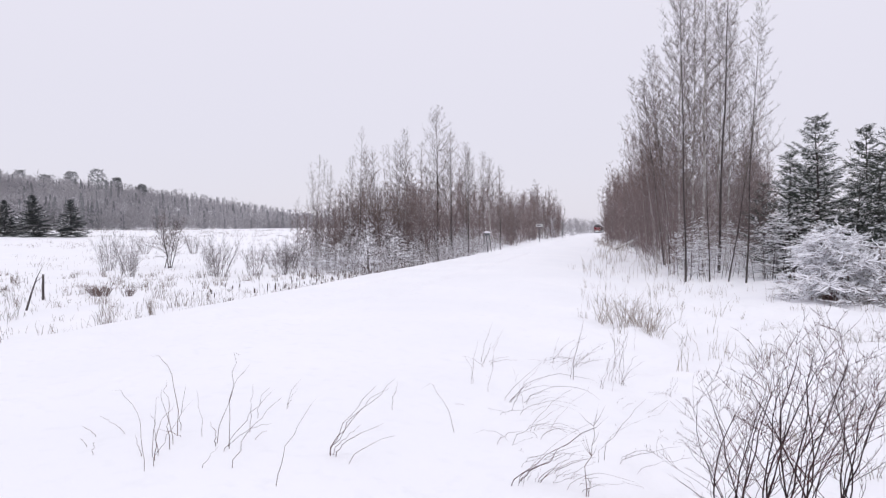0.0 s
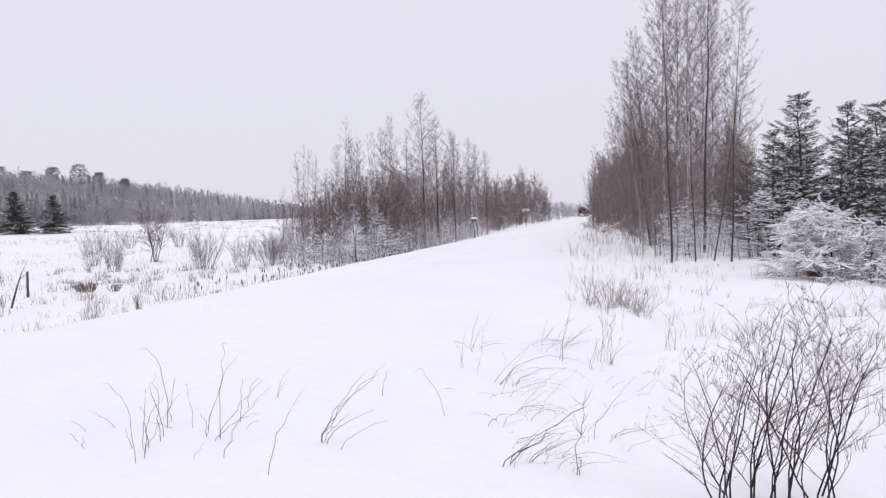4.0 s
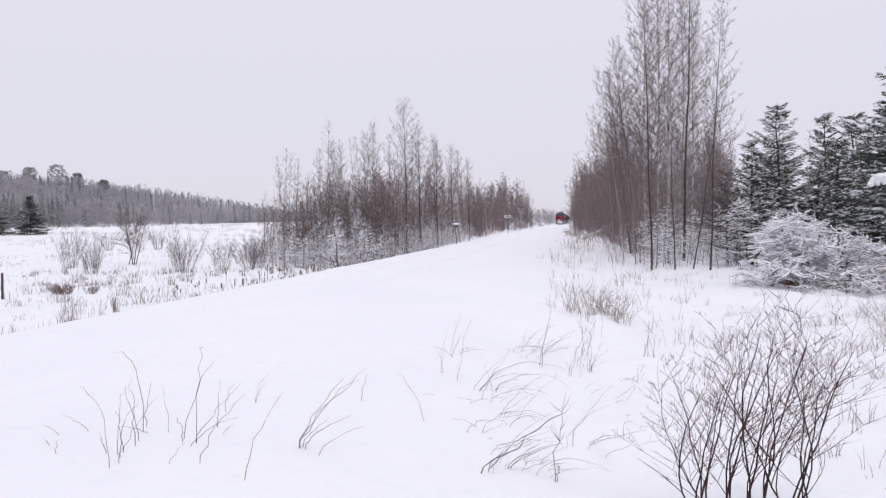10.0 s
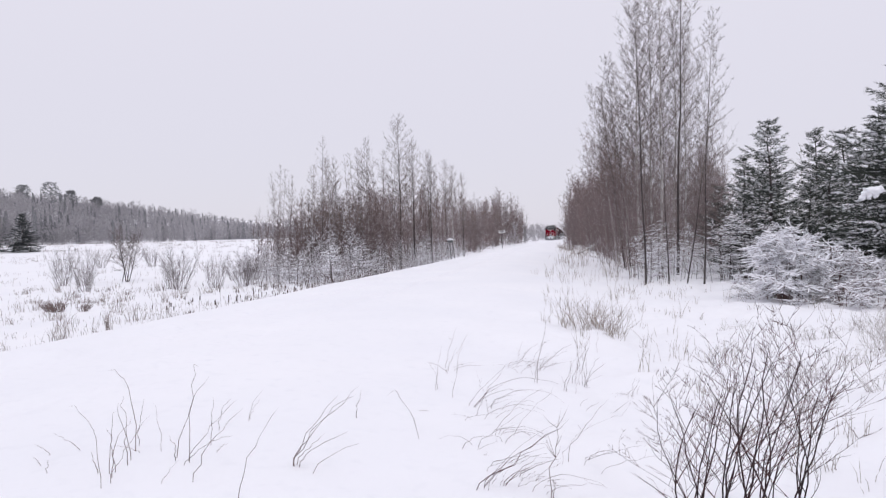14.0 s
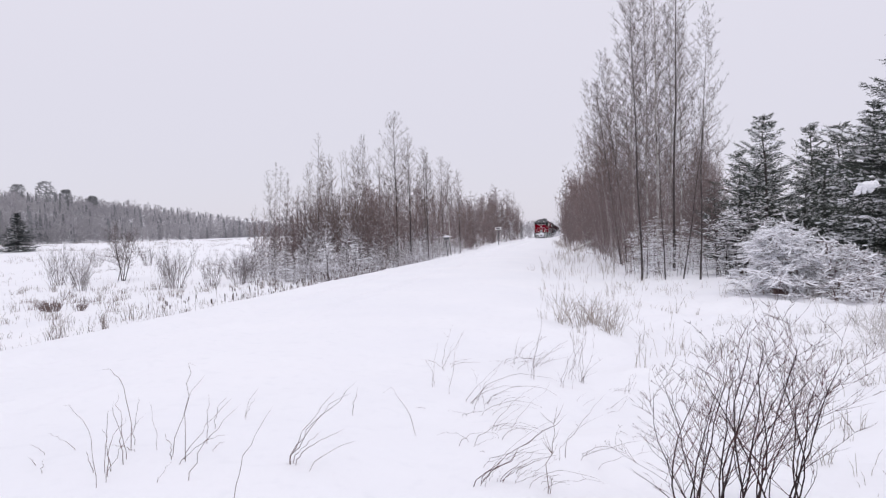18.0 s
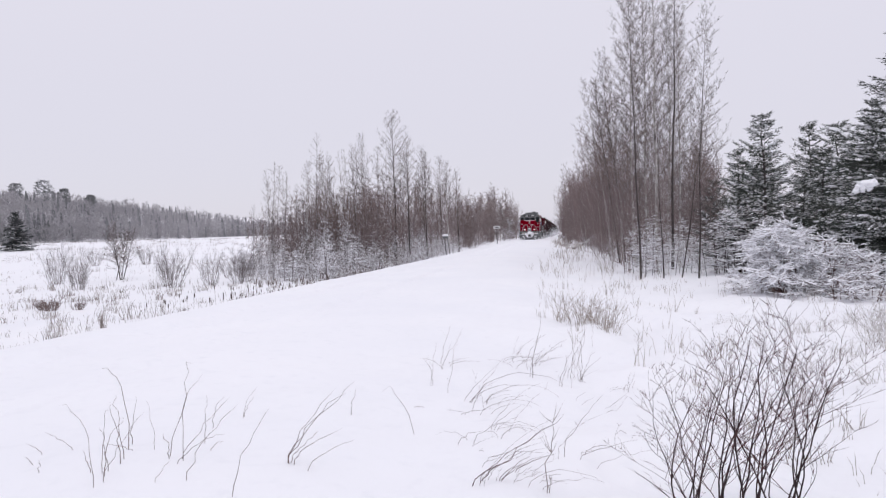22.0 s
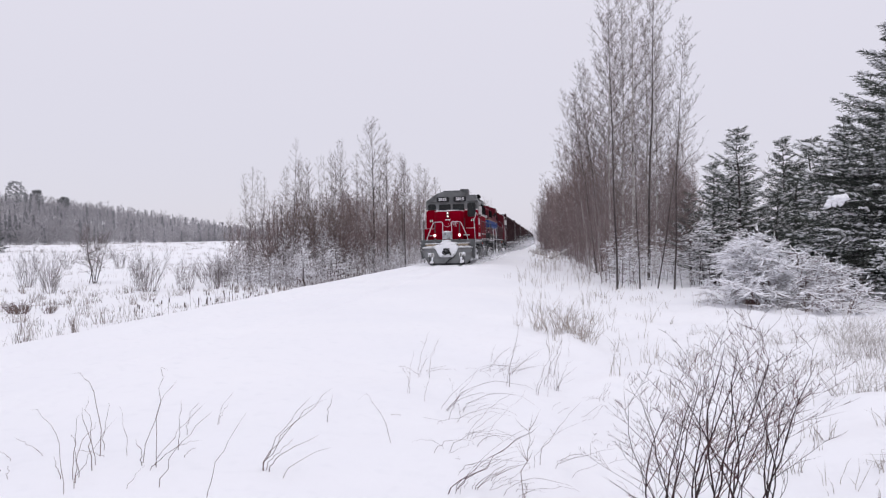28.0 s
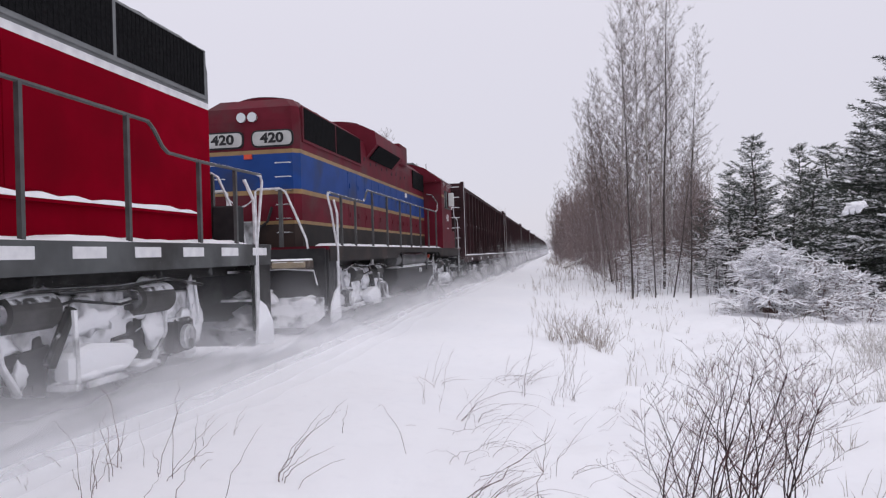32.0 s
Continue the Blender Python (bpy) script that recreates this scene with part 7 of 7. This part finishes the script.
def snowy_shrub(seed, stems, wide, tall, bare=0.12):
    """A shrub whose arching branches and level sprays each carry a roll of snow."""
    rng = random.Random(seed)
    root = new("snowy_shrub")
    tagged(root, "dense shrub bowed under fresh white snow", "shrub", "snow-laden shrubs")
    wood, white = Geo(), Geo()
    lift = Vector((0, 0, 0.014))

    def roll(p, q, w):
        m = p.lerp(q, 0.5)
        white.tube([p.lerp(q, 0.08) + lift, p.lerp(q, 0.35) + lift * 1.3, m.lerp(q, 0.4) + lift * 1.2, q + lift * 0.6], [w * 0.5, w * rng.uniform(0.8, 1.2), w * rng.uniform(0.7, 1.1), w * 0.25], 4)

    for stem in range(stems):
        a = stem * 2.4 + rng.gauss(0, 0.3)
        f = (stem + 0.5) / stems
        reach, top = wide * math.sqrt(f) * rng.uniform(0.6, 1.2), tall * math.sqrt(max(0.12, 1 - 0.9 * f)) * rng.uniform(0.7, 1.15)
        out = Vector((math.cos(a), math.sin(a), 0))
        side = Vector((-math.sin(a), math.cos(a), 0))
        p0 = Vector((rng.gauss(0, 0.2), rng.gauss(0, 0.2), -0.1))
        pts = []
        for i in range(9):
            u = i / 8
            pts.append(p0 + out * reach * u ** 1.15 + Vector((0, 0, 0.1 + top * math.sin(1.9 * u ** 0.8) * (1.0 if f < 0.5 else 0.9))) + side * rng.gauss(0, 0.035))
        wood.tube(pts, [0.014, 0.013, 0.012, 0.01, 0.009, 0.007, 0.005, 0.004, 0.0], 4)
        for i in range(2, 8):
            if rng.random() > bare:
                roll(pts[i], pts[i + 1], rng.uniform(0.016, 0.028))
        for i in range(2, 9):
            for _ in range(5):
                sd = (out * rng.uniform(0.2, 1.0) + side * rng.choice((-1, 1)) * rng.uniform(0.4, 1.1) + Vector((0, 0, rng.gauss(0.05, 0.28)))).normalized()
                ln = rng.uniform(0.14, 0.42)
                q = pts[i] + sd * ln - Vector((0, 0, 0.12 * ln))
                wood.tube([pts[i], q], [0.0055, 0.0], 3)
                if rng.random() > bare:
                    roll(pts[i], q, rng.uniform(0.011, 0.024))
                for _ in range(3):
                    u = pts[i].lerp(q, rng.uniform(0.3, 1))
                    e = u + (sd + rand_dir(rng, 0.1) * 0.9).normalized() * ln * 0.5
                    wood.tube([u, e], [0.004, 0.0], 3)
                    if rng.random() > bare + 0.15:
                        white.tube([u + lift * 0.7, u.lerp(e, 0.5) + lift, e + lift * 0.7], [0.007, 0.013, 0.003], 4)
    piece("trunk", wood, TWIG_BARE, root)
    piece("snow_load", white, SNOW_LUMP, root, "rolls of snow along the branches")["kind"] = "stuff"
    return root


def marsh_shrubs():
    willow = shrub("willow_shrub", 41, 3.2, 2.2, 30, 7, TWIG_GREY, 3, 0.013, 0.008, 0.62)
    tagged(willow, "grey leafless willow shrub in the snowy marsh", "shrub", "marsh shrubs")
    for x, y, k, h in ((-44.3, 56.4, 1.0, 1.05), (-41.8, 56.0, 0.8, 1.0), (-35.5, 47.5, 0.75, 0.62), (-27.6, 47.0, 0.9, 0.95), (-25.3, 48.0, 0.8, 0.72), (-23.6, 49.0, 0.75, 0.7), (-29.2, 49.0, 0.8, 0.85), (-24.4, 52, 0.9, 0.85), (-60, 95, 1.0, 0.9), (-66, 92, 1.0, 0.8), (-36, 75, 0.8, 0.6)):
        put(willow, x, y, (x * 37) % 360, k, h)
    clear(willow)
    low = shrub("brown_shrub", 43, 0.9, 1.1, 30, 6, TWIG_BARE, 2, 0.014, 0.012, 0.9)
    tagged(low, "low dark brown shrub showing above the snow", "shrub", "marsh shrubs")
    for x, y, k in ((-24.6, 30.9, 1.0), (-23.4, 31.2, 0.7), (-25.4, 31.4, 0.8)):
        put(low, x, y, x * 50 % 360, k, 0.75 * k)
    clear(low)
    # the snow-laden shrub below the pines
    white = [snowy_shrub(45, 44, 1.3, 1.8, 0.05), snowy_shrub(46, 18, 1.15, 1.25, 0.4), snowy_shrub(47, 11, 1.2, 1.0, 0.5)]
    for i, x, y, k, h in ((0, 4.85, 17.4, 0.78, 0.95), (0, 5.5, 18.8, 0.7, 0.85), (1, 6.0, 17.8, 0.8, 1.0), (1, 6.7, 18.2, 0.7, 0.9), (2, 5.7, 16.6, 0.8, 0.8), (2, 6.3, 16.4, 0.6, 0.75), (2, 4.6, 18.4, 0.6, 0.5)):
        put(white[i], x, y, x * 71 % 360, k, h, 0.16)
    for o in white:
        clear(o)


marsh_shrubs()


def cattails():
    """Reed-mace along the foot of the bank."""
    rng = random.Random(61)
    kinds = []
    for s in range(3):
        root = new("cattail")
        tagged(root, "dead cattail stalk with a dark brown head", "cattail", "cattails along the ditch")
        g, hd = Geo(), Geo()
        h, lean = 1.5, rng.uniform(-0.15, 0.15)
        top = Vector((lean, rng.uniform(-0.1, 0.1), h))
        g.tube([Vector((0, 0, -0.2)), top * 0.55 + Vector((0.02, 0, 0)), top], [0.008, 0.006, 0.003], 4)
        for k in range(3):
            w = Vector((rng.gauss(0, 0.25), rng.gauss(0, 0.25), rng.uniform(0.6, 1.2)))
            g.tube([Vector((0, 0, -0.1)), w * 0.7, w + Vector((w.x * 0.5, w.y * 0.5, -0.1))], [0.008, 0.006, 0.0], 3)
        piece("stalk", g, REED_DARK, root)
        hd.tube([top.lerp(Vector(), 0.13), top.lerp(Vector(), 0.12), top.lerp(Vector(), 0.03), top.lerp(Vector(), 0.02)], [0.004, 0.021, 0.021, 0.003], 6)
        piece("seed_head", hd, CATTAIL, root, "dark brown seed head")
        kinds.append(root)
    for i in range(190):
        y = 19 + 30 * (i / 190) ** 0.85 + rng.uniform(-0.7, 0.7)
        x = -10.2 - rng.random() ** 1.2 * 3.4
        k = rng.uniform(0.6, 0.95)
        put(rng.choice(kinds), x, y, rng.uniform(0, 360), k, k)
    for o in kinds:
        clear(o)


CATTAIL = surf("cattail_head_brown", (0.09, 0.055, 0.045), (0.05, 0.032, 0.03), 20, 0.9, bump=0.2, snow=0.15)
cattails()


def trackside():
    # a small white board on a post, left of the track
    sign = new("track_sign")
    sign.location = (-9.3, 100, ground_z(-9.3, 100))
    tagged(sign, "small white trackside board on a thin post", "sign")
    part("post", box(-0.04, 0.04, -0.04, 0.04, -0.3, 3.42), GREY_DARK, sign)
    part("board", box(-0.46, 0.46, -0.06, -0.041, 3.05, 3.4, 0.01), SIGN_WHITE, sign)
    part("marking_bar", box(-0.3, 0.28, -0.066, -0.061, 3.17, 3.29), GREY_DARK, sign)
    box_post = new("signal_box")
    box_post.location = (-10.3, 62, ground_z(-10.3, 62))
    tagged(box_post, "leaning grey trackside box on two posts, snow on top", "signal box")
    part("post", pipe([(0.1, 0, -0.3), (-0.1, 0, 3.0)], 0.04), GREY_DARK, box_post)
    part("post", pipe([(0.55, 0, -0.3), (0.15, 0, 2.7)], 0.03), GREY_DARK, box_post)
    part("case", box(-0.24, 0.2, -0.08, 0.08, 2.68, 2.9, 0.02), GREY, box_post)
    lumps(5, [(-0.02, 0, 2.94, 0.26, 0.11, 0.1)], SNOW_LUMP, box_post, "snow_cap", "snow cap")
    stake = new("fence_stake")
    stake.location = (-26.6, 29.2, ground_z(-26.6, 29.2))
    tagged(stake, "weathered wooden stake standing in the marsh", "stake")
    part("stake_post", rod((0, 0, -0.3), (0.06, 0, 1.25), 0.06, 8, r1=0.05), BARK_DARK, stake)
    pole = new("dead_pole")
    pole.location = (-23.2, 24.5, ground_z(-23.2, 24.5))
    tagged(pole, "thin dead trunk leaning over the marsh", "dead tree")
    g = Geo()
    g.tube([Vector((0, 0, -0.2)), Vector((0.25, 0.1, 0.7)), Vector((0.42, 0.2, 1.3)), Vector((0.7, 0.3, 1.9))], [0.045, 0.035, 0.02, 0.0], 6)
    g.tube([Vector((0.35, 0.15, 1.1)), Vector((0.9, 0.2, 1.5))], [0.018, 0.0], 4)
    piece("trunk", g, BARK_DARK, pole)
    log = new("fallen_birch")
    log.location = (1.5, 62, ground_z(1.5, 62))
    tagged(log, "fallen birch trunk propped at the wood's edge, snow along it", "log")
    g = Geo()
    g.tube([Vector((-0.9, -1, 0.1)), Vector((0.8, 0, 0.9)), Vector((2.6, 1, 1.9))], [0.09, 0.08, 0.05], 8)
    piece("trunk", g, BARK_PALE, log)
    # a clump of snow hanging in the near spruce
    clump = new("snow_clump")
    clump.location = (6.95, 18.1, 2.12)
    tagged(clump, "large clump of snow caught on a spruce bough", "snow")
    lumps(6, [(0, 0, 0, 0.17, 0.16, 0.1), (0.13, 0.03, 0.05, 0.13, 0.12, 0.08), (-0.14, 0, -0.05, 0.1, 0.1, 0.07), (-0.22, -0.03, -0.12, 0.06, 0.06, 0.07), (-0.08, -0.05, -0.1, 0.05, 0.05, 0.08), (0.05, -0.05, -0.08, 0.05, 0.05, 0.08)], SNOW_LUMP, clump, "snow_mass", "clump of snow")


trackside()


# ---- what moves: the train comes on at a steady pace ----
def front_y(t):
    return 0.36 + SPEED * (31.3 - t)


def motions():
    times = [0, 0.1, *range(1, 32), 31.9, 32]
    walk(lead, [(t, pose(TRACK_X, front_y(t), 0)) for t in times])
    walk(second, [(t, pose(TRACK_X, front_y(t) + 18.9 + 17.0, 0, 0, 0, 180)) for t in times])
    for k, car in enumerate(cars):
        walk(car, [(t, pose(TRACK_X, front_y(t) + 37.0 + k * CAR_PITCH, 0)) for t in times])
    for ob in veils:
        walk(ob, [(t, pose(TRACK_X, front_y(t), 0)) for t in times])
    for group, sign in ((lead_wheels, 1), (second_wheels, -1)):
        for wheel in group:
            y = wheel.location.y
            walk(wheel, [(i / 30, pose(0, y, 0.508, sign * math.degrees(SPEED * i / 30 / 0.508) % 360)) for i in range(961)])


motions()
